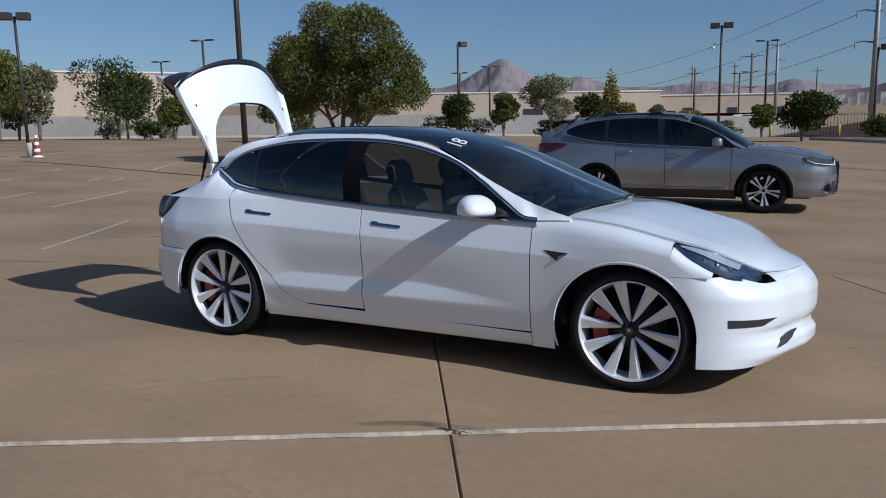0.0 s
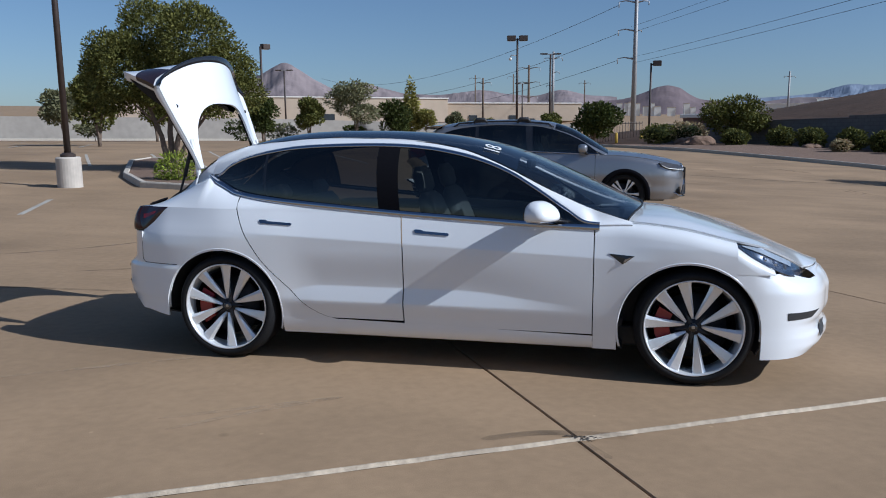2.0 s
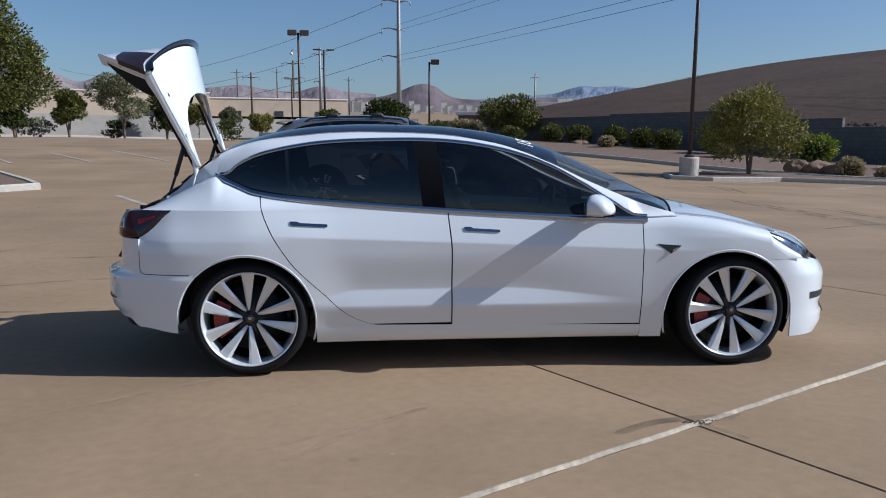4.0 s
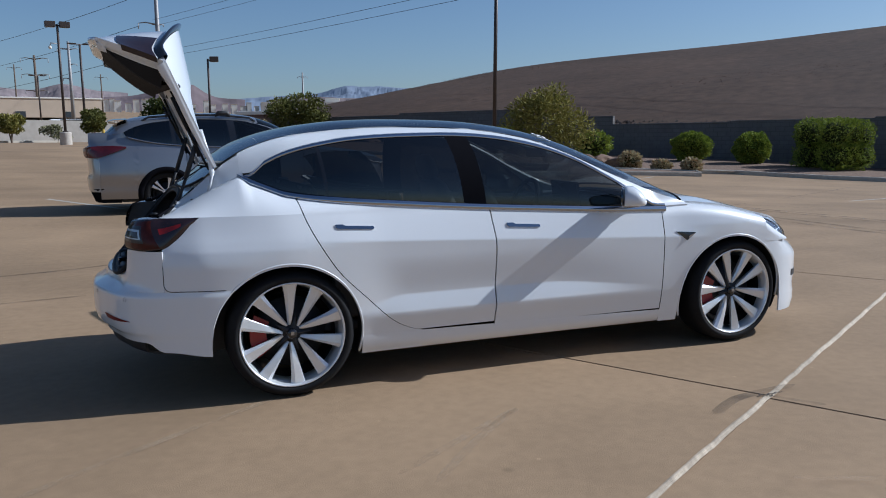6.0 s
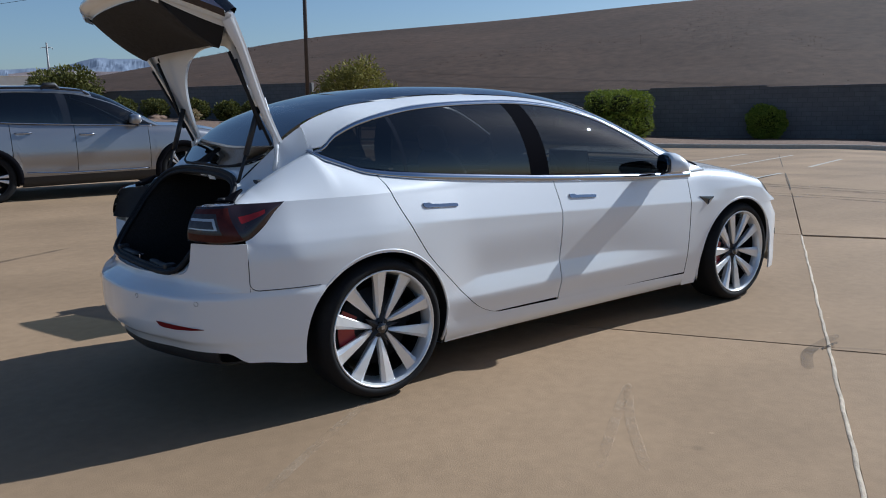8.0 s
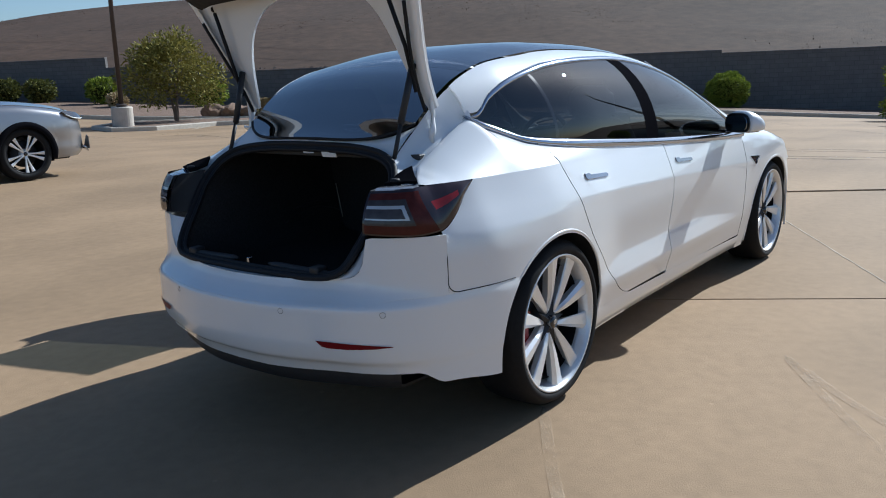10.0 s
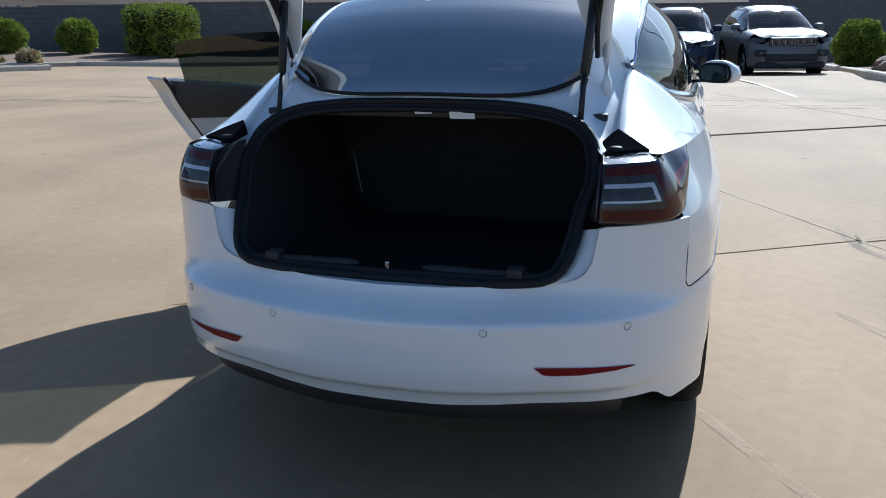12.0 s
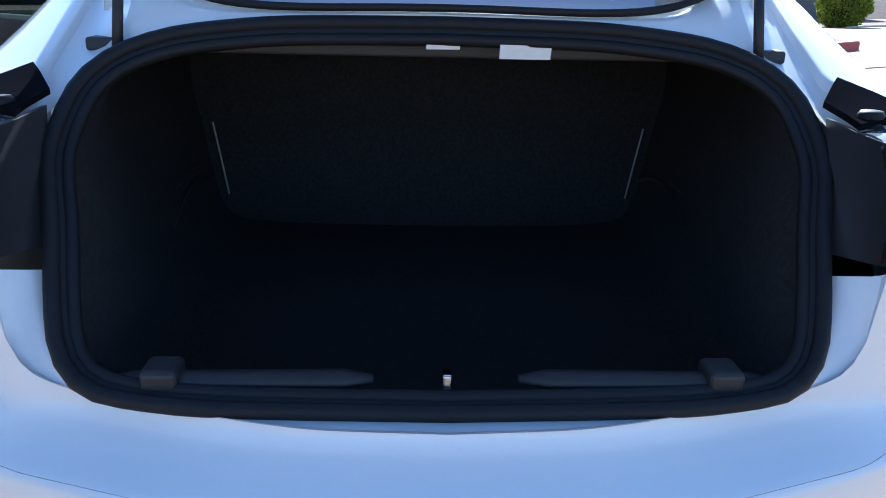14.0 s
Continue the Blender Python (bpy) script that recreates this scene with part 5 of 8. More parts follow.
for p in sp:
    y = p.y
    tip = Vector((-2.345 + 0.06 * (abs(y) / 0.635) ** 5, y * 0.845, 1.880 - 0.016 * (abs(y) / 0.5) ** 2))
    row = []
    for t in lin(0, 1, 14):
        q = p.lerp(tip, t)
        q.z += 0.016 * math.sin(math.pi * t) * (1 - (y / 0.66) ** 2)
        row.append(tuple(q))
    row += [tuple(tip + Vector((-0.003, 0, -0.010))), tuple(tip + Vector((0.002, 0, -0.024))), tuple(tip + Vector((0.040, 0, -0.036)))]
    rows_.append(row)
grid("lid_face", rows_, WHITE, lid, "white rear face of the boot lid", 0.0, flip=True)
for s, face_ in ((-1, rows_[:11]), (1, rows_[::-1][:11])):
    edge_row = face_[0]
    grid("lid_side", [[q, (q[0] + 0.003, q[1] - s * 0.003, q[2] - 0.018), (q[0] + 0.008, q[1] - s * 0.025, q[2] - 0.038)] for k, q in enumerate(edge_row)], WHITE, lid, "", 0.0, flip=(s > 0))
    lamp_rows = [[Vector(q) + Vector((-0.002, s * 0.006, 0.005)) for q in r[1:9]] for r in face_[:8]]
    lamp = grid("lid_lamp", lamp_rows, LAMPDARK, lid, "dark red lamp on the boot lid", 0.0, flip=(s < 0))
    grid("lid_lamp_edge", [[q[0], q[1]] for q in [(v, v + Vector((0.004, -s * 0.004, -0.028))) for v in lamp_rows[0]]], LAMPDARK, lamp, "", 0.0)
LIDLINING = mat("grey_brown_felt", (0.055, 0.050, 0.046), 0.95, 0, 0, 0.2, 60, 0.2, 300, 0.1)
rows2, rows3 = [], []
for r in rows_[1:-1]:
    y = r[0][1]
    zb_ = 1.660 - 0.035 * (abs(y) / 0.55) ** 2.6
    a, b = Vector(r[-1]), Vector((lid_x(zb_, y) - 0.060, y * 0.84, zb_))
    row = []
    for t in lin(0.06, 1, 12):
        q = a.lerp(b, t)
        q.z -= 0.024 * math.sin(math.pi * t) ** 0.7 + 0.004
        row.append(tuple(q))
    rows2.append(row)
    rows3.append([tuple(a), tuple(a.lerp(b, 0.06) + Vector((0, 0, 0.002))), row[0]])
grid("lid_lining", rows2, LIDLINING, lid, "grey-brown felt lining under the boot lid", 0.006)
grid("lid_lip", rows3, WHITE, lid, "white inner lip of the boot lid", 0.0)
for s, edge_, rim_ in ((-1, rows2[0], rows_[1]), (1, rows2[-1], rows_[-2])):
    # white flank between the outer skin and the lining, with the black seal that runs along it
    n_ = len(edge_)
    out_ = [Vector(rim_[0]).lerp(Vector(rim_[13]), 1 - k / (n_ - 1)) + Vector((0.010, -s * 0.018, -0.030)) for k in range(n_)]
    mid_ = [o.lerp(Vector(e), 0.30) + Vector((0, 0, -0.003)) for o, e in zip(out_, edge_)]
    grid("lid_flank", [[tuple(o), tuple(o.lerp(m_, 0.5)), tuple(m_)] for o, m_ in zip(out_, mid_)], WHITE, lid, "white flank under the boot lid", 0.0, flip=(s > 0))
    grid("flank_seal", [[tuple(m_), tuple(m_.lerp(Vector(e), 0.5) + Vector((0, 0, -0.008))), e] for m_, e in zip(mid_, edge_)], SEAL, lid, "broad black edge of the lining", 0.0, flip=(s > 0))
    # deep side of the lid's leg, broad at the middle and pointed at its foot
    rows_2 = []
    for z in lin(lid_low(LW) + 0.01, lid_top(LW) - 0.01, 22):
        w_ = 0.008 + 0.010 * smooth01(z, 1.22, 1.48) + 0.016 * smooth01(z, 1.6, 1.72)
        y_ = s * LW * (0.925 + 0.155 * smooth01(z, 1.25, 1.75))
        x_ = lid_x(z, LW)
        rows_2.append([(x_ + 0.004, y_, z), (x_ - 0.4 * w_, y_ + s * 0.003, z - 0.01), (x_ - w_, y_ - s * 0.012, z - 0.02), (x_ - w_ + 0.006, y_ - s * 0.035, z - 0.02)])
    grid("lid_leg_side", rows_2, WHITE, lid, "white side of the boot lid's leg", 0.0, flip=(s < 0))
    sweep("leg_seal", [Vector(r_[3]) + Vector((-0.020, 0, 0)) for r_ in rows_2[:16]], 0.007, SEAL, lid, "black rubber edge", 6)
for s in (-1, 1):
    sweep("lid_arm", [(-1.80, s * 0.515, 1.075), (-1.785, s * 0.515, 1.12), (-1.775, s * 0.51, 1.18), (-1.79, s * 0.505, 1.28), (-1.82, s * 0.50, 1.40)], [0.014, 0.014, 0.016, 0.016, 0.016], WHITE, lid, "white hinge arm", 8, flat=0.55)
    sweep("hinge_cable", [(-1.835, s * 0.485, 1.26), (-1.885, s * 0.485, 1.42), (-1.955, s * 0.47, 1.60)], 0.008, SEAL, lid, "", 6)
    lathe("lid_stop", [(0.0, 0.012), (0.014, 0.010), (0.016, 0.0), (0.0, 0.0)], SEAL, lid, "", 14, "y").location = (-1.925, s * 0.505, 1.62)


# underbody, cabin
boxpart("underbody", BLACKPLASTIC, sedan, (0.1, 0, 0.225), (3.5, 1.20, 0.13), 0.02, None, "dark underbody")
boxpart("nose_structure", BLACKPLASTIC, sedan, (1.9, 0, 0.40), (0.45, 1.0, 0.36), 0.03)
boxpart("cabin_floor", DASH, sedan, (-0.1, 0, 0.33), (2.3, 1.42, 0.06), 0.02, None, "dark cabin floor")
boxpart("firewall", DASH, sedan, (1.0, 0, 0.6), (0.05, 1.4, 0.55), 0.02)
for s in (-1, 1):
    boxpart("door_card", DASH, sedan, (0.28, s * 0.735, 0.6), (1.1, 0.05, 0.56), 0.02, None, "dark door lining")
    if s < 0:
        boxpart("door_card", DASH, sedan, (-0.75, s * 0.735, 0.66), (0.9, 0.05, 0.56), 0.02, None, "dark door lining")


def cushion(name, rowsdef, parent, material, label=""):
    """A soft block lofted through rounded sections (centre x, z, half width, half thickness)."""
    rows_ = []
    for cx, cy, cz, hw, ht, tilt in rowsdef:
        row = []
        for k in range(16):
            a = 2 * math.pi * k / 16
            u, v = math.copysign(abs(math.cos(a)) ** 0.6, math.cos(a)) * hw, math.copysign(abs(math.sin(a)) ** 0.6, math.sin(a)) * ht
            row.append((cx + v * math.cos(tilt), cy + u, cz + v * math.sin(tilt)))
        rows_.append(row)
    bm = bmesh.new()
    vs = [[bm.verts.new(p) for p in r] for r in rows_]
    for i in range(len(vs) - 1):
        for k in range(16):
            bm.faces.new((vs[i][k], vs[i][(k + 1) % 16], vs[i + 1][(k + 1) % 16], vs[i + 1][k]))
    bm.faces.new(vs[0])
    bm.faces.new(vs[-1])
    return part(name, bm, material, parent, label, True)


for s in (-1, 1):
    y = s * 0.37
    seat = cushion("front_seat", [(0.52, y, 0.50, 0.20, 0.03, 1.57), (0.50, y, 0.52, 0.25, 0.07, 1.57), (0.25, y, 0.50, 0.26, 0.08, 1.57), (0.02, y, 0.47, 0.25, 0.08, 1.57), (-0.02, y, 0.47, 0.22, 0.04, 1.57)], sedan, SEATWHITE, "white front seat")
    cushion("backrest", [(-0.02, y, 0.50, 0.22, 0.05, 0.2), (-0.06, y, 0.62, 0.25, 0.075, 0.2), (-0.14, y, 0.85, 0.25, 0.07, 0.2), (-0.20, y, 1.02, 0.19, 0.055, 0.2), (-0.215, y, 1.06, 0.13, 0.03, 0.2)], seat, SEATWHITE)
    cushion("headrest", [(-0.225, y, 1.06, 0.09, 0.03, 0.2), (-0.23, y, 1.09, 0.125, 0.05, 0.2), (-0.255, y, 1.18, 0.12, 0.05, 0.2), (-0.265, y, 1.225, 0.08, 0.025, 0.2)], seat, SEATWHITE)
bench = cushion("rear_bench", [(-0.55, 0, 0.50, 0.58, 0.05, 1.57), (-0.62, 0, 0.50, 0.62, 0.09, 1.57), (-0.95, 0, 0.48, 0.63, 0.09, 1.57), (-1.05, 0, 0.48, 0.6, 0.05, 1.57)], sedan, SEATWHITE, "white rear bench")
cushion("bench_back", [(-1.03, 0, 0.5, 0.6, 0.05, 0.2), (-1.09, 0, 0.7, 0.62, 0.08, 0.2), (-1.2, 0, 0.95, 0.58, 0.06, 0.2), (-1.22, 0, 1.0, 0.55, 0.03, 0.2)], bench, SEATWHITE)
for y in (-0.36, 0.36):
    cushion("headrest", [(-1.23, y, 1.0, 0.1, 0.03, 0.3), (-1.235, y, 1.03, 0.12, 0.045, 0.3), (-1.26, y, 1.09, 0.11, 0.03, 0.3)], bench, SEATWHITE)
boxpart("parcel_shelf", DASH, sedan, (-1.58, 0, 1.03), (0.62, 1.06, 0.02), 0.005, None, "dark parcel shelf")
cushion("dashboard", [(0.72, 0, 0.78, 0.70, 0.05, 1.2), (0.78, 0, 0.84, 0.72, 0.05, 1.2), (0.95, 0, 0.87, 0.70, 0.04, 1.5), (1.1, 0, 0.88, 0.62, 0.02, 1.5)], sedan, DASH, "dark dashboard")
boxpart("centre_screen", BLACKGLOSS, sedan, (0.66, 0, 0.93), (0.02, 0.36, 0.21), 0.006, (0, -8, 0), "black centre screen")
boxpart("centre_console", DASH, sedan, (0.3, 0, 0.48), (0.8, 0.22, 0.22), 0.03)
whl = sweep("steering_wheel", [(0.52 + 0.18 * 0.35 * math.cos(a), 0.37 + 0.18 * math.sin(a), 0.86 + 0.18 * 0.93 * math.cos(a)) for a in lin(0, 2 * math.pi, 33)[:-1]], 0.016, DASH, sedan, "dark steering wheel", 8, closed=True)
boxpart("wheel_boss", DASH, whl, (0.53, 0.37, 0.85), (0.05, 0.30, 0.05), 0.015, (0, -20, 0))
boxpart("rear_view_mirror", BLACKPLASTIC, sedan, (0.42, 0, 1.235), (0.04, 0.24, 0.06), 0.012, None, "black rear-view mirror")

# open rear door: swings on its front edge
door = [o for o in sedan.children if o.name.startswith("rear_door") and "open" in o["label"]][0]
door.location = HINGE
door.rotation_euler = (0, 0, radians(-66))
rows_ = []
for z in lin(0.30, 1.045, 30):
    x = rear_edge(z)
    y0 = side(x, z) - HINGE[1]
    rows_.append([(x - HINGE[0] + d, y0 - e_, z) for d, e_ in ((0.0, 0.004), (0.020, 0.010), (0.065, 0.030), (0.085, 0.050), (0.095, 0.115))])
grid("door_shut_face", rows_, WHITE, door, "white shut face of the door", 0.0)
for d, e_, r_ in ((0.080, 0.046, 0.009), (0.098, 0.112, 0.009)):
    sweep("door_seal", [(rear_edge(z) + d - HINGE[0], side(rear_edge(z), z) - e_ - HINGE[1], z) for z in lin(0.3, 1.04, 26)], r_, SEAL, door, "black rubber door seal", 6)
rows_ = []
for i in range(20):
    u = i / 19
    row = []
    for z in lin(0.32, 1.03, 16):
        xa, xb = rear_edge(min(z, 1.05)) + 0.100, -0.31
        x = xa + (xb - xa) * u
        row.append((x - HINGE[0], side(x, min(z, 0.95)) - 0.118 - 0.02 * smooth01(z, 0.8, 0.9) * math.sin(math.pi * u) - HINGE[1], min(z, belt(x) - 0.02)))
    rows_.append(row)
grid("door_lining", [r[:12] for r in rows_], SEATWHITE, door, "white lower door lining", 0.012, flip=True)
grid("door_lining_top", [[(p[0], p[1] - 0.003, p[2]) for p in r[11:]] + [] for r in rows_], DASH, door, "black upper door lining", 0.03, flip=True)
rows_ = [[(r[-1][0], r[-1][1], r[-1][2]), (r[-1][0], r[-1][1] + 0.05, r[-1][2] + 0.008), (r[-1][0], r[-1][1] + 0.105, r[-1][2] + 0.004)] for r in rows_]
grid("door_sill", rows_, BLACKPLASTIC, door, "black upper edge of the door", 0.0)
x_ = rear_edge(0.72)
boxpart("door_latch", BLACKPLASTIC, door, (x_ + 0.085 - HINGE[0], side(x_, 0.72) - 0.08 - HINGE[1], 0.74), (0.03, 0.05, 0.08), 0.006, None, "black door latch")
for q in (0.90, 0.62):
    boxpart("door_pull", BLACKPLASTIC, door, (-0.52 + 0.285, 0.70 - 0.80 - 0.02, q), (0.22, 0.05, 0.045), 0.015, None, "black door pull")


# the nose is short: everything ahead of the front axle draws in a little
for o in sedan.children_recursive:
    if o.type == "MESH" and o.location.length < 1e-6:
        for v in o.data.vertices:
            if v.co.x > 1.78:
                v.co.x = 1.78 + (v.co.x - 1.78) * (0.915 + 0.06 * (1 - smooth01(abs(v.co.y), 0.0, 0.4)))

# ---------------------------------------------------------------- wheels
def tyre_profile(R, r, w):
    h = w / 2
    return [(r, -h * 0.80), (r + 0.012, -h * 0.98), (r + (R - r) * 0.5, -h * 1.04), (R - 0.018, -h * 0.92), (R - 0.004, -h * 0.74), (R, -h * 0.4), (R, h * 0.4), (R - 0.004, h * 0.74), (R - 0.018, h * 0.92), (r + (R - r) * 0.5, h * 1.04), (r + 0.012, h * 0.98), (r, h * 0.80), (r - 0.004, h * 0.5), (r - 0.02, 0), (r - 0.004, -h * 0.5), (r, -h * 0.80)]


def wheel(parent, x, y, z, s, R, r, w, spokes, kind, turn=0.0, calliper=None):
    """One wheel, its outer face towards s; kind chooses the spokes."""
    wh = lathe("wheel", tyre_profile(R, r, w), RUBBER, parent, "black tyre on an alloy wheel", 56)
    wh.location = (x, y, z)
    h = w / 2 * 0.84
    lathe("rim", [(r + 0.009, s * (h + 0.012)), (r + 0.007, s * (h + 0.018)), (r + 0.001, s * (h + 0.016)), (r - 0.003, s * (h - 0.006)), (r - 0.009, s * (h - 0.024)), (r - 0.035, -s * h * 0.3), (r - 0.01, -s * h)], ALLOY if kind != "suv" else DARKALLOY, wh, "alloy rim", 56)
    lathe("rim_barrel", [(r - 0.037, s * (h - 0.03)), (r - 0.042, -s * h * 0.8)], DARKALLOY, wh, "", 40)
    lathe("brake_disc", [(0.0, s * 0.010), (r * 0.70, s * 0.010), (r * 0.70, -s * 0.012), (0.0, -s * 0.012)], STEEL, wh, "steel brake disc", 40)
    lathe("hub", [(0.0, s * (h - 0.034)), (0.045, s * (h - 0.034)), (0.055, s * (h - 0.05)), (0.07, s * 0.02)], DARKALLOY if kind != "suv" else ALLOY, wh, "", 24)
    if kind == "turbine":
        # five pairs of blades; each pair meets in a V at the hub
        for half in (-1, 1):
            bm = bmesh.new()
            prev = None
            p0, p1 = Vector((0.047, 0.006 * half)), Vector(((r - 0.004) * math.cos(radians(18.5)), half * (r - 0.004) * math.sin(radians(18.5))))
            along = (p1 - p0).normalized()
            across = Vector((-along.y, along.x)) * half                  # away from the V's inside
            for u, wi, wo, d in ((0.0, 0.006, 0.008, h - 0.030), (0.10, 0.009, 0.014, h - 0.024), (0.35, 0.015, 0.023, h - 0.014), (0.68, 0.022, 0.033, h - 0.008), (0.90, 0.028, 0.040, h - 0.005), (1.0, 0.034, 0.045, h - 0.003)):
                c = p0.lerp(p1, u)
                sec = [(c - across * wi, d - 0.012), (c - across * wi * 0.35, d), (c + across * wo * 0.85, d - 0.005), (c + across * wo, d - 0.010), (c + across * wo * 0.7, d - 0.038), (c - across * wi * 0.8, d - 0.038)]
                ring_ = [bm.verts.new((p.x, s * dd, p.y)) for p, dd in sec]
                if prev:
                    for j in range(6):
                        bm.faces.new((prev[j], prev[(j + 1) % 6], ring_[(j + 1) % 6], ring_[j]))
                else:
                    bm.faces.new(ring_)
                prev = ring_
            bmesh.ops.recalc_face_normals(bm, faces=bm.faces)
            me = bpy.data.meshes.new("spoke")
            bm.to_mesh(me)
            bm.free()
            me.materials.append(ALLOY)
            for k in range(5):
                sp_ = new("spoke", me)
                sp_.parent = wh
                sp_.rotation_euler = (0, 2 * math.pi * k / 5 + turn, 0)
        bm = bmesh.new()
        ring_ = [bm.verts.new((q * math.cos(math.pi * k / 5), s * (h - 0.030 - (0.008 if k % 2 == 0 else 0.0)), q * math.sin(math.pi * k / 5))) for k in range(10) for q in ((0.030 if k % 2 == 0 else 0.105),)]
        cap_ = bm.verts.new((0, s * (h - 0.018), 0))
        for k in range(10):
            bm.faces.new((cap_, ring_[k], ring_[(k + 1) % 10]))
        star = part("hub_star", bm, BLACKPLASTIC, wh, "black five-pointed hub cover")
        star.rotation_euler = (0, turn, 0)
        boxpart("cap_badge", CHROME, wh, (0, s * (h - 0.0085), 0.003), (0.018, 0.002, 0.018), 0.0, None, "small chrome badge")
    else:
        me = None
        for k in range(spokes):
            a = 2 * math.pi * k / spokes + turn if spokes != 10 else 2 * math.pi * (k // 2) / 5 + (0.17 if k % 2 else -0.17) + turn
            if me is None:
                bm = bmesh.new()
                prev = None
                for q, hw, d in ((0.02, 0.012, h - 0.022), (0.08, 0.011, h - 0.012), (0.15, 0.013, h - 0.008), (0.20, 0.019, h - 0.006), (r - 0.004, 0.026, h - 0.002)):
                    ring_ = [bm.verts.new((q, s * (d - 0.004), -hw)), bm.verts.new((q, s * d, -hw * 0.5)), bm.verts.new((q, s * d, hw * 0.5)), bm.verts.new((q, s * (d - 0.004), hw)), bm.verts.new((q, s * (d - 0.03), hw * 0.7)), bm.verts.new((q, s * (d - 0.03), -hw * 0.7))]
                    if prev:
                        for j in range(6):
                            bm.faces.new((prev[j], prev[(j + 1) % 6], ring_[(j + 1) % 6], ring_[j]))
                    prev = ring_
                bmesh.ops.recalc_face_normals(bm, faces=bm.faces)
                me = bpy.data.meshes.new("spoke")
                bm.to_mesh(me)
                bm.free()
                me.materials.append(ALLOY)
            sp_ = new("spoke", me)
            sp_.parent = wh
            sp_.rotation_euler = (0, a, 0)
    lathe("centre_cap", [(0.0, s * (h - 0.009)), (0.022, s * (h - 0.010)), (0.027, s * (h - 0.016)), (0.027, s * (h - 0.04))], BLACKGLOSS, wh, "black centre cap", 24)
    if calliper:
        bm = bmesh.new()
        rows_ = []
        for a in lin(calliper[0], calliper[1], 10):
            ca, sa = math.cos(radians(a)), math.sin(radians(a))
            ra, rb = r * 0.48, r * 0.80
            rows_.append([bm.verts.new((q * ca, t, q * sa)) for q, t in ((ra, s * 0.045), (rb, s * 0.045), (rb, -s * 0.04), (ra, -s * 0.04))])
        for p, q in zip(rows_, rows_[1:]):
            for j in range(4):
                bm.faces.new((p[j], p[(j + 1) % 4], q[(j + 1) % 4], q[j]))
        bm.faces.new(rows_[0])
        bm.faces.new(rows_[-1])
        part("caliper", bm, RED, wh, "red brake caliper")
    return wh


for s in (-1, 1):
    for x in (HUBF, HUBR):
        wheel(sedan, x, s * (YW - 0.125), ZH, s, 0.336, 0.269, 0.235, 10, "turbine", -0.19 if x > 0 else -0.68, (150, 215))

# number on the windscreen's upper corner
fc = bpy.data.curves.new("windscreen_number", "FONT")
fc.body, fc.size, fc.extrude, fc.align_x = "18", 0.15, 0.0008, "CENTER"
fc.materials.append(WHITEPLATE)
num = new("windscreen_number", fc)
num.parent = sedan
num["label"] = "white number painted on the windscreen"
px_, py_ = 0.27, -0.44
gx_ = (cabin_z(px_ + 0.03, py_) - cabin_z(px_ - 0.03, py_)) / 0.06
gy_ = (cabin_z(px_, py_ + 0.03) - cabin_z(px_, py_ - 0.03)) / 0.06
zu = Vector((-gx_, -gy_, 1)).normalized()
xu = Vector((0, 1, gy_)).normalized()
yu = zu.cross(xu).normalized()
num.matrix_world = Matrix(((xu.x, yu.x, zu.x, px_), (xu.y, yu.y, zu.y, py_), (xu.z, yu.z, zu.z, cabin_z(px_, py_) + 0.009), (0, 0, 0, 1)))

# ---------------------------------------------------------------- walls, hill, distance
BLOCK = mat("grey_block_wall", (0.145, 0.135, 0.13), 0.9, 0, 0, 0.12, 3, 0.3, 40)
t = BLOCK.node_tree
bt = t.nodes.new("ShaderNodeTexBrick")
bt.inputs["Color1"].default_value, bt.inputs["Color2"].default_value, bt.inputs["Mortar"].default_value = (1, 1, 1, 1), (0.9, 0.9, 0.9, 1), (0.72, 0.72, 0.72, 1)
bt.inputs["Scale"].default_value, bt.inputs["Mortar Size"].default_value = 1.0, 0.012
bt.inputs["Brick Width"].default_value, bt.inputs["Row Height"].default_value = 0.4, 0.2
mp = t.nodes.new("ShaderNodeMapping")
mp.inputs["Rotation"].default_value = (radians(90), 0, 0)
co = t.nodes.new("ShaderNodeTexCoord")
t.links.new(co.outputs["Object"], mp.inputs[0])
t.links.new(mp.outputs[0], bt.inputs["Vector"])
b_ = t.nodes["Principled BSDF"]
mx = t.nodes.new("ShaderNodeMix")
mx.data_type, mx.blend_type = "RGBA", "MULTIPLY"
mx.inputs[0].default_value = 1.0
t.links.new(b_.inputs["Base Color"].links[0].from_socket, mx.inputs[6])
t.links.new(bt.outputs["Color"], mx.inputs[7])
t.links.new(mx.outputs[2], b_.inputs["Base Color"])
FARBLOCK = mat("pale_grey_block_wall", (0.34, 0.31, 0.27), 0.9, 0, 0, 0.1, 2, 0.2, 20, 0.3, 0.12, 0.2)
HILL = mat("dark_brown_gravel_slope", (0.066, 0.040, 0.026), 0.95, 0, 0, 0.30, 1.2, 1.0, 7, 0.2, 0.25, 0.08)
DARKROCK = mat("dark_grey_stone", (0.045, 0.035, 0.030), 0.95, 0, 0, 0.3, 6)
ROCK = mat("brown_rock", (0.19, 0.12, 0.08), 0.9, 0, 0, 0.3, 6, 0.6, 12)
BROWNPOLE = mat("dark_bronze_paint", (0.055, 0.04, 0.034), 0.5, 0.3, 0, 0.15, 10)
POLEBASE = mat("pole_base_concrete", (0.47, 0.42, 0.36), 0.85, 0, 0, 0.12, 6, 0.25, 60)
GALV = mat("weathered_steel_pole", (0.30, 0.29, 0.285), 0.6, 0.4, 0, 0.12, 3)
WOODPOLE = mat("wooden_pole", (0.12, 0.085, 0.06), 0.9, 0, 0, 0.2, 6)
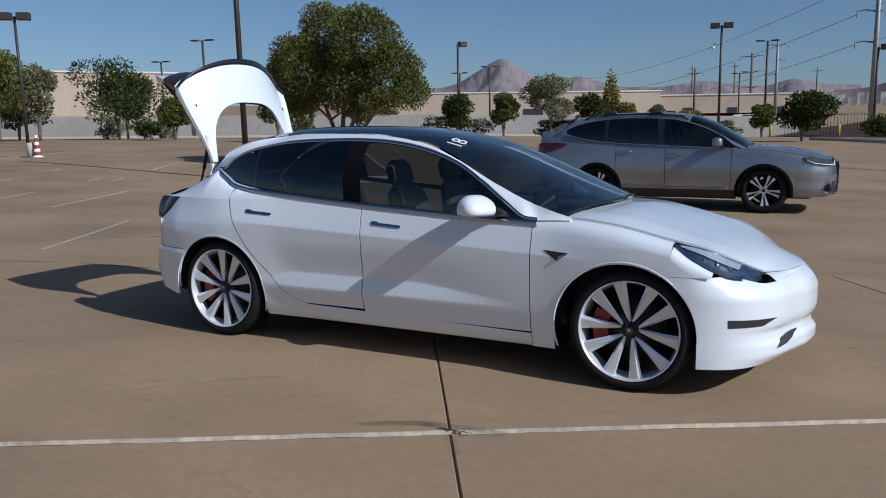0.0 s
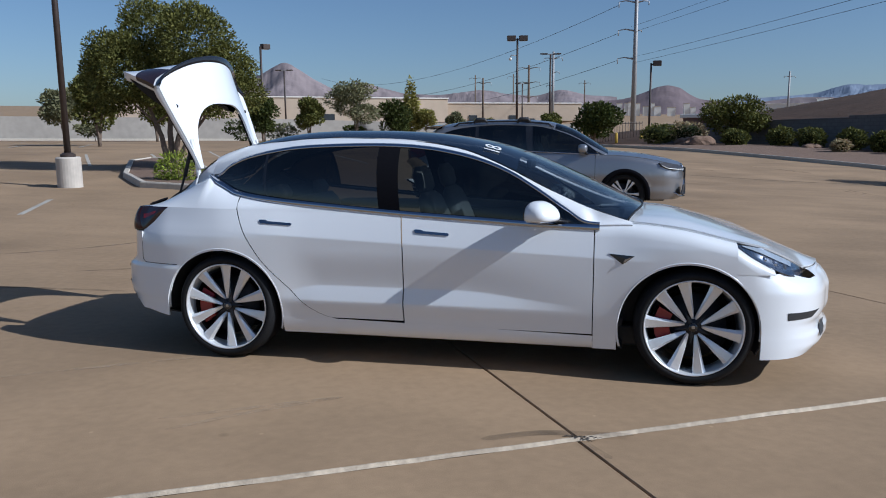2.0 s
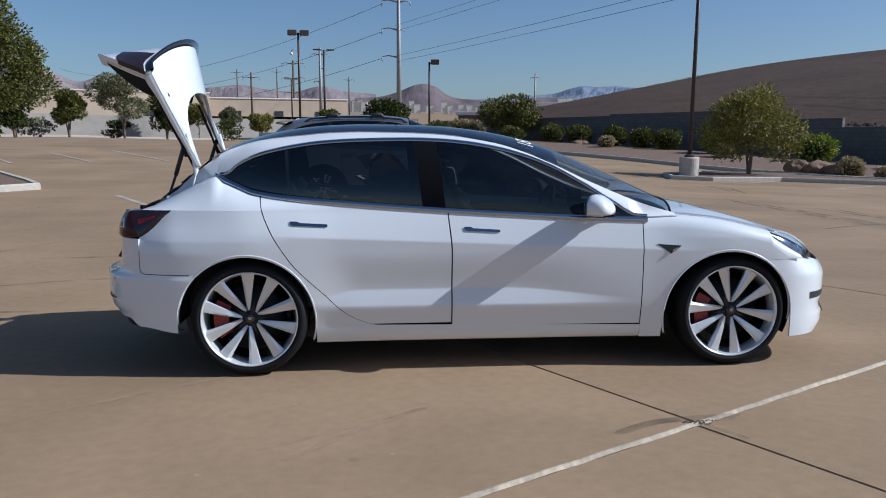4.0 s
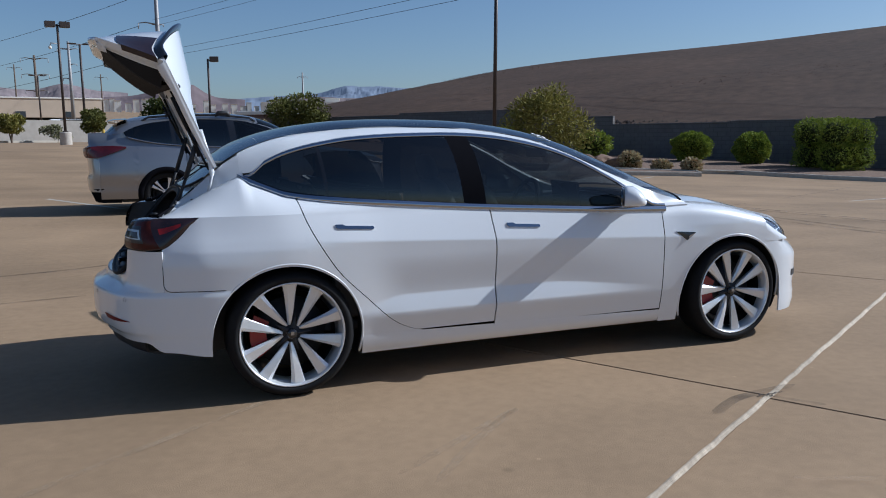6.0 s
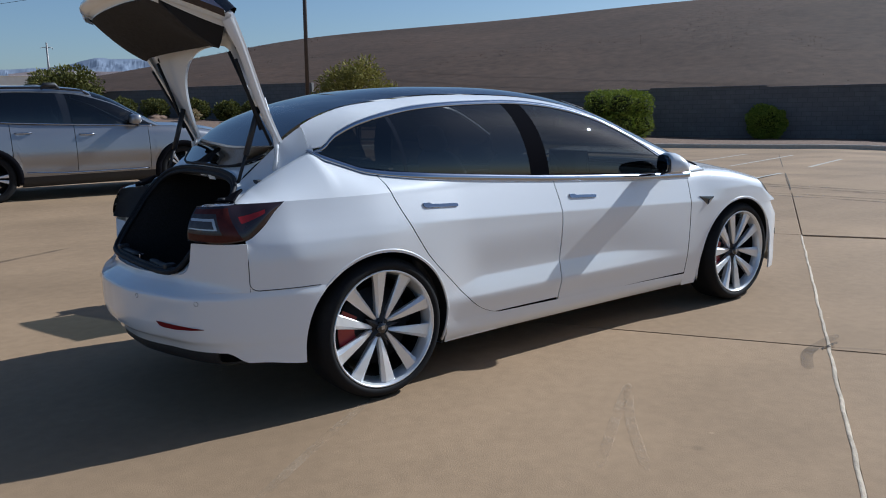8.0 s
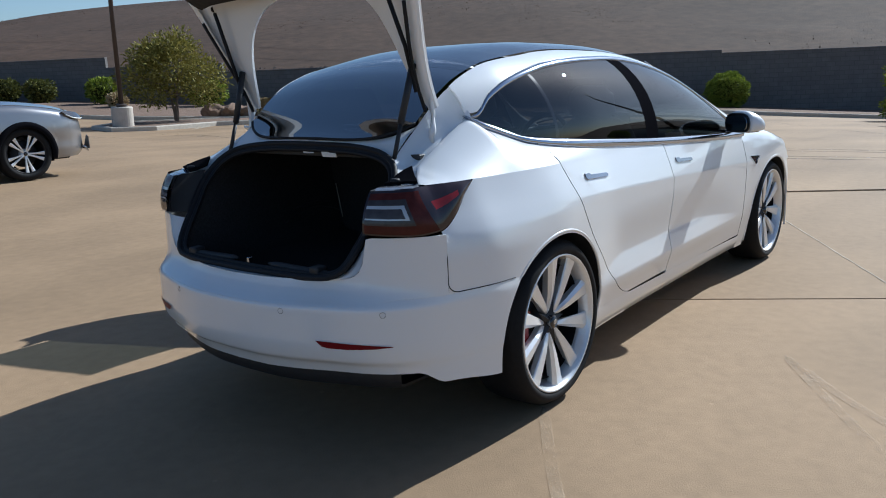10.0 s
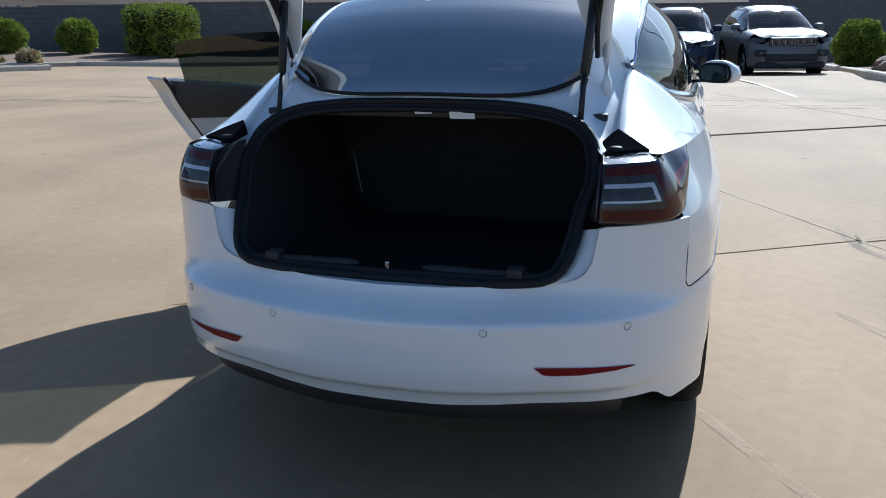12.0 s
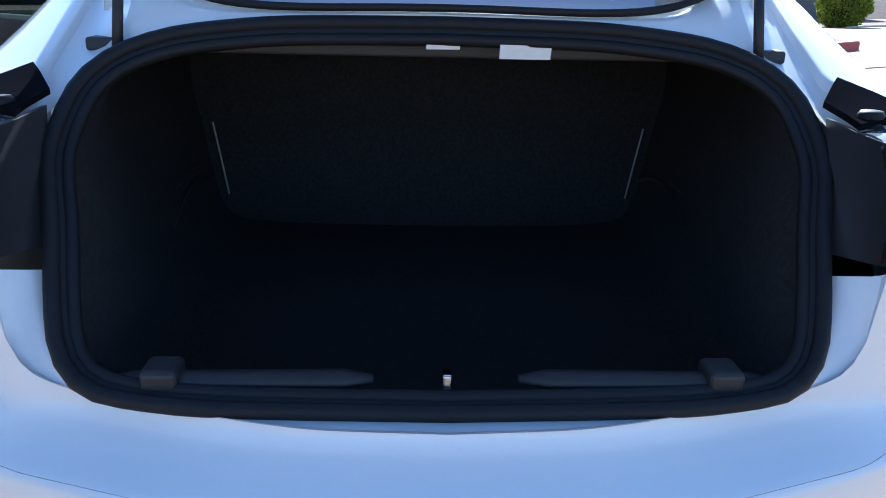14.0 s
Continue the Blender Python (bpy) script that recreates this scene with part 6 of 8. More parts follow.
WIRE = mat("power_cable", (0.03, 0.03, 0.032), 0.6, 0, 0, 0.1, 1)


def wall_run(name, a, b0, b1, top, th=0.22, material=BLOCK, label="grey concrete block wall"):
    """One level-topped stretch of the wall at a, from b0 to b1."""
    bm = bmesh.new()
    lowz = min(gz(*ab(a, b0)), gz(*ab(a, b1))) - 0.4
    L = abs(b1 - b0)
    box(bm, 0, 0, (top + lowz) / 2, L, th, top - lowz, 0.0)
    box(bm, 0, 0, top + 0.03, L + 0.001, th + 0.05, 0.06, 0.01)
    ob = part(name, bm, material, None)
    x, y = ab(a, (b0 + b1) / 2)
    ob.matrix_world = pose(x, y, 0, 0, 0, GA + 90)
    return tagged(ob, label, "wall", kind="structure")


WA = 33.5
for i, (b0, b1, top) in enumerate(((46, 36, 2.55), (36, 30, 2.62), (30, 21.5, 2.72), (21.5, 15.5, 2.22), (15.5, 9.5, 1.80), (9.5, 3.5, 1.86), (3.5, -1.5, 1.92), (-1.5, -8, 1.85), (-8, -15, 1.72), (-15, -24, 1.62), (-24, -34, 1.95), (-34, -60, 2.2))):
    wall_run(f"wall_east_{i + 1}", WA, b0, b1, top)

# gravel embankment behind the wall
crest = curve([(-160, 14.5), (-60, 14.2), (0, 13.0), (17, 12.3), (32, 11.9), (45, 11.6), (55, 11.0), (62, 10.0), (70, 8.6), (80, 6.5), (90, 4.4), (100, 2.8), (120, 1.3)])
rows_ = []
for b in lin(-150, 112, 132):
    row = []
    for i, v in enumerate(lin(0, 1, 34)):
        a = WA + 1.0 + v * 62
        z0 = gz(*ab(WA, min(b, 40))) - 0.1
        h = crest(b)
        z = z0 + (h - z0) * (v ** 0.93)
        x, y = ab(a, b + 10 * v)
        z += 0.14 * noise.noise(Vector((x * 0.35, y * 0.35, 0))) * (1 - v * v) + 0.25 * noise.noise(Vector((x * 0.06, y * 0.06, 4))) * min(1, v * 4) * (1 - 0.7 * v)
        row.append((x, y, z))
    x, y = ab(WA + 95, b + 10)
    row.append((x, y, crest(b) - 1.0))
    rows_.append(row)
tagged(grid("hill", rows_, HILL, None, flip=False), "bare dark brown gravel embankment behind the wall", "hill", kind="structure")
# paler and darker bands of stones on the slope
rnd = random.Random(11)
for nm, n, a0, a1, b0, b1, sz, cat in (("slope_stones", 7000, 0.03, 0.95, -60, 80, 0.05, "stones"), ("dark_stones", 3400, 0.02, 0.16, -40, 22, 0.15, "stones")):
    v, f = [], []
    for _ in range(n):
        b, t_ = rnd.uniform(b0, b1), rnd.uniform(a0, a1)
        a = WA + 1 + t_ * 62
        x, y = ab(a, b + 10 * t_)
        z0 = gz(*ab(WA, min(b, 40))) - 0.1
        z = z0 + (crest(b) - z0) * t_ ** 0.93 + 0.35 * noise.noise(Vector((x * 0.06, y * 0.06, 4))) * min(1, t_ * 4)
        r = sz * rnd.uniform(0.4, 1.3)
        k = len(v)
        ang = rnd.uniform(0, 6)
        for q in range(4):
            v.append((x + r * math.cos(ang + q * 1.57), y + r * math.sin(ang + q * 1.57), z - 0.05))
        v.append((x, y, z + r * 0.45))
        f += [(k, k + 1, k + 4), (k + 1, k + 2, k + 4), (k + 2, k + 3, k + 4), (k + 3, k, k + 4)]
    me = bpy.data.meshes.new(nm)
    me.from_pydata(v, [], f)
    tagged(link(nm, me, HILL if nm == "slope_stones" else DARKROCK, None, smooth=False), "scattered brown stones on the gravel slope", cat, kind="stuff")

# planting strip before the wall
kerb([ab(26.5, b) for b in lin(-60, 7, 40)] + [ab(26.5 - 0.8 * k, 7 + 1.0 * k) for k in (0.3, 1, 2)] + [ab(24.6, b) for b in lin(10, 42, 20)])
rows_ = [[(*ab(e_, b), gz(*ab(e_, b)) + 0.11), (*ab(28.3, b), gz(*ab(28.3, b)) + berm(28.3, b) + 0.03), (*ab(30, b), gz(*ab(30, b)) + berm(30, b) + 0.03), (*ab(33.5, b), gz(*ab(33.5, b)) + berm(33.5, b) + 0.03)] for b in lin(-60, 42, 70) for e_ in (26.58 - 1.92 * smooth01(b, 6.5, 9.5),)]
tagged(grid("planting_strip", rows_, MULCH, None, flip=True), "brown gravel strip at the foot of the wall", "planting bed", kind="structure")
# far wall round the car park
def far_wall(name, p, q, h, material, label):
    p, q = Vector(p), Vector(q)
    n = 14
    rows_ = []
    d = (q - p).normalized()
    s_ = Vector((-d.y, d.x)) * 0.12
    for i in range(n + 1):
        c = p.lerp(q, i / n)
        z = gz(c.x, c.y)
        rows_.append([(c.x - s_.x, c.y - s_.y, z - 0.3), (c.x - s_.x, c.y - s_.y, z + h), (c.x + s_.x, c.y + s_.y, z + h), (c.x + s_.x, c.y + s_.y, z - 0.3)])
    return tagged(grid(name, rows_, material, None, smooth=False, flip=True), label, "wall", kind="structure")


far_wall("wall_north_1", (-120, 15.0), (-10.5, 79.4), 2.1, FARBLOCK, "pale grey block wall at the far edge of the car park")
far_wall("wall_north_2", (5.2, 78.0), (9.0, 66.0), 2.0, FARBLOCK, "pale grey block wall beside the gate")
far_wall("wall_north_3", (-10.5, 79.4), (-3.0, 84.0), 2.1, FARBLOCK, "pale grey block wall at the far edge of the car park")
kerb([Vector((-112, 13)).lerp(Vector((-8, 74)), k) for k in lin(0, 1, 30)], 0.18, 0.2)
rows_ = [[(-112 + 104 * k, 13 + 61 * k, gz(-112 + 104 * k, 13 + 61 * k) + 0.1), (-114 + 104 * k, 18 + 61 * k, gz(-114 + 104 * k, 18 + 61 * k) + 0.15)] for k in lin(0, 1, 20)]
tagged(grid("verge", rows_, DESERT, None), "strip of bare sandy soil by the wall", "verge", kind="structure")


# mountains: ridges with broken slopes, far away
def ridge(name, pts, depth, material, label, seed, rough=0.12):
    """A mountain chain; pts: (x, y, z of crest)."""
    P = [Vector(p) for p in pts]
    fx, fy, fz = [curve([(i, p[k]) for i, p in enumerate(P)]) for k in range(3)]
    rows_ = []
    N = 26 * (len(P) - 1)
    zb = min(p.z for p in P)
    for i in range(N + 1):
        u = i / N * (len(P) - 1)
        c = Vector((fx(u), fy(u), 0))
        d = c.normalized()
        top = fz(u)
        row = []
        for v in lin(-1, 1, 25):
            q = c + d * (v * depth)
            base_z = 25.0
            k = (1 - abs(v)) ** 0.9
            nse = noise.fractal(Vector((q.x / 140, q.y / 140, seed)), 1.0, 2.0, 5) * rough
            z = base_z + (top - base_z) * k * (1 + nse * (1.2 if abs(v) > 0.02 else 0.25))
            row.append((q.x, q.y, z))
        rows_.append(row)
    return tagged(grid(name, rows_, material, None, smooth=False), label, "mountain", kind="structure")


# no haze in the air: its tint is mixed into these three colours
MTN = mat("haze_tinted_brown_mountain", (0.205, 0.170, 0.170), 1.0, 0, 0, 0.2, 0.02, 0, 0, 0.1, 0.15, 0.004)
MTN2 = mat("haze_tinted_dark_mountain", (0.165, 0.130, 0.135), 1.0, 0, 0, 0.2, 0.02, 0, 0, 0.1, 0.15, 0.004)
MTNFAR = mat("haze_tinted_blue_mountain", (0.20, 0.24, 0.31), 1.0, 0, 0, 0.12, 0.01, 0, 0, 0.1, 0.1, 0.003)
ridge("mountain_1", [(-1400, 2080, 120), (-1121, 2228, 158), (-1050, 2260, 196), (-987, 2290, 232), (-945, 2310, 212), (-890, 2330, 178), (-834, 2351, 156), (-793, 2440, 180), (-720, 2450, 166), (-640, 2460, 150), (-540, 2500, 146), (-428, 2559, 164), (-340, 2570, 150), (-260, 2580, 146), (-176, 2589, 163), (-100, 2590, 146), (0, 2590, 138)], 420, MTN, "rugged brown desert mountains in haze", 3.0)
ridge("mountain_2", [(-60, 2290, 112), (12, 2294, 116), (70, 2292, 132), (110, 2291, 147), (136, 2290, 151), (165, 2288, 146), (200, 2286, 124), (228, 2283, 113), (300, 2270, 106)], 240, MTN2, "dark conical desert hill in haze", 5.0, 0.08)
ridge("mountain_3", [(200, 3490, 150), (477, 3462, 168), (640, 3440, 178), (760, 3420, 190), (894, 3378, 217), (1000, 3350, 214), (1120, 3300, 205), (1260, 3250, 190), (1500, 3100, 170), (1800, 2950, 165), (2300, 2600, 160)], 500, MTNFAR, "far mountain chain tinted pale blue as by haze", 8.0, 0.10)
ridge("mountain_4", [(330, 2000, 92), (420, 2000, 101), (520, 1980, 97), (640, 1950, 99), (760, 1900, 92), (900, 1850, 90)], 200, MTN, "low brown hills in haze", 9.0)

# ---------------------------------------------------------------- far buildings
TAN = mat("tan_stucco", (0.50, 0.40, 0.30), 0.9, 0, 0, 0.06, 0.5, 0, 0, 0.3, 0.08, 0.05)
BROWNBAND = mat("brown_stucco", (0.16, 0.10, 0.085), 0.9, 0, 0, 0.1, 0.5)
PALE = mat("pale_stucco", (0.74, 0.70, 0.63), 0.9, 0, 0, 0.05, 0.5, 0, 0, 0.3, 0.06, 0.05)
DARKWIN = mat("dark_window", (0.03, 0.035, 0.045), 0.15, 0, 0.5, 0.1, 1)


def shed(p, q, depth, z0, z1, label, mat_wall=TAN, doors=3, band=True):
    """A long flat-roofed warehouse with its front from p to q."""
    p, q = Vector(p), Vector(q)
    c, d = (p + q) / 2, q - p
    L = d.length
    bld = base("warehouse", pose(c.x, c.y, z0, 0, 0, math.degrees(math.atan2(d.y, d.x))), label, "building")
    H = z1 - z0
    boxpart("wall", mat_wall, bld, (0, depth / 2, H / 2), (L, depth, H), 0.02)
    boxpart("roof", PALE, bld, (0, depth / 2, H + 0.15), (L + 0.4, depth + 0.4, 0.3), 0.05, None, "flat pale roof edge")
    if band:
        boxpart("band", BROWNBAND, bld, (0, -0.08, H * 0.42), (L * 0.98, 0.12, H * 0.14), 0.0, None, "brown band")
    for k in range(doors):
        boxpart("dock_door", DARKWIN, bld, (-L / 2 + L * (k + 0.7) / (doors + 0.4), -0.1, H * 0.16), (L * 0.06, 0.15, H * 0.32), 0.0, None, "dark loading door")
    return bld


shed((-112, 160), (-40, 190), 60, 6.0, 11.6, "long tan warehouse with flat pale roof, beyond the wall", TAN, 4, False)
shed((-42, 196), (-8, 205), 50, 6.5, 10.8, "tan warehouse with flat roof, beyond the wall", TAN, 3, False)
shed((-150, 60), (-101, 104), 40, 4.0, 12.6, "large tan stucco building, beyond the wall", TAN, 3, False)
shed((70, 470), (125, 462), 40, 16, 21.5, "low pale warehouse far off", PALE, 0, False)
shed((108, 470), (116, 468), 12, 16, 24.0, "pale block tower of a far warehouse", PALE, 0, False)
rnd = random.Random(21)
x = -34.0
while x < 112:
    w = rnd.uniform(2.2, 4.6)
    h = rnd.uniform(5.5, 9.0)
    tk = base("tower_block", pose(x, 500 - 0.12 * x, gz(x, 500 - 0.12 * x) - 0.1), "pale concrete tower block in a row far off", "building", "row of far buildings")
    boxpart("wall", PALE, tk, (0, 0, h * 0.45), (w, 4.0, h * 0.9), 0.0)
    boxpart("roof", TAN, tk, (0, 0, h * 0.9 + 0.15), (w + 0.2, 4.2, 0.3), 0.0)
    x += w + rnd.choice((0.1, 0.3, 0.6, 2.0, 4.0))

# ---------------------------------------------------------------- lamp posts, pylons, cables
TILT = 2.0                                  # the plumb line leans this much from the slope's square


def upright(x, y, rz=0, z=None):
    return Matrix.Translation((x, y, gz(x, y) if z is None else z)) @ pose(0, 0, 0, TILT, 0, 0) @ pose(0, 0, 0, 0, 0, rz)


def lamp_post(x, y, h, heads, rz, label, r=0.085, footing=0.0, fr=0.31, group="car park lamp posts"):
    ob = base("lamp_post", upright(x, y, rz), label, "lamp post", group)
    z0 = 0.0
    if footing:
        lathe("footing", [(0, 0), (fr, 0), (fr, footing - 0.03), (fr - 0.03, footing), (0, footing)], POLEBASE, ob, "round concrete footing", 28, "z", False)
        lathe("base_cover", [(0.17, footing), (0.17, footing + 0.06), (0.10, footing + 0.10), (0, footing + 0.10)], BROWNPOLE, ob, "", 16, "z", False)
        z0 = footing
    sweep("pole", [(0, 0, z0), (0, 0, h)], [r, r * 0.8], BROWNPOLE, ob, "dark bronze pole", 10)
    if heads == "box1" or heads == "box2":
        for s in ((1, -1) if heads == "box2" else (1,)):
            sweep("bracket", [(0, 0, h - 0.1), (s * 0.35, 0, h - 0.05)], 0.04, BROWNPOLE, ob, "", 6)
            hd = boxpart("lamp_head", BROWNPOLE, ob, (s * 0.42, 0, h), (0.60, 0.42, 0.36), 0.03, None, "dark box lamp head")
            boxpart("lens", CLEARLENS, hd, (s * 0.42, 0, h - 0.19), (0.46, 0.32, 0.02), 0.0)
    if heads == "flat":
        boxpart("arm", GALV, ob, (0, 0, h), (2.0, 0.12, 0.10), 0.02, None, "short cross arm")
        for s in (-1, 1):
            boxpart("lamp_head", BROWNPOLE, ob, (s * 0.75, 0, h + 0.05), (0.8, 0.4, 0.12), 0.03, None, "flat lamp head")
    return ob


lamp_post(-11.6, 11.1, 8.2, "", 20, "dark bronze lamp pole on a round concrete footing", 0.075, 0.72, 0.28)
lamp_post(10.1, 21.5, 8.2, "", 20, "dark bronze lamp pole on a round concrete footing", 0.075, 0.75, 0.33)
lamp_post(11.75, -5.85, 7.5, "", 20, "dark bronze lamp pole on a pale concrete footing", 0.085, 0.72, 0.36)
lamp_post(-34.3, 21.0, 6.15, "box2", 40, "lamp post with two dark box heads", 0.08)
lp = lamp_post(-6.0, 52.0, 7.5, "box2", 12, "lamp post with two dark box heads and a camera", 0.09, 0.8, 0.36)
sweep("camera_bracket", [(0, 0, 6.3), (-0.45, 0, 6.35), (-0.5, 0, 6.15)], 0.04, GALV, lp, "", 6)
bm = bmesh.new()
bmesh.ops.create_icosphere(bm, subdivisions=2, radius=0.11, matrix=Matrix.Translation((-0.5, 0, 6.08)))
part("dome_camera", bm, PALE, lp, "white dome camera", True)
lamp_post(-24.0, 48.8, 6.7, "box1", 60, "lamp post with a dark box head", 0.10)
lamp_post(3.3, 55.0, 5.9, "box1", 0, "lamp post with a dark box head", 0.09)
for x, y, h in ((-52.7, 52.9, 9.0), (-42.3, 95.5, 8.4), (-6.3, 84.6, 9.7), (-13.9, 124.0, 8.1), (-47.5, 97, 7.6), (-72, 66, 8.5)):
    lamp_post(x, y, h, "flat", 15, "tall street lamp with flat heads, far off", 0.13, group="far street lamps")


def pylon(x, y, h, arms, r0, r1, label, material, reach=2.4, z=None):
    ob = base("power_pole", upright(x, y, 0, z), label, "power pole")
    sweep("mast", [(0, 0, 0), (0, 0, h)], [r0, r1], material, ob, "", 12)
    for k, (az, side_, ln) in enumerate(arms):
        sweep("crossarm", [(0, 0, az), (side_ * ln * 0.6, 0, az + 0.12 * ln), (side_ * ln, 0, az + 0.06 * ln)], [r1 * 0.7, r1 * 0.4, r1 * 0.25], material, ob, "", 6)
        sweep("insulator", [(side_ * ln, 0, az + 0.06 * ln), (side_ * ln, 0, az - 0.25 * ln)], r1 * 0.35, GALV, ob, "", 6)
    return ob


PX, PY = 4.4, 172.0
pylon(PX, PY, 36, [(z, s, 3.6) for z in (17.6, 23.4, 29.2) for s in (-1,)] + [(29.2, 1, 2.5), (23.4, 1, 1.2)], 0.62, 0.32, "tall grey steel power pole", GALV, z=0.9)
pylon(-11.4, 154.4, 15.0, [(13.6, -1, 1.8), (13.6, 1, 1.8), (11.0, 1, 1.2), (8.5, -1, 1.2)], 0.35, 0.2, "grey steel power pole far off", GALV, z=3.6)
pylon(-22.5, 213.6, 15.6, [(14.6, -1, 3.0), (14.6, 1, 3.0), (10.8, -1, 3.0), (10.8, 1, 3.0), (7, -1, 2.4), (7, 1, 2.4)], 0.4, 0.24, "wooden power pole with cross arms", WOODPOLE, z=6.0)
pylon(-18.5, 113.2, 8.2, [(7.4, -1, 1.2), (7.4, 1, 1.2)], 0.2, 0.12, "old brown wooden power pole", WOODPOLE, z=2.4)
pylon(66, 330, 20.0, [(18, -1, 2), (18, 1, 2)], 0.5, 0.3, "thin mast far off", GALV, z=8)
for x, y, h in ((-30, 240, 14), (-9, 250, 12.5), (-40, 230, 13)):
    pylon(x, y, h, [(h - 1, -1, 1.8), (h - 1, 1, 1.8)], 0.25, 0.15, "wooden power pole far off", WOODPOLE, z=7.5)


def cable(p, q, sag, r, name="power_cable", group="overhead power cables"):
    p, q = Vector(p), Vector(q)
    pts = [p.lerp(q, k) + Vector((0, 0, -sag * 4 * k * (1 - k))) for k in lin(0, 1, 25)]
    return tagged(sweep(name, pts, r, WIRE, None, "", 5), "thin dark overhead power cable", "cable", group)


for z, dx in ((18.8, -1.0), (17.9, 0.4), (25.2, -1.0), (24.4, 0.4)):
    cable((PX + dx, PY - 0.6, z), (PX + dx + 80, PY - 208, z + 3.0), 1.2, 0.03)
for z in (18.4, 24.0, 29.8):
    cable((PX - 3.4, PY - 0.6, z), (-160, 420, z + 6), 9.0, 0.05)

# gate, fence and yellow posts beside the far wall
fence = base("metal_gate", upright(0.0, 73.0, 8), "dark metal bar gate between block walls", "gate")
sweep("rail", [(-3.4, 0, 0.15), (3.4, 0, 0.15)], 0.05, BROWNPOLE, fence, "", 6)
sweep("rail", [(-3.4, 0, 2.0), (3.4, 0, 2.0)], 0.05, BROWNPOLE, fence, "", 6)
for k in range(27):
    sweep("bar", [(-3.4 + 0.262 * k, 0, 0.1), (-3.4 + 0.262 * k, 0, 2.15)], 0.022, BROWNPOLE, fence, "", 5)
YELLOW = mat("yellow_paint", (0.55, 0.36, 0.05), 0.6, 0, 0, 0.1, 10)
for k, x in enumerate((-4.2, -1.8, 1.0, 3.2)):
    bo = base("bollard", upright(x, 68.5 + 0.4 * k), "yellow painted steel bollard", "bollard", "yellow bollards by the gate")
    lathe("post", [(0, 0), (0.12, 0), (0.12, 1.0), (0.08, 1.08), (0, 1.1)], YELLOW, bo, "", 12, "z")
hyd = base("bollard", upright(*ab(-13.6, 23.9)), "grey bin and a cone with red and white bands", "bollard")
lathe("post", [(0, 0), (0.12, 0), (0.13, 0.48), (0.11, 0.52), (0, 0.53)], POLEBASE, hyd, "", 14, "z")
for k in range(3):
    lathe("band", [(0.122 - 0.025 * k, 0.08 + 0.24 * k), (0.127 - 0.025 * k, 0.08 + 0.24 * k), (0.110 - 0.025 * k, 0.21 + 0.24 * k), (0.105 - 0.025 * k, 0.21 + 0.24 * k)], REDKERB, hyd, "red band", 14, "z").location = (0.30, 0.05, 0)
lathe("cone_body", [(0, 0), (0.20, 0), (0.20, 0.03), (0.125, 0.05), (0.045, 0.77), (0.03, 0.79), (0, 0.79)], WHITEPLATE, hyd, "white cone", 14, "z").location = (0.30, 0.05, 0)
# small pale building by the gate
shed((6.2, 62.0), (10.0, 60.5), 4, 1.4, 3.2, "low brown shed with pale signs", BROWNBAND, 0, False)
van = base("white_van", upright(-7.8, 88.0, 0, 1.9), "small white van far behind the fence", "van")
boxpart("body", WHITEPLATE, van, (0, 0, 0.95), (4.2, 1.8, 1.3), 0.25)
boxpart("side_window", DARKWIN, van, (0.3, -0.91, 1.35), (2.6, 0.02, 0.45), 0.0)
for x in (-1.3, 1.3):
    lathe("tyre", [(0, -0.1), (0.3, -0.1), (0.3, 0.1), (0, 0.1)], RUBBER, van, "", 16).location = (x, -0.8, 0.3)

# ---------------------------------------------------------------- plants
def leaf_mat(name, col, col2):
    m = bpy.data.materials.new(name)
    m.use_nodes = True
    t = m.node_tree
    b = t.nodes["Principled BSDF"]
    b.inputs["Roughness"].default_value = 0.7
    b.inputs["Specular IOR Level"].default_value = 0.12
    g = t.nodes.new("ShaderNodeNewGeometry")
    r = t.nodes.new("ShaderNodeValToRGB")
    r.color_ramp.elements[0].color, r.color_ramp.elements[1].color = (*col, 1), (*col2, 1)
    t.links.new(g.outputs["Random Per Island"], r.inputs[0])
    t.links.new(r.outputs[0], b.inputs["Base Color"])
    tr = t.nodes.new("ShaderNodeBsdfTranslucent")
    t.links.new(r.outputs[0], tr.inputs[0])
    mx = t.nodes.new("ShaderNodeMixShader")
    mx.inputs[0].default_value = 0.16
    t.links.new(b.outputs[0], mx.inputs[1])
    t.links.new(tr.outputs[0], mx.inputs[2])
    t.links.new(mx.outputs[0], t.nodes["Material Output"].inputs[0])
    return m


OLIVE = leaf_mat("olive_leaves", (0.048, 0.056, 0.014), (0.185, 0.180, 0.048))
DARKLEAF = leaf_mat("dark_leaves", (0.022, 0.033, 0.009), (0.085, 0.100, 0.026))
BRIGHT = leaf_mat("bright_hedge_leaves", (0.085, 0.130, 0.016), (0.33, 0.37, 0.055))
YELLOWLEAF = leaf_mat("yellow_green_leaves", (0.10, 0.10, 0.022), (0.33, 0.29, 0.075))
DRYLEAF = leaf_mat("dry_brown_twigs", (0.297, 0.193, 0.105), (0.477, 0.420, 0.245))
GREYLEAF = leaf_mat("grey_green_leaves", (0.10, 0.105, 0.055), (0.26, 0.25, 0.13))
# near-black green: shade deep inside the bushes, put into a colour
DARKCORE = mat("dark_bush_core", (0.030, 0.036, 0.012), 0.95, 0, 0, 0.4, 14, 0.8, 40, 0.1)
BARK = mat("grey_bark", (0.16, 0.12, 0.09), 0.95, 0, 0, 0.3, 12, 0.6, 30)


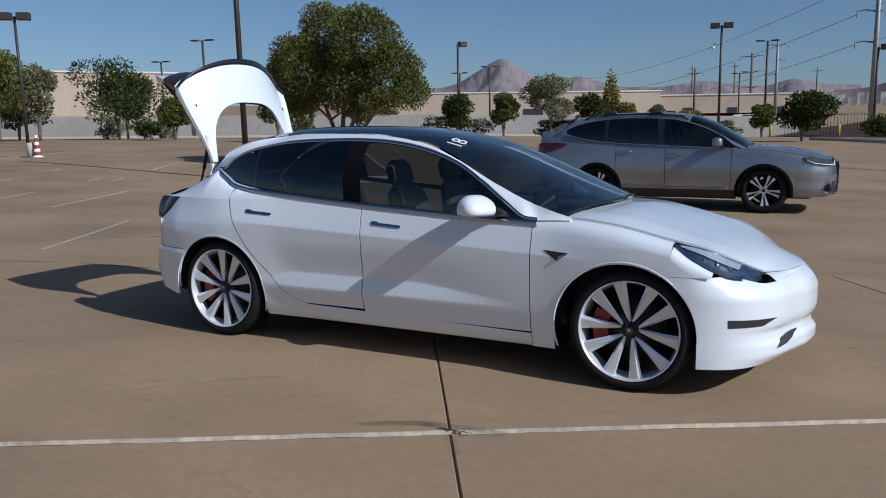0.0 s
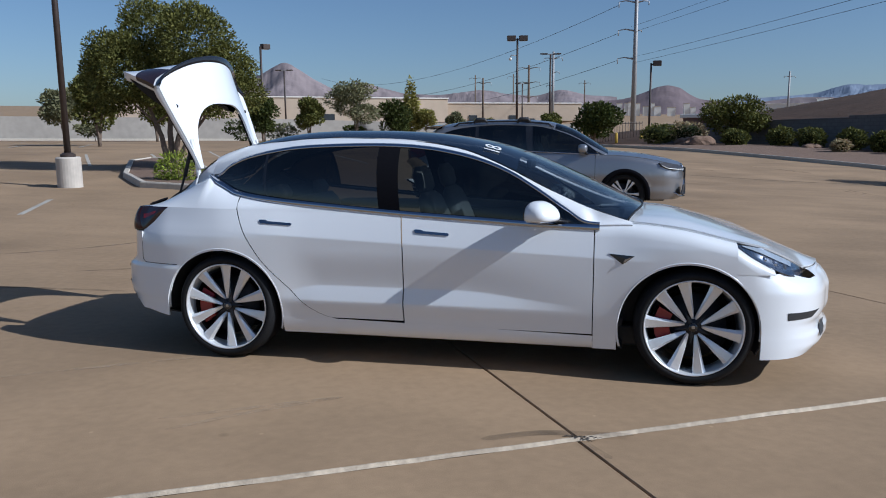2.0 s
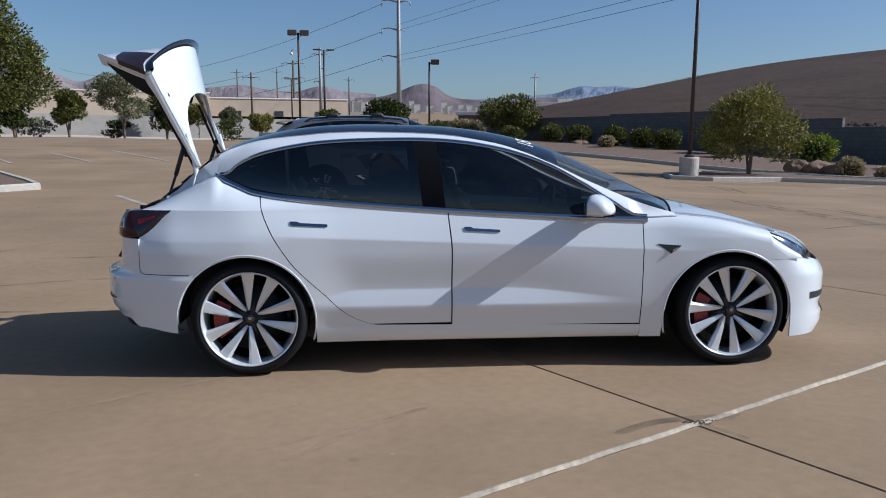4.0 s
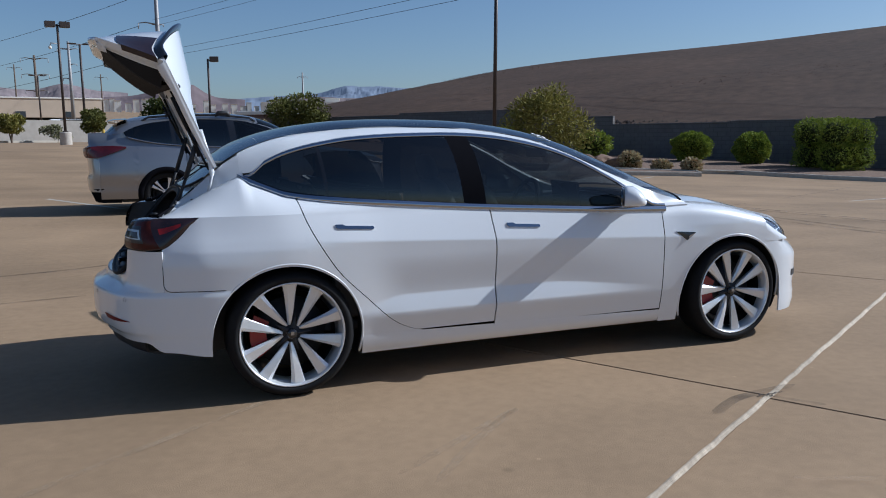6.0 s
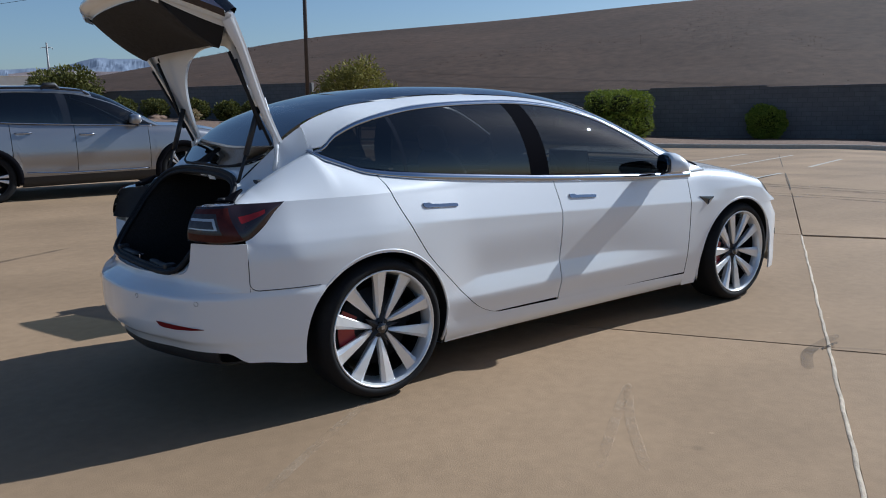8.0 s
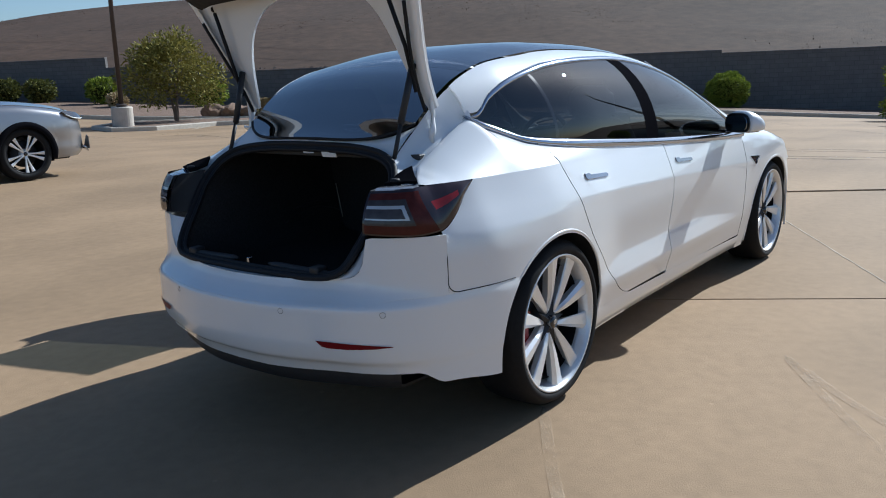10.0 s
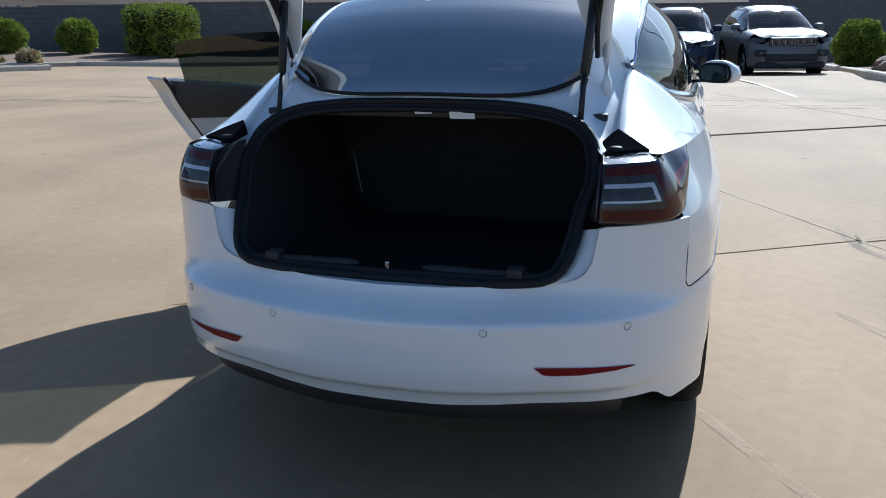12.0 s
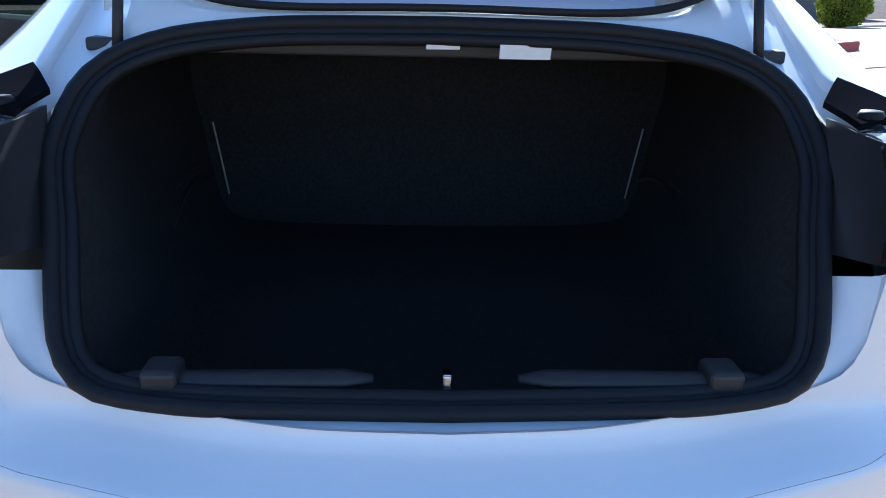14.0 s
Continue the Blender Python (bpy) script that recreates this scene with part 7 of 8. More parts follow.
def leaves(blobs, n, size, seed, hollow=0.55, slim=0.55):
    """A mesh of n small leaf blades spread through ellipsoids (centre, radii), thicker towards the skin."""
    rnd = random.Random(seed)
    w = [b[1][0] * b[1][1] * b[1][2] for b in blobs]
    tot = sum(w)
    v, f = [], []
    for (c, r), wt in zip(blobs, w):
        for _ in range(max(8, int(n * wt / tot))):
            d = Vector((rnd.gauss(0, 1), rnd.gauss(0, 1), rnd.gauss(0, 1))).normalized()
            q = (hollow + (1 - hollow) * rnd.random() ** 0.6)
            q *= 1 + 0.28 * noise.noise(Vector((d.x * 2.2 + c[0], d.y * 2.2 + c[1], d.z * 2.2 + c[2] + seed)))
            p = Vector((c[0] + d.x * r[0] * q, c[1] + d.y * r[1] * q, c[2] + d.z * r[2] * q))
            s = size * rnd.uniform(0.6, 1.4)
            ax = (d + Vector((rnd.uniform(-1, 1), rnd.uniform(-1, 1), rnd.uniform(-0.6, 1.0)))).normalized()
            bx = ax.cross(Vector((rnd.uniform(-1, 1), rnd.uniform(-1, 1), rnd.uniform(-1, 1)))).normalized()
            k = len(v)
            v += [p, p + ax * s * 0.5 + bx * s * slim * 0.5, p + ax * s, p + ax * s * 0.5 - bx * s * slim * 0.5]
            f.append((k, k + 1, k + 2, k + 3))
    me = bpy.data.meshes.new("crown")
    me.from_pydata([tuple(p) for p in v], [], f)
    return me


def tree(x, y, trunks, blobs, n, size, leaf, label, seed, category="tree", name="tree", z=None, group="", slim=0.55, hollow=0.5):
    """A tree at (x, y): trunks as (lean x, lean y, height, radius), crown blobs in its own place."""
    ob = base(name, Matrix.Translation((x, y, gz(x, y) if z is None else z)), label, category, group)
    rnd = random.Random(seed)
    for lx, ly, h, r in trunks:
        pts = [(lx * k ** 1.3 + rnd.uniform(-0.05, 0.05) * k, ly * k ** 1.3 + rnd.uniform(-0.05, 0.05) * k, h * k - 0.05) for k in lin(0, 1, 7)]
        tk = sweep("trunk", pts, [r * (1 - 0.6 * k) for k in lin(0, 1, 7)], BARK, ob, "", 7)
        for j in range(4):
            c, rr = rnd.choice(blobs)
            a = Vector(pts[4 + j % 3])
            b = Vector((c[0] + rnd.uniform(-0.5, 0.5) * rr[0], c[1] + rnd.uniform(-0.5, 0.5) * rr[1], c[2] + rnd.uniform(-0.2, 0.4) * rr[2]))
            m = a.lerp(b, 0.5) + Vector((0, 0, -0.1))
            sweep("limb", [a, m, b], [r * 0.4, r * 0.28, r * 0.1], BARK, tk, "", 5)
    link("crown", leaves(blobs, n, size, seed, hollow, slim), leaf, ob, "", smooth=False)
    return ob


def blobset(cx, cy, cz, w, d, h, n, seed, k=0.5):
    rnd = random.Random(seed)
    out = []
    for _ in range(n):
        a, q = rnd.uniform(0, 6.28), rnd.random() ** 0.5
        zz = rnd.uniform(-1, 1)
        sh = math.sqrt(max(0.1, 1 - zz * zz * 0.75))
        out.append(((cx + math.cos(a) * q * w * 0.62 * sh, cy + math.sin(a) * q * d * 0.62 * sh, cz + zz * h * 0.62), (w * k * rnd.uniform(0.6, 1.0), d * k * rnd.uniform(0.6, 1.0), h * k * rnd.uniform(0.55, 0.95))))
    return out


# the large olive tree on the island, with a shrub at its foot
isl = [(-7.9, 12.2), (-8.4, 13.0), (-10.5, 15.6), (-12.8, 18.6), (-14.2, 18.6), (-14.0, 17.2), (-11.8, 13.6), (-10.0, 11.6), (-8.6, 11.3)]
bed(isl, z=0.12)
kerb(isl, closed=True)
bl = [((-1.0, -0.3, 2.9), (1.15, 1.1, 1.0)), ((-0.6, 0.3, 3.9), (0.95, 0.9, 0.95)), ((0.9, -0.2, 3.7), (1.1, 1.0, 0.95)), ((1.2, 0.4, 2.6), (1.25, 1.1, 0.9)), ((0.1, 0.0, 2.4), (1.1, 1.0, 0.8)), ((-1.9, 0.3, 2.7), (0.9, 0.9, 1.1)), ((-2.1, 0.2, 3.5), (0.55, 0.6, 0.55)), ((-0.9, 0.1, 4.5), (0.5, 0.5, 0.45)), ((0.7, 0.1, 4.3), (0.6, 0.6, 0.4)), ((1.8, 0.2, 3.1), (0.55, 0.6, 0.6)), ((2.1, 0.5, 2.2), (0.6, 0.7, 0.5)), ((1.6, -0.4, 1.9), (0.6, 0.6, 0.4))]
tree(-11.4, 15.2, [(-0.8, 0.1, 2.2, 0.10), (-0.1, 0.2, 2.4, 0.11), (0.7, 0.0, 2.2, 0.10), (1.2, 0.3, 1.9, 0.08)], bl, 62000, 0.078, OLIVE, "large olive tree with several trunks on a kerbed island", 4)
tree(-9.7, 12.6, [(0.1, 0.0, 0.3, 0.03)], [((0, 0, 0.42), (0.42, 0.42, 0.40)), ((0.2, 0.1, 0.3), (0.36, 0.36, 0.28)), ((-0.25, 0.0, 0.3), (0.3, 0.3, 0.26))], 1500, 0.10, BRIGHT, "bright green shrub on a kerbed island", 5, "shrub", "shrub", slim=0.3)

# trees and shrubs before the far wall
for i, (x, y, h, w, leaf, sd_, lab) in enumerate((
        (-39.2, 30.8, 4.9, 3.4, DARKLEAF, 31, "broad dark evergreen tree before the far wall"), (-41.5, 33.5, 4.6, 2.0, DARKLEAF, 32, "dark evergreen tree before the far wall"),
        (-39.5, 23.0, 5.4, 2.4, OLIVE, 33, "olive tree before the far wall"), (-40.5, 26.2, 4.4, 1.5, GREYLEAF, 34, "thin grey-green tree before the far wall"),
        (-45.0, 28.0, 4.0, 2.2, DARKLEAF, 35, "dark evergreen tree before the far wall"), (-27.8, 41.0, 3.6, 1.7, OLIVE, 36, "olive tree before the far wall"),
        (-23.5, 47.5, 3.4, 1.6, DARKLEAF, 37, "dark evergreen tree before the far wall"), (-18.9, 54.6, 4.8, 2.9, GREYLEAF, 38, "grey-green olive tree before the far wall"),
        (-16.6, 57.5, 3.6, 1.7, DARKLEAF, 39, "dark olive tree before the far wall"), (-22.0, 52.5, 3.2, 1.4, OLIVE, 40, "small olive tree before the far wall"),
        (-31.5, 37.0, 3.4, 1.5, GREYLEAF, 41, "thin grey-green tree before the far wall"), (-0.4, 45.2, 3.1, 2.0, DARKLEAF, 42, "round dark citrus tree by the kerb"),
        (8.4, 48.6, 3.4, 2.7, OLIVE, 43, "broad citrus tree with several stems"), (-5.0, 69.6, 3.0, 1.5, OLIVE, 44, "small olive tree before the far wall"),
        (-11.5, 71.5, 2.6, 1.4, YELLOWLEAF, 45, "yellow-green young tree before the far wall"), (-14.2, 70.5, 3.0, 1.2, GREYLEAF, 46, "bare grey-green young tree"),
        (-22.4, 27.5, 3.2, 1.3, OLIVE, 47, "small olive tree on a kerbed island"), (-33.0, 29.5, 2.4, 1.4, OLIVE, 48, "low olive tree on a kerbed island"))):
    low = 0.16 if leaf is DARKLEAF else 0.30
    cz = h * (low + 1) / 2
    tree(x, y, [(0.25, 0.1, h * 0.6, 0.08), (-0.3, 0.0, h * 0.55, 0.07), (0.05, -0.2, h * 0.5, 0.06)], blobset(0, 0, cz, w, w, h * (1 - low) * 0.5, 13, sd_), 6500, 0.18, leaf, lab, sd_)
tree(-18.6, 70.5, [(0, 0, 3.0, 0.10)], [((0, 0, 1.9 + 0.55 * k), (1.15 - 0.13 * k, 1.15 - 0.13 * k, 0.75)) for k in range(8)], 3200, 0.26, YELLOWLEAF, "tall narrow yellow-green tree before the far wall", 50)
tree(-16.9, 70.0, [(0, 0, 1.6, 0.08)], blobset(0, 0, 2.2, 1.2, 1.2, 0.9, 6, 51), 1500, 0.24, YELLOWLEAF, "small yellow-green tree before the far wall", 51)
for i, (x, y, h, w) in enumerate(((-43, 38, 1.5, 1.9), (-36.5, 31, 1.4, 1.7), (-46, 35.5, 1.6, 2.0), (-27, 51, 1.6, 1.9), (-25, 54, 1.5, 1.7), (-13.0, 64, 1.7, 2.0), (-8, 72, 1.5, 1.6), (-20.5, 58, 1.3, 1.5), (-33, 42.0, 1.3, 1.8))):
    tree(x, y, [(0.1, 0, h * 0.4, 0.03)], blobset(0, 0, h * 0.5, w, w * 0.7, h * 0.5, 5, 60 + i), 900, 0.2, DARKLEAF if i % 2 else GREYLEAF, "dark leafy shrub before the far wall", 60 + i, "shrub", "shrub", group="shrubs by the far wall")

# yellow-green tree by the lamp pole, rocks and dry plants on its island
isl2 = [(9.2, 20.6), (10.4, 20.2), (13.0, 20.6), (17.0, 18.6), (17.6, 19.6), (14.5, 22.4), (11.5, 23.8), (9.6, 22.4)]
bed(isl2, z=0.12)
kerb(isl2, closed=True)
tree(12.7, 22.4, [(0.15, 0.0, 1.6, 0.07), (-0.2, 0.1, 1.5, 0.06), (0.0, -0.2, 1.3, 0.05)], [((0, 0, 2.0), (1.35, 1.35, 0.95)), ((-1.05, 0.3, 1.6), (0.85, 0.85, 0.62)), ((1.05, -0.3, 1.65), (0.9, 0.9, 0.72)), ((0.1, 0, 2.7), (0.95, 0.95, 0.52)), ((-0.5, 0.3, 2.4), (0.9, 0.9, 0.5)), ((-0.6, 0.3, 1.05), (0.8, 0.8, 0.45)), ((0.9, -0.3, 1.0), (0.7, 0.7, 0.42)), ((0.3, -0.2, 3.05), (0.45, 0.45, 0.3))], 9500, 0.14, YELLOWLEAF, "yellow-green mesquite tree on a gravel island", 70, slim=0.35, hollow=0.25)


def rock(x, y, s, seed, label="rough brown landscape boulder in gravel", z=0.08):
    bm = bmesh.new()
    bmesh.ops.create_icosphere(bm, subdivisions=3, radius=1)
    for v in bm.verts:
        k = 1 + 0.35 * noise.noise(v.co * 1.3 + Vector((seed, 0, 0))) + 0.12 * noise.noise(v.co * 4 + Vector((0, seed, 0)))
        v.co = (v.co.x * s[0] * k, v.co.y * s[1] * k, v.co.z * s[2] * k + s[2] * 0.5)
    ob = part("boulder", bm, ROCK, None)
    ob.matrix_world = Matrix.Translation((x, y, gz(x, y) + z))
    return tagged(ob, label, "rock", "boulders in the planting beds")


for i, (x, y, s) in enumerate(((15.7, 23.0, (0.55, 0.4, 0.35)), (16.1, 22.4, (0.5, 0.4, 0.32)), (15.2, 23.6, (0.5, 0.4, 0.35)), (6.2, 46.8, (0.9, 0.7, 0.5)), (5.4, 48.0, (0.7, 0.6, 0.4)), (11.5, 42.0, (0.6, 0.5, 0.3)))):
    rock(x, y, s, i * 3.1)

# hedges and clipped bushes along the wall
def bush(x, y, w, h, leaf, seed, label, boxy=False, n=13000, size=0.075, dry=False):
    blobs = [((0, 0, h * 0.5), (w * 0.5, w * 0.42, h * 0.5))]
    if boxy:
        blobs = [((dx * w, dy * w * 0.3, h * (0.28 + 0.44 * k)), (w * 0.30, w * 0.28, h * 0.30)) for dx in (-0.27, 0, 0.27) for dy in (-1, 1) for k in (0, 1)]
    a, b = A2.x * x + A2.y * y, B2.x * x + B2.y * y
    ob = tree(x, y, [(0.1, 0, h * 0.5, 0.04), (-0.1, 0.05, h * 0.5, 0.03)], blobs, n, size, leaf, label, seed, "bush", "bush", gz(x, y) + (berm(a, b) if a > 26.5 else 0.0), "clipped bushes along the wall", hollow=0.72)
    # added solid cores, coloured dark so gaps between leaves look shaded
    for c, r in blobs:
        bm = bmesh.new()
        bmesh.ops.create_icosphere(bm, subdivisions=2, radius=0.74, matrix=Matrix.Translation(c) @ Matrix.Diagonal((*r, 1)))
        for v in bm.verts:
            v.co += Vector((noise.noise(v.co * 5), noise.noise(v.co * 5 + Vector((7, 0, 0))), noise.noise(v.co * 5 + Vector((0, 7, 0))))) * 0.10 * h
        part("inner_core", bm, DARKCORE, ob, "", True)
    return ob


bush(21.0, 24.2, 1.8, 1.3, BRIGHT, 80, "rounded clipped green bush before the block wall")
bush(22.3, 21.9, 1.55, 1.3, BRIGHT, 81, "rounded clipped green bush before the block wall")
bush(23.9, 19.2, 2.15, 1.95, BRIGHT, 82, "square clipped bright green hedge before the block wall", True, 26000)
bush(29.2, 15.4, 1.8, 1.45, BRIGHT, 83, "rounded clipped green bush before the block wall")
bush(31.2, 9.2, 2.0, 1.5, BRIGHT, 84, "rounded clipped green bush before the block wall")
bush(22.9, 0.3, 2.6, 1.75, BRIGHT, 85, "square clipped bright green hedge behind the parked cars", True, 24000)
bush(22.4, -5.6, 1.6, 1.4, BRIGHT, 86, "rounded clipped green bush before the block wall")
bush(21.6, -9.9, 1.5, 1.35, BRIGHT, 87, "rounded clipped green bush before the block wall")
bush(22.2, -13.4, 1.7, 1.4, BRIGHT, 88, "rounded clipped green bush before the block wall")
for i, (x, y, w, h, lf) in enumerate(((16.1, 33.0, 1.5, 1.2, BRIGHT), (14.8, 36.2, 1.4, 1.1, OLIVE), (14.0, 38.0, 1.3, 1.05, OLIVE), (13.0, 39.8, 1.4, 1.1, OLIVE), (11.6, 42.5, 1.5, 1.1, OLIVE), (10.4, 44.5, 1.5, 1.1, OLIVE), (8.0, 45.5, 1.6, 0.9, OLIVE), (3.8, 50.2, 2.4, 1.3, OLIVE), (5.6, 50.5, 2.6, 1.4, DRYLEAF), (19.0, 29.0, 1.8, 1.2, BRIGHT))):
    bush(x, y, w, h, lf, 100 + i, "rounded grey-green bush by the wall", n=1500, size=0.14)
for i, (x, y, w, h) in enumerate(((16.3, 22.0, 0.9, 0.75), (17.0, 20.9, 0.75, 0.45), (17.7, 20.0, 0.7, 0.55), (13.0, 40.0, 0.9, 0.6), (12.0, 38.0, 0.9, 0.6), (15.6, 31.0, 0.9, 0.6))):
    bush(x, y, w, h, DRYLEAF, 120 + i, "dry brown desert plant in gravel", n=900, size=0.12)
def beyond(x, y):
    """The place farther out on the falling ground that lies in the same direction."""
    for _ in range(6):
        k = (1.3 - gz(x, y)) / 1.3
        u, w = (x + 4.1), (y + 0.5)
        if _ == 0:
            u0, w0 = u, w
        x, y = -4.1 + u0 * k, -0.5 + w0 * k
    return x, y


# red-kerbed island with the lamp pole, a bush and boulders
isl3 = [(10.5, -6.9), (10.55, -5.8), (10.95, -4.95), (11.6, -4.45), (13.4, -4.2)] + [beyond(*p) for p in ((17.5, -3.6), (21.0, -3.4), (21.6, -6.0), (19.0, -8.2), (15.5, -8.8))] + [(11.4, -8.0)]
bed(isl3, z=0.12)
kerb([isl3[-1]] + isl3[:4], 0.16, 0.18, REDKERB, False, "kerb", "kerb painted faded red")
kerb(isl3[3:7])
tree(13.9, -5.75, [(0.1, 0, 0.7, 0.04), (-0.15, 0.1, 0.7, 0.04)], [((0, 0, 0.78), (1.0, 0.95, 0.66)), ((0.5, 0.3, 0.6), (0.6, 0.6, 0.52)), ((-0.5, -0.3, 0.65), (0.6, 0.6, 0.52)), ((-0.2, 0.4, 1.0), (0.5, 0.5, 0.4))], 5200, 0.085, GREYLEAF, "grey-green flowering bush on the red-kerbed island", 90, "bush", "bush", hollow=0.6)
for i, (x, y, s) in enumerate(((14.1, -4.85, (0.42, 0.32, 0.20)), (14.65, -4.95, (0.40, 0.30, 0.22)), (14.4, -5.15, (0.45, 0.3, 0.28)), (15.2, -4.9, (0.38, 0.3, 0.18)))):
    rock(x, y, s, 40 + i * 2.3, "dark brown landscape boulder in gravel")


# ---------------------------------------------------------------- parked off-roaders
class Shape:
    pass


def suv_shape(k):
    """Outline curves of a parked car; k: 'wedge' for the sloping kind, 'boxy' for the upright one."""
    S_ = Shape()
    if k == "wedge":
        S_.wb, S_.R, S_.r, S_.zh = 1.395, 0.372, 0.262, 0.372
        S_.nose, S_.tail, S_.sill = 2.47, -2.60, 0.30
        S_.plan = curve([(-2.60, 0.70), (-2.42, 0.83), (-2.1, 0.905), (-1.4, 0.945), (-0.8, 0.93), (0.5, 0.93), (1.4, 0.948), (1.9, 0.92), (2.2, 0.83), (2.4, 0.62), (2.47, 0.3)])
        S_.prof = curve([(0.25, 0.07), (0.33, 0.045), (0.42, 0.02), (0.5, 0.022), (0.60, 0.006), (0.68, 0.0), (0.78, 0.008), (0.88, 0.022), (0.93, 0.030), (1.0, 0.046), (1.1, 0.075), (1.2, 0.115), (1.3, 0.16)])
        S_.belt = curve([(-2.05, 1.335), (-1.9, 1.285), (-1.6, 1.215), (-1.2, 1.165), (-0.4, 1.12), (0.4, 1.085), (0.98, 1.06)])
        S_.up = curve([(-2.05, 1.345), (-1.9, 1.43), (-1.5, 1.53), (-0.9, 1.575), (-0.3, 1.565), (0.2, 1.495), (0.6, 1.33), (0.95, 1.085), (1.1, 1.06)])
        S_.ztop = curve([(-2.54, 1.13), (-2.42, 1.24), (-2.25, 1.41), (-2.1, 1.53), (-1.9, 1.60), (-1.6, 1.645), (-1.1, 1.68), (-0.5, 1.685), (0.0, 1.645), (0.4, 1.53), (0.8, 1.31), (1.15, 1.09)])
        S_.zbase = curve([(-2.54, 1.08), (-2.0, 1.18), (-1.2, 1.12), (-0.4, 1.07), (0.4, 1.04), (1.15, 1.0)])
        S_.wbase = curve([(-2.54, 0.70), (-2.1, 0.82), (-1.2, 0.865), (0.4, 0.875), (1.15, 0.86)])
        S_.yroof = curve([(-2.5, 0.54), (-1.9, 0.58), (-0.5, 0.62), (0.4, 0.66), (1.1, 0.74)])
        S_.hc = curve([(0.9, 1.10), (1.3, 1.085), (1.8, 1.03), (2.15, 0.965), (2.35, 0.90)])
        S_.he = curve([(0.9, 1.05), (1.3, 1.035), (1.8, 0.975), (2.15, 0.90), (2.35, 0.86)])
        S_.hy = curve([(0.9, 0.80), (1.4, 0.82), (1.8, 0.78), (2.15, 0.66), (2.35, 0.42)])
        S_.seams = (-1.06, -0.20, 0.88)
        S_.panes = ((-1.98, -1.27), (-1.19, -0.33), (-0.22, 0.92))
    else:
        S_.wb, S_.R, S_.r, S_.zh = 1.355, 0.365, 0.235, 0.365
        S_.nose, S_.tail, S_.sill = 2.33, -2.29, 0.32
        S_.plan = curve([(-2.29, 0.76), (-2.15, 0.86), (-1.9, 0.90), (-1.4, 0.925), (-0.8, 0.91), (0.5, 0.91), (1.4, 0.93), (1.9, 0.91), (2.1, 0.86), (2.28, 0.70), (2.33, 0.4)])
        S_.prof = curve([(0.25, 0.06), (0.35, 0.03), (0.5, 0.015), (0.7, 0.0), (0.9, 0.0), (0.98, 0.015), (1.05, 0.04), (1.15, 0.08), (1.3, 0.14)])
        S_.belt = curve([(-1.95, 1.24), (-1.2, 1.19), (-0.3, 1.15), (0.95, 1.11)])
        S_.up = curve([(-1.95, 1.30), (-1.7, 1.50), (-1.0, 1.555), (-0.3, 1.56), (0.2, 1.50), (0.6, 1.34), (0.92, 1.13), (1.05, 1.11)])
        S_.ztop = curve([(-2.22, 1.22), (-2.12, 1.45), (-1.95, 1.60), (-1.5, 1.66), (-0.8, 1.675), (-0.2, 1.655), (0.3, 1.54), (0.75, 1.33), (1.1, 1.13)])
        S_.zbase = curve([(-2.22, 1.13), (-1.2, 1.12), (0.4, 1.07), (1.15, 1.04)])
        S_.wbase = curve([(-2.22, 0.78), (-1.2, 0.85), (0.4, 0.855), (1.15, 0.84)])
        S_.yroof = curve([(-2.2, 0.60), (-0.5, 0.63), (0.4, 0.66), (1.1, 0.74)])
        S_.hc = curve([(0.9, 1.13), (1.3, 1.125), (1.8, 1.09), (2.1, 1.04), (2.25, 0.97)])
        S_.he = curve([(0.9, 1.08), (1.3, 1.075), (1.8, 1.04), (2.1, 0.98), (2.25, 0.93)])
        S_.hy = curve([(0.9, 0.78), (1.4, 0.80), (1.8, 0.80), (2.1, 0.74), (2.25, 0.60)])
        S_.seams = (-1.02, -0.18, 0.85)
        S_.panes = ((-1.92, -1.25), (-1.17, -0.31), (-0.22, 0.90))
    S_.RA = S_.R + 0.055
    return S_


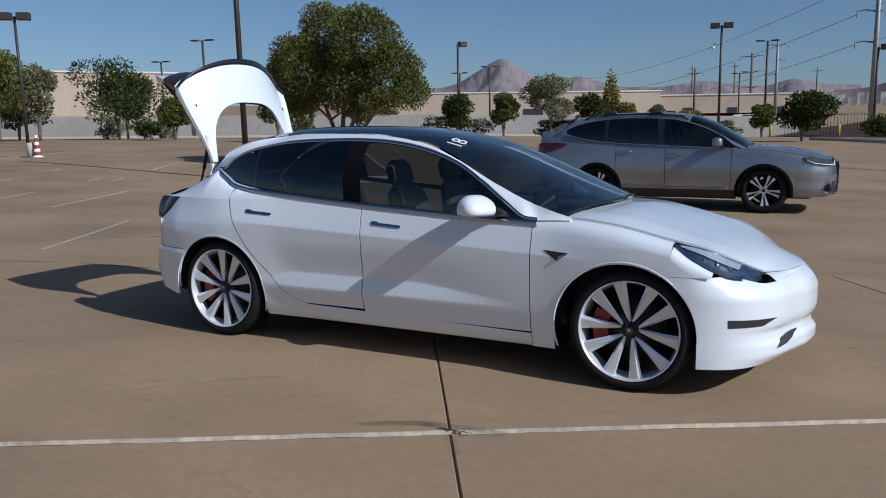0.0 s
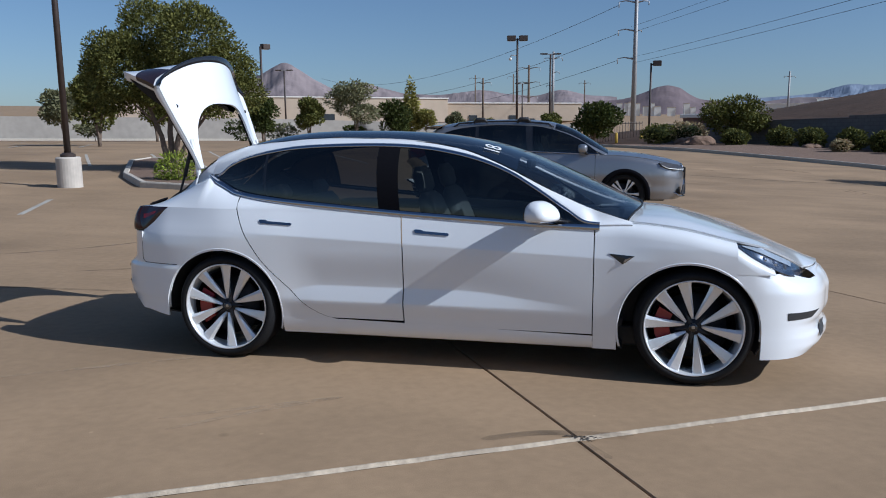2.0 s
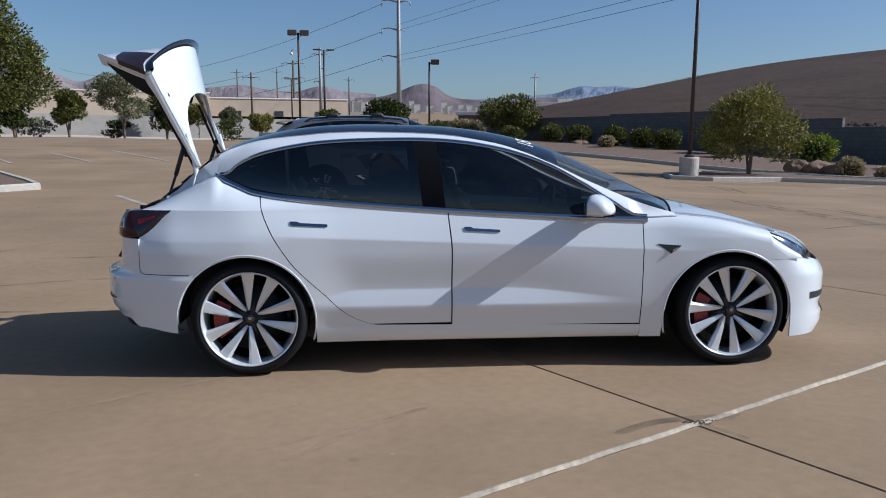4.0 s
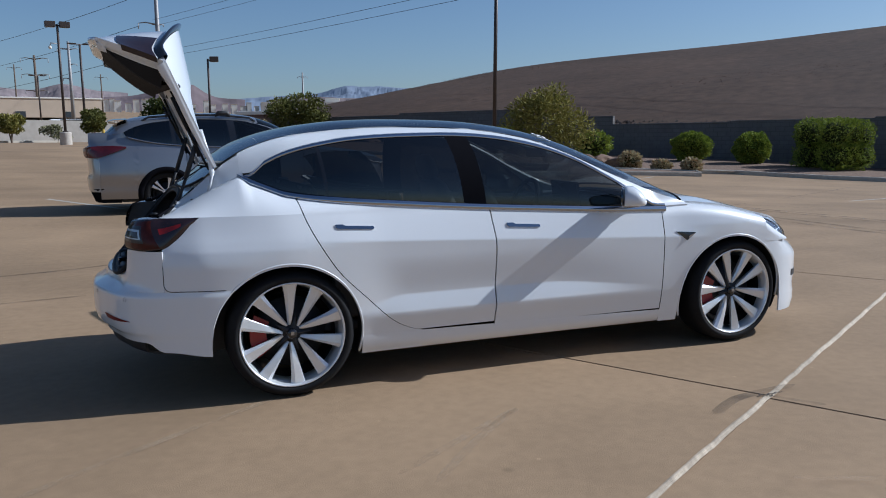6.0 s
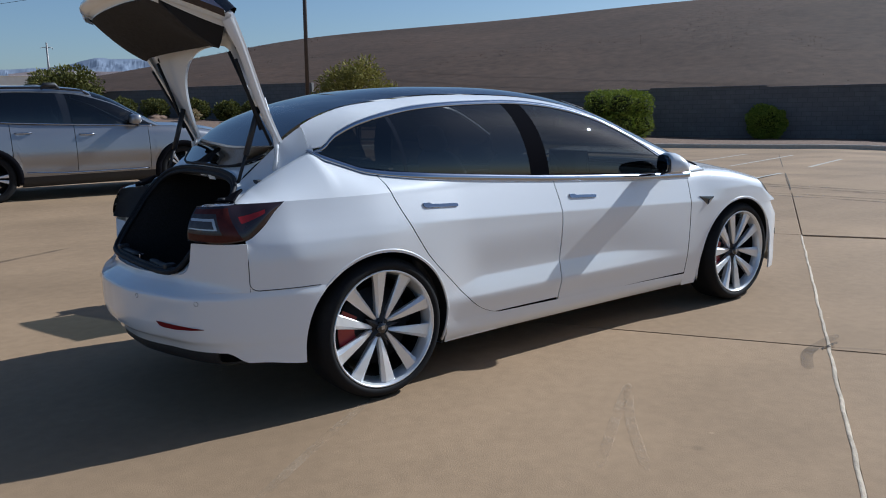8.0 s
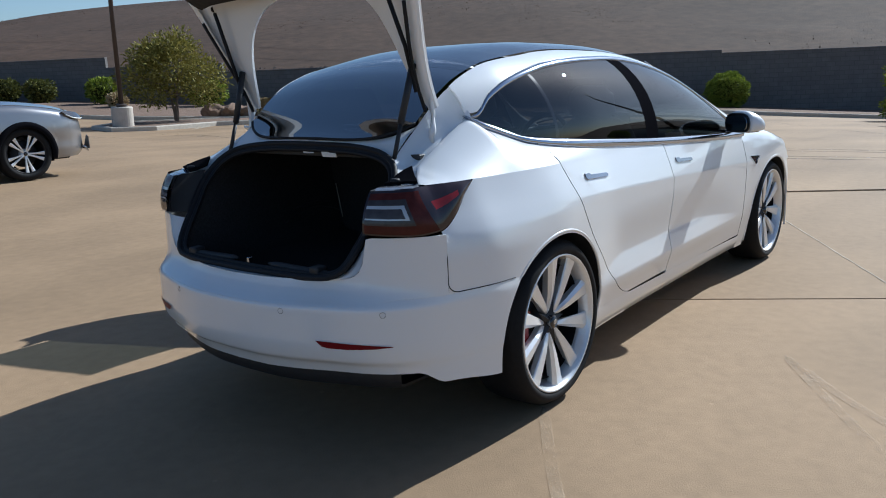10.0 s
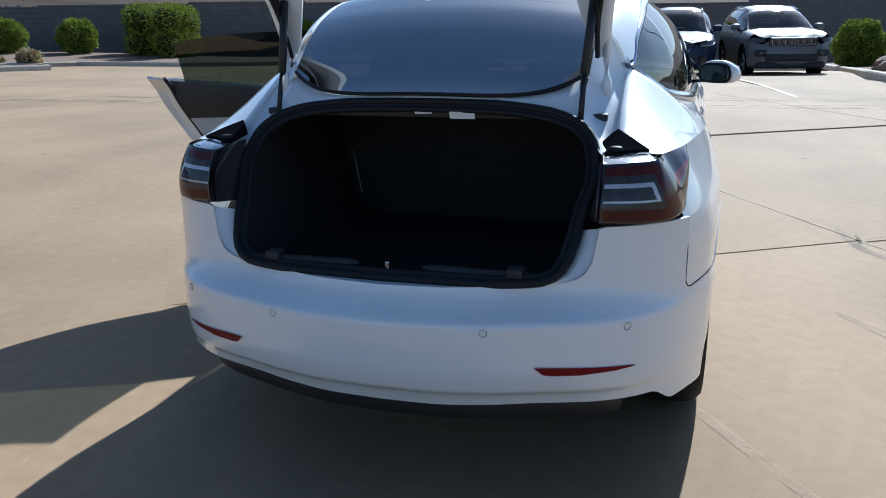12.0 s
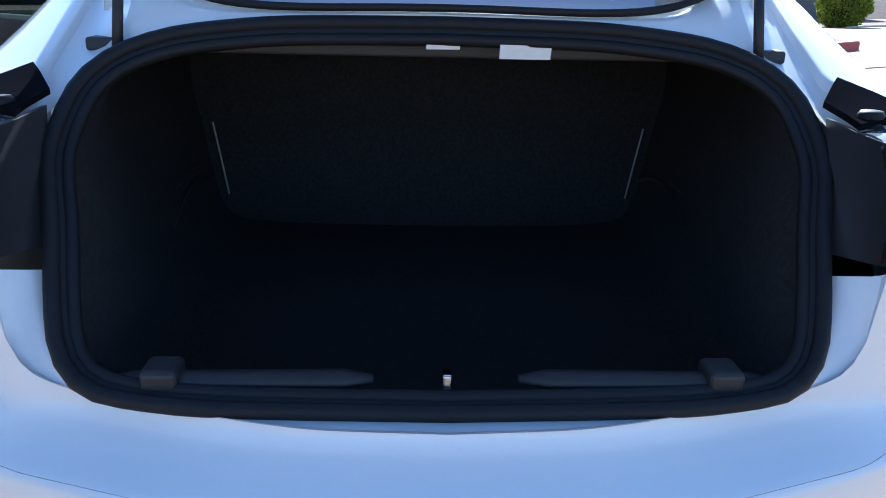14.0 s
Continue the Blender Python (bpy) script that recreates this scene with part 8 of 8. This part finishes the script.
def suv(name, m, paint, label, kind, category="car", grp=""):
    S_ = suv_shape(kind)
    car = base(name, m, label, category, grp)

    def Y(x, z):
        return S_.plan(x) - S_.prof(z)

    def cz(x, y):
        r = math.sqrt(max(0.0, 1 - min(1.0, abs(y) / S_.wbase(x)) ** 3.6))
        return S_.zbase(x) + (S_.ztop(x + 0.08 * y * y * (1 if x > 0 else -1)) - S_.zbase(x)) * r

    def cy(x, z):
        lo, hi = 0.0, S_.wbase(x)
        for _ in range(26):
            mid = (lo + hi) / 2
            if cz(x, mid) > z:
                lo = mid
            else:
                hi = mid
        return lo

    def arch_(x, c):
        return S_.zh - 0.01 + math.sqrt(max(0.0, S_.RA ** 2 - (x - c) ** 2))

    def low(x):
        for c in (-S_.wb, S_.wb):
            if abs(x - c) < S_.RA:
                return arch_(x, c)
        return S_.sill
    e = 2e-4
    s0, s1, s2 = S_.seams
    for s in (-1, 1):
        def panel(nm, xs, top, lab, par=car, tail=None):
            return columns(nm, xs, low, top, 20, s, paint, par, lab, 0.012, Y=Y, tail=tail)

        def btop(x):
            return S_.belt(x) - 0.01
        xa = S_.wb - S_.RA
        qx = lin(S_.tail + 0.20, -S_.wb - S_.RA - e, 8) + lin(-S_.wb - S_.RA + e, -S_.wb + S_.RA - e, 26) + lin(-S_.wb + S_.RA + e, s0 - 0.004, 3) if s0 - 0.004 > -S_.wb + S_.RA else lin(S_.tail + 0.20, -S_.wb - S_.RA - e, 8) + lin(-S_.wb - S_.RA + e, s0 - 0.004, 24)
        panel("quarter_panel", qx, lambda x: min(btop(x), 1.32) if x > -2.0 else S_.zbase(S_.tail) + (min(btop(-2.0), 1.32) - S_.zbase(S_.tail)) * smooth01(x, S_.tail - 0.1, -1.98), "rear quarter panel")
        dx = sorted(set([x for x in lin(s0 + 0.004, s1 - 0.004, 16)] + ([-S_.wb + S_.RA - e, -S_.wb + S_.RA + e] if -S_.wb + S_.RA > s0 + 0.01 else [])))
        rd_ = panel("rear_door", dx, btop, "rear door")
        fd_ = panel("front_door", lin(s1 + 0.004, s2 - 0.004, 16), btop, "front door")

        def wtop(x, s_):
            ze, ye = S_.he(x), S_.hy(x) + 0.005
            zs = ze - 0.10
            p0, p1, p2 = Vector((Y(x, zs), zs)), Vector((max(Y(x, ze), ye + 0.01), ze - 0.01)), Vector((ye, ze))
            out = []
            for t in lin(0, 1, 7)[1:]:
                q = p0 * (1 - t) ** 2 + p1 * 2 * t * (1 - t) + p2 * t * t
                out.append((x, s_ * q.x, q.y))
            return out
        columns("front_wing", lin(s2 + 0.004, xa - e, 4) + lin(xa + e, S_.wb + S_.RA - e, 26) + lin(S_.wb + S_.RA + e, S_.nose - 0.40, 6), low, lambda x: S_.he(x) - 0.10, 16, s, paint, car, "front wing", 0.012, Y=Y, tail=wtop)
        for par, x0 in ((rd_, s0 + 0.06), (fd_, s1 + 0.06)):
            z = S_.belt(x0) - 0.15
            sweep("handle", [(x, s * (Y(x, z) + d), z) for x, d in ((x0, 0.005), (x0 + 0.03, 0.03), (x0 + 0.17, 0.03), (x0 + 0.21, 0.005))], 0.013, CHROME, par, "door handle", 7)
        # glass
        for j, (x0, x1) in enumerate(S_.panes):
            rows_ = []
            for i in range(18):
                u = i / 17
                xb = x0 + (x1 - x0) * u
                xt = xb - 0.05 * (1 if j == 1 else 0.6)
                za, zb = S_.belt(xb) + 0.0, S_.up(min(max(xt, -2.05), 0.95))
                zb = max(zb, za + 0.005)
                rows_.append([(xb + (xt - xb) * v, s * (cy(xb + (xt - xb) * v, za + (zb - za) * v) + 0.004), za + (zb - za) * v) for v in lin(0, 1, 8)])
            grid("side_window", rows_, GLASSDARK if j < 2 else GLASSFRONT, (car, rd_, fd_)[j], "tinted side window", 0.0, flip=(s < 0))
        for xa_, xb_ in ((S_.panes[0][1] - 0.05, S_.panes[1][0] + 0.02), (S_.panes[1][1] - 0.06, S_.panes[2][0] + 0.02)):
            rr = []
            for x in lin(xa_, xb_, 4):
                za, zb = S_.belt(x), S_.up(x)
                rr.append([(x - 0.04 * v, s * (cy(x, za + (zb - za) * v) + 0.001), za + (zb - za) * v) for v in lin(0, 1, 6)])
            grid("pillar", rr, BLACKGLOSS, car, "black window pillar", 0.01, flip=(s < 0))
        sweep("belt_strip", [(x, s * (max(cy(x, S_.belt(x)), Y(x, S_.belt(x))) + 0.004), S_.belt(x) - 0.004) for x in lin(-1.95, 0.95, 40)], 0.010, CHROME, car, "chrome window strip", 6, flat=0.6, up=(0, 1, 0))
        # roof side between glass and roof
        rows_ = []
        for x in lin(S_.tail + 0.10, 1.08, 60):
            zl = max(S_.up(x) + 0.006, S_.belt(x)) if -2.05 < x < 0.98 else (1.06 if x > 0 else 1.25 + 0.1 * smooth01(x, S_.tail, -2.05))
            ya, yb = cy(x, zl), S_.yroof(x)
            if ya < yb + 0.02:
                ya = yb + 0.02
            rows_.append([(x, s * (ya + (yb - ya) * t), cz(x, ya + (yb - ya) * t) + 0.002) for t in lin(0, 1, 7)])
        grid("roof_side", rows_, paint, car, "", 0.012, flip=(s < 0))
        # rear pillar between the quarter panel and the roof
        rows_ = []
        for x in lin(S_.tail + 0.055, -1.86, 16):
            zq = S_.zbase(S_.tail) + (min(btop(-2.0), 1.32) - S_.zbase(S_.tail)) * smooth01(x, S_.tail - 0.1, -1.98) - 0.03
            zr = max(1.25 + 0.1 * smooth01(x, S_.tail, -2.05), S_.up(max(x, -2.05))) + 0.015
            yq, yr_ = Y(x, zq) - 0.004, max(cy(x, zr), S_.yroof(x) + 0.01) + 0.003
            rows_.append([(x, s * (yq + (yr_ - yq) * (t * (0.6 + 0.4 * t))), zq + (zr - zq) * t) for t in lin(0, 1, 9)])
        grid("rear_pillar", rows_, paint, car, "rear roof pillar", 0.0, flip=(s < 0))
        for x in ((-1.22, -0.42) if paint is SILVER else ()):
            sweep("rack_foot", [(x - 0.13, s * 0.60, cz(x - 0.13, 0.60) + 0.03), (x - 0.07, s * 0.60, cz(x, 0.60) + 0.085), (x + 0.07, s * 0.60, cz(x, 0.60) + 0.085), (x + 0.13, s * 0.60, cz(x + 0.13, 0.60) + 0.03)], [0.02, 0.04, 0.04, 0.02], BLACKPLASTIC, car, "black roof rack foot", 8)
        # roof rails
        sweep("roof_rail", [(x, s * 0.60, cz(x, 0.60) + h_) for x, h_ in ((0.12, 0.0), (0.02, 0.045), (-0.5, 0.05), (-1.2, 0.05), (-1.62, 0.045), (-1.72, 0.0))], 0.018, BLACKGLOSS if kind == "wedge" else CHROME, car, "roof rail", 7)
        # cladding over arches and sill
        for c in (-S_.wb, S_.wb):
            pts = [(c + (S_.RA - 0.02) * math.cos(radians(a)), s * (Y(c + S_.RA * math.cos(radians(a)), max(0.3, S_.zh + S_.RA * math.sin(radians(a)))) + 0.004), S_.zh - 0.01 + (S_.RA - 0.02) * math.sin(radians(a))) for a in lin(-12, 192, 40)]
            sweep("arch_trim", pts, 0.045, PILLAR, car, "black arch trim", 8, flat=0.5, up=(0, 1, 0))
            rr = [[(c + (S_.RA - 0.03) * math.cos(radians(a)), s * y, max(0.2, S_.zh + (S_.RA - 0.03) * math.sin(radians(a)))) for y in (0.45, 0.65, 0.9)] for a in lin(-20, 200, 20)]
            grid("wheel_well", rr, PILLAR, car, "", 0.0)
            wheel(car, c, s * (S_.plan(c) - 0.155), S_.zh, s, S_.R, S_.r, 0.235, 10 if kind == "wedge" else 5, "suv", 0.2 if c > 0 else 0.05)
        sx = lin(-S_.wb + S_.RA, S_.wb - S_.RA, 12)
        grid("sill_trim", [[(x, s * (Y(x, 0.36) + 0.006), 0.37), (x, s * (Y(x, 0.3) + 0.008), 0.30), (x, s * (Y(x, 0.25) - 0.02), 0.22), (x, s * 0.6, 0.21)] for x in sx], BLACKPLASTIC, car, "black sill trim", 0.0, flip=(s > 0))
        sweep("sill_strip", [(x, s * (Y(x, 0.42) + 0.006), 0.40 + 0.03 * smooth01(x, -0.3, -0.9)) for x in lin(-0.90, 0.85, 14)], 0.012, CHROME if kind == "wedge" else BLACKPLASTIC, car, "", 6, flat=0.6, up=(0, 1, 0))
        # mirror
        bm = bmesh.new()
        bmesh.ops.create_uvsphere(bm, u_segments=16, v_segments=10, radius=1)
        for v in bm.verts:
            c_ = v.co
            v.co = (0.66 + 0.085 * math.copysign(abs(c_.x) ** 0.7, c_.x), s * (0.99 + 0.115 * math.copysign(abs(c_.y) ** 0.6, c_.y)), 1.165 + 0.075 * math.copysign(abs(c_.z) ** 0.6, c_.z))
        part("door_mirror", bm, paint, car, "door mirror", True)
        sweep("mirror_arm", [(0.70, s * 0.92, 1.10), (0.74, s * 0.86, 1.07)], 0.03, BLACKGLOSS, car, "", 6)

    # roof, windscreen, rear glass
    rows_ = [[(x, u * S_.yroof(x), cz(x, u * S_.yroof(x)) + 0.004) for u in lin(-1, 1, 17)] for x in lin(S_.tail + 0.06, 1.10, 70)]
    kr, kf = (11 if kind == "wedge" else 8), 51
    grid("roof", rows_[kr:kf + 1], paint, car, "roof", 0.0)
    grid("windscreen", rows_[kf:], GLASSSCREEN, car, "windscreen", 0.0)
    grid("rear_glass", rows_[:kr + 1], GLASSDARK, car, "dark rear glass", 0.0)
    if kind == "wedge":
        rr = [[(x, u * 0.60, z + 0.03 * (1 - u * u)) for u in lin(-1, 1, 9)] for x, z in ((-1.95, 1.575), (-2.15, 1.565), (-2.24, 1.545), (-2.23, 1.52), (-2.1, 1.50))]
        grid("roof_spoiler", rr, BLACKGLOSS, car, "dark roof spoiler", 0.0)
    # bonnet
    rr = []
    for x in lin(1.02, S_.nose - 0.10, 26):
        rr.append([(x - 0.06 * u * u * (1 - smooth01(x, 1.0, 1.5)), u * S_.hy(x), S_.hc(x) - (S_.hc(x) - S_.he(x)) * abs(u) ** 2.6 + 0.014 * math.exp(-((abs(u) - 0.6) / 0.12) ** 2)) for u in lin(-1, 1, 23)])
    grid("bonnet", rr, paint, car, "bonnet", 0.01)

    # front and rear faces
    def face(nm, xs_, ys_, zl, zh, offs, material, lab, front):
        fx_, fy_, SS = outline(list(zip(xs_, ys_)))
        rr = []
        for sd_ in (1, -1):
            for h_ in (lin(0, 1, 20) if sd_ > 0 else lin(0, 1, 20)[::-1][1:]):
                q = h_ * SS
                z0, z1 = zl(fy_(q)), zh(fy_(q))
                rr.append([(fx_(q) + offs(z) * (1 if front else -1) * smooth01(h_, 0, 0.4), sd_ * (fy_(q) - S_.prof(z) * (1 - smooth01(h_, 0.15, 0.6))), z) for z in lin(z0, z1, 18)])
        return grid(nm, rr, material, car, lab, 0.012, flip=not front)
    n = S_.nose
    fxs = [n - 0.62, n - 0.52, n - 0.40, n - 0.25, n - 0.13, n - 0.05, n - 0.01, n]
    fys = [S_.plan(n - 0.62) - 0.005, S_.plan(n - 0.52) - 0.005, S_.plan(n - 0.4), 0.80, 0.68, 0.48, 0.24, 0.0]
    top_f = curve([(0.0, S_.he(n - 0.1) + 0.012), (0.4, S_.he(n - 0.1) - 0.01), (0.66, 0.80), (0.80, 0.86), (0.93, 0.88)])
    offs_f = curve([(0.25, -0.10), (0.33, -0.02), (0.42, 0.0), (0.6, 0.0), (0.75, -0.02), (0.85, -0.05), (0.95, -0.12)])
    face("front_bumper", fxs, fys, lambda y: 0.27, lambda y: top_f(y), offs_f, paint, "front bumper", True)
    t = S_.tail
    rxs = [t + 0.62, t + 0.5, t + 0.36, t + 0.2, t + 0.10, t + 0.04, t + 0.01, t]
    rys = [S_.plan(t + 0.62) - 0.004, S_.plan(t + 0.5) - 0.003, S_.plan(t + 0.36), 0.845 if kind == "wedge" else 0.86, 0.74, 0.5, 0.25, 0.0]
    offs_r = curve([(0.28, -0.08), (0.4, 0.0), (0.62, 0.02), (0.70, -0.01), (0.95, 0.0), (1.1, -0.03), (1.2, -0.06)])
    face("tailgate", rxs[3:], rys[3:], lambda y: 0.42, lambda y: (1.10 if kind == "wedge" else 1.20) + 0.02 * (1 - y), offs_r, paint, "tailgate and rear bumper", False)
    face("rear_apron", rxs[1:], [y - 0.01 for y in rys[1:-1]] + [0.0], lambda y: 0.24, lambda y: 0.47, curve([(0.24, -0.08), (0.47, 0.006)]), PILLAR, "black rear apron", False)
    boxpart("underbody", BLACKPLASTIC, car, (0, 0, 0.34), (4.2, 1.5, 0.2), 0.03, None, "dark underbody")
    boxpart("cabin_floor", DASH, car, (-0.4, 0, 0.8), (2.7, 1.5, 0.5), 0.05, None, "dark cabin")
    for s in (-1, 1):
        cushion("seat_back", [(-0.15, s * 0.38, 0.9, 0.22, 0.07, 0.2), (-0.22, s * 0.38, 1.18, 0.21, 0.06, 0.2), (-0.25, s * 0.38, 1.25, 0.12, 0.04, 0.2), (-0.27, s * 0.38, 1.38, 0.11, 0.04, 0.2)], car, DASH, "dark seat")
    # lamps and grille
    for s in (-1, 1):
        if kind == "wedge":
            rr = [[(n - 0.52, s * 0.855, 0.905), (n - 0.40, s * 0.80, 0.905), (n - 0.24, s * 0.70, 0.875), (n - 0.12, s * 0.56, 0.84)], [(n - 0.48, s * 0.875, 0.86), (n - 0.36, s * 0.84, 0.81), (n - 0.20, s * 0.74, 0.79), (n - 0.09, s * 0.58, 0.79)]]
            rr = [[(x + 0.012, y * 1.015, z) for x, y, z in r] for r in rr]
            grid("headlamp", rr, CLEARLENS, car, "clear slanted headlamp", 0.03, flip=(s > 0))
            sweep("lamp_line", [(x + 0.02, y * 1.02, z + 0.01) for x, y, z in rr[1]], 0.008, WHITEPLATE, car, "", 6)
            sweep("grille_frame", [(n - 0.055, s * 0.10, 0.865), (n - 0.065, s * 0.40, 0.845), (n - 0.035, s * 0.34, 0.68), (n - 0.02, s * 0.30, 0.60), (n - 0.035, s * 0.42, 0.47), (n - 0.05, s * 0.56, 0.355), (n - 0.05, s * 0.2, 0.335), (n - 0.05, 0, 0.335)], 0.018, CHROME, car, "chrome grille frame", 7)
            rr = [[(n - 0.10, s * 0.84 * 0.88, 0.53), (n - 0.06, s * 0.62, 0.55)], [(n - 0.13, s * 0.80, 0.36), (n - 0.09, s * 0.56, 0.34)]]
            grid("fog_recess", [[(x + 0.03, y, z) for x, y, z in r] for r in rr], BLACKPLASTIC, car, "", 0.01, flip=(s > 0))
            sweep("fog_trim", [(n - 0.02, s * 0.56, 0.33), (n - 0.12, s * 0.80, 0.335), (n - 0.22, s * 0.88, 0.40)], 0.014, CHROME, car, "", 6)
            up_, dn_ = [], []
            for x, zu_, zd_ in ((0.62, 1.130, 1.120), (0.52, 1.140, 1.085), (0.42, 1.148, 1.045), (0.32, 1.150, 1.005), (0.22, 1.150, 0.975)):
                up_.append((t + x, s * (Y(t + x, zu_) + 0.004), zu_))
                dn_.append((t + x, s * (Y(t + x, zd_) + 0.004), zd_))
            for x, y, zu_, zd_ in ((0.10, 0.775, 1.145, 0.965), (0.025, 0.64, 1.135, 0.97), (-0.012, 0.46, 1.11, 1.0)):
                up_.append((t + x, s * y, zu_))
                dn_.append((t + x, s * y, zd_))
            tl = grid("tail_lamp", [up_, [tuple((Vector(a_) + Vector(b_)) / 2 + Vector((-0.006, s * 0.008, 0))) for a_, b_ in zip(up_, dn_)], dn_], DARKRED, car, "dark red wrap-round tail lamp", 0.02, flip=(s < 0))
            grid("lamp_bar", [[tuple(Vector(a_).lerp(Vector(b_), k) + Vector((-0.010, s * 0.012, 0))) for a_, b_ in list(zip(up_, dn_))[1:]] for k in (0.14, 0.34, 0.56)], REDLENS, tl, "red lamp bar", 0.0, flip=(s < 0))
        else:
            rr = [[(n - 0.30, s * 0.86, 0.93), (n - 0.16, s * 0.76, 0.94), (n - 0.08, s * 0.60, 0.93)], [(n - 0.30, s * 0.87, 0.84), (n - 0.15, s * 0.78, 0.84), (n - 0.07, s * 0.62, 0.85)]]
            grid("headlamp", [[(x + 0.05, y * 1.01, z) for x, y, z in r] for r in rr], LAMPDARK, car, "narrow dark headlamp", 0.03, flip=(s > 0))
            lathe("fog_lamp", [(0, 0.02), (0.05, 0.02), (0.07, 0.0), (0.0, 0.0)], CLEARLENS, boxpart("fog_recess", BLACKPLASTIC, car, (n - 0.10, s * 0.68, 0.60), (0.14, 0.26, 0.15), 0.03, (0, 0, s * -20), "black fog lamp recess"), "", 14).matrix_local = Matrix.Translation((n - 0.03, s * 0.66, 0.60)) @ pose(0, 0, 0, 0, 0, -90)
            boxpart("tail_lamp", REDLENS, car, (t + 0.10, s * 0.76, 1.05), (0.12, 0.18, 0.16), 0.03, None, "red tail lamp")
    if kind == "wedge":
        plate("grille_mesh", [(n + 0.004, -0.36, 0.82), (n + 0.004, 0.36, 0.82), (n + 0.012, 0.28, 0.62), (n + 0.012, 0.38, 0.46), (n + 0.006, 0.46, 0.35), (n + 0.006, -0.46, 0.35), (n + 0.012, -0.38, 0.46), (n + 0.012, -0.28, 0.62)], BLACKPLASTIC, car, 0.06, "black mesh grille", 0, 1)
        bm = bmesh.new()
        bmesh.ops.create_uvsphere(bm, u_segments=16, v_segments=8, radius=1, matrix=Matrix.Translation((n + 0.01, 0, 0.72)) @ Matrix.Diagonal((0.01, 0.075, 0.055, 1)))
        part("emblem", bm, CHROME, car, "oval chrome emblem", True)
    else:
        gr = boxpart("grille", BLACKGLOSS, car, (n - 0.05, 0, 0.86), (0.10, 1.05, 0.20), 0.03, None, "black grille with seven slots")
        for k in range(7):
            boxpart("slot_frame", CHROME, gr, (n + 0.002, -0.42 + 0.14 * k, 0.86), (0.012, 0.10, 0.17), 0.02, None, "chrome slot frame")
            boxpart("slot", BLACKPLASTIC, gr, (n + 0.008, -0.42 + 0.14 * k, 0.86), (0.006, 0.07, 0.14), 0.0)
        boxpart("lower_intake", BLACKPLASTIC, car, (n - 0.06, 0, 0.50), (0.16, 1.15, 0.16), 0.04, None, "black lower intake")
        boxpart("skid_plate", BLACKPLASTIC, car, (n - 0.12, 0, 0.33), (0.2, 1.5, 0.16), 0.05, None, "black lower bumper")
    return car


# the silver one alongside faces the same way as the saloon
suv("silver_suv", Matrix.Translation((-0.26, 9.87, gz(0, 9.2) - 0.005)) @ pose(0, 0, 0, 0.6, 0, 0.5), SILVER, "silver crossover SUV with black arch trim, parked alongside", "wedge", "SUV")
suv("dark_blue_suv", Matrix.Translation((18.2, -0.45, gz(18.0, -0.45) - 0.01)) @ pose(0, 0, 0, 0, 0, 180), NAVY, "dark blue crossover SUV parked nose outwards by a hedge", "wedge", "SUV")
suv("pale_silver_suv", Matrix.Translation((18.45, -2.75, gz(18.2, -2.75) - 0.01)) @ pose(0, 0, 0, 0, 0, 188), JEEPSILVER, "pale silver SUV with seven-slot grille, parked nose outwards", "boxy", "SUV")

# concrete slabs under and round the saloon, last
me = None
bm = bmesh.new()
h, ha = SLABW / 2 - 0.004, SLABA / 2 - 0.004
vs = []
for z, k in ((0.0, 0.006), (-0.006, 0.0), (-0.019, 0.0)):
    vs.append([bm.verts.new((sx * (ha - k), sy * (h - k), z)) for sx, sy in ((-1, -1), (1, -1), (1, 1), (-1, 1))])
bm.faces.new(vs[0])
for p, q in zip(vs, vs[1:]):
    for j in range(4):
        bm.faces.new((p[j], q[j], q[(j + 1) % 4], p[(j + 1) % 4]))
bmesh.ops.recalc_face_normals(bm, faces=bm.faces)
me = bpy.data.meshes.new("slab")
bm.to_mesh(me)
bm.free()
me.materials.append(SLAB)
for i in range(-7, 7):
    for j in range(-6, 2):
        a, b = A0 + (i + 0.5) * SLABA, B0 + (j + 0.5) * SLABW
        if a < -25 or a > 7 or b > 2.0 or b < -24:
            continue
        ob = new("slab", me)
        ob.parent = ground
        ob.location = (*ab(a, b), -0.013 if b < B0 and a < 3.85 else 0.0)
        ob.rotation_euler = (0, 0, radians(GA))
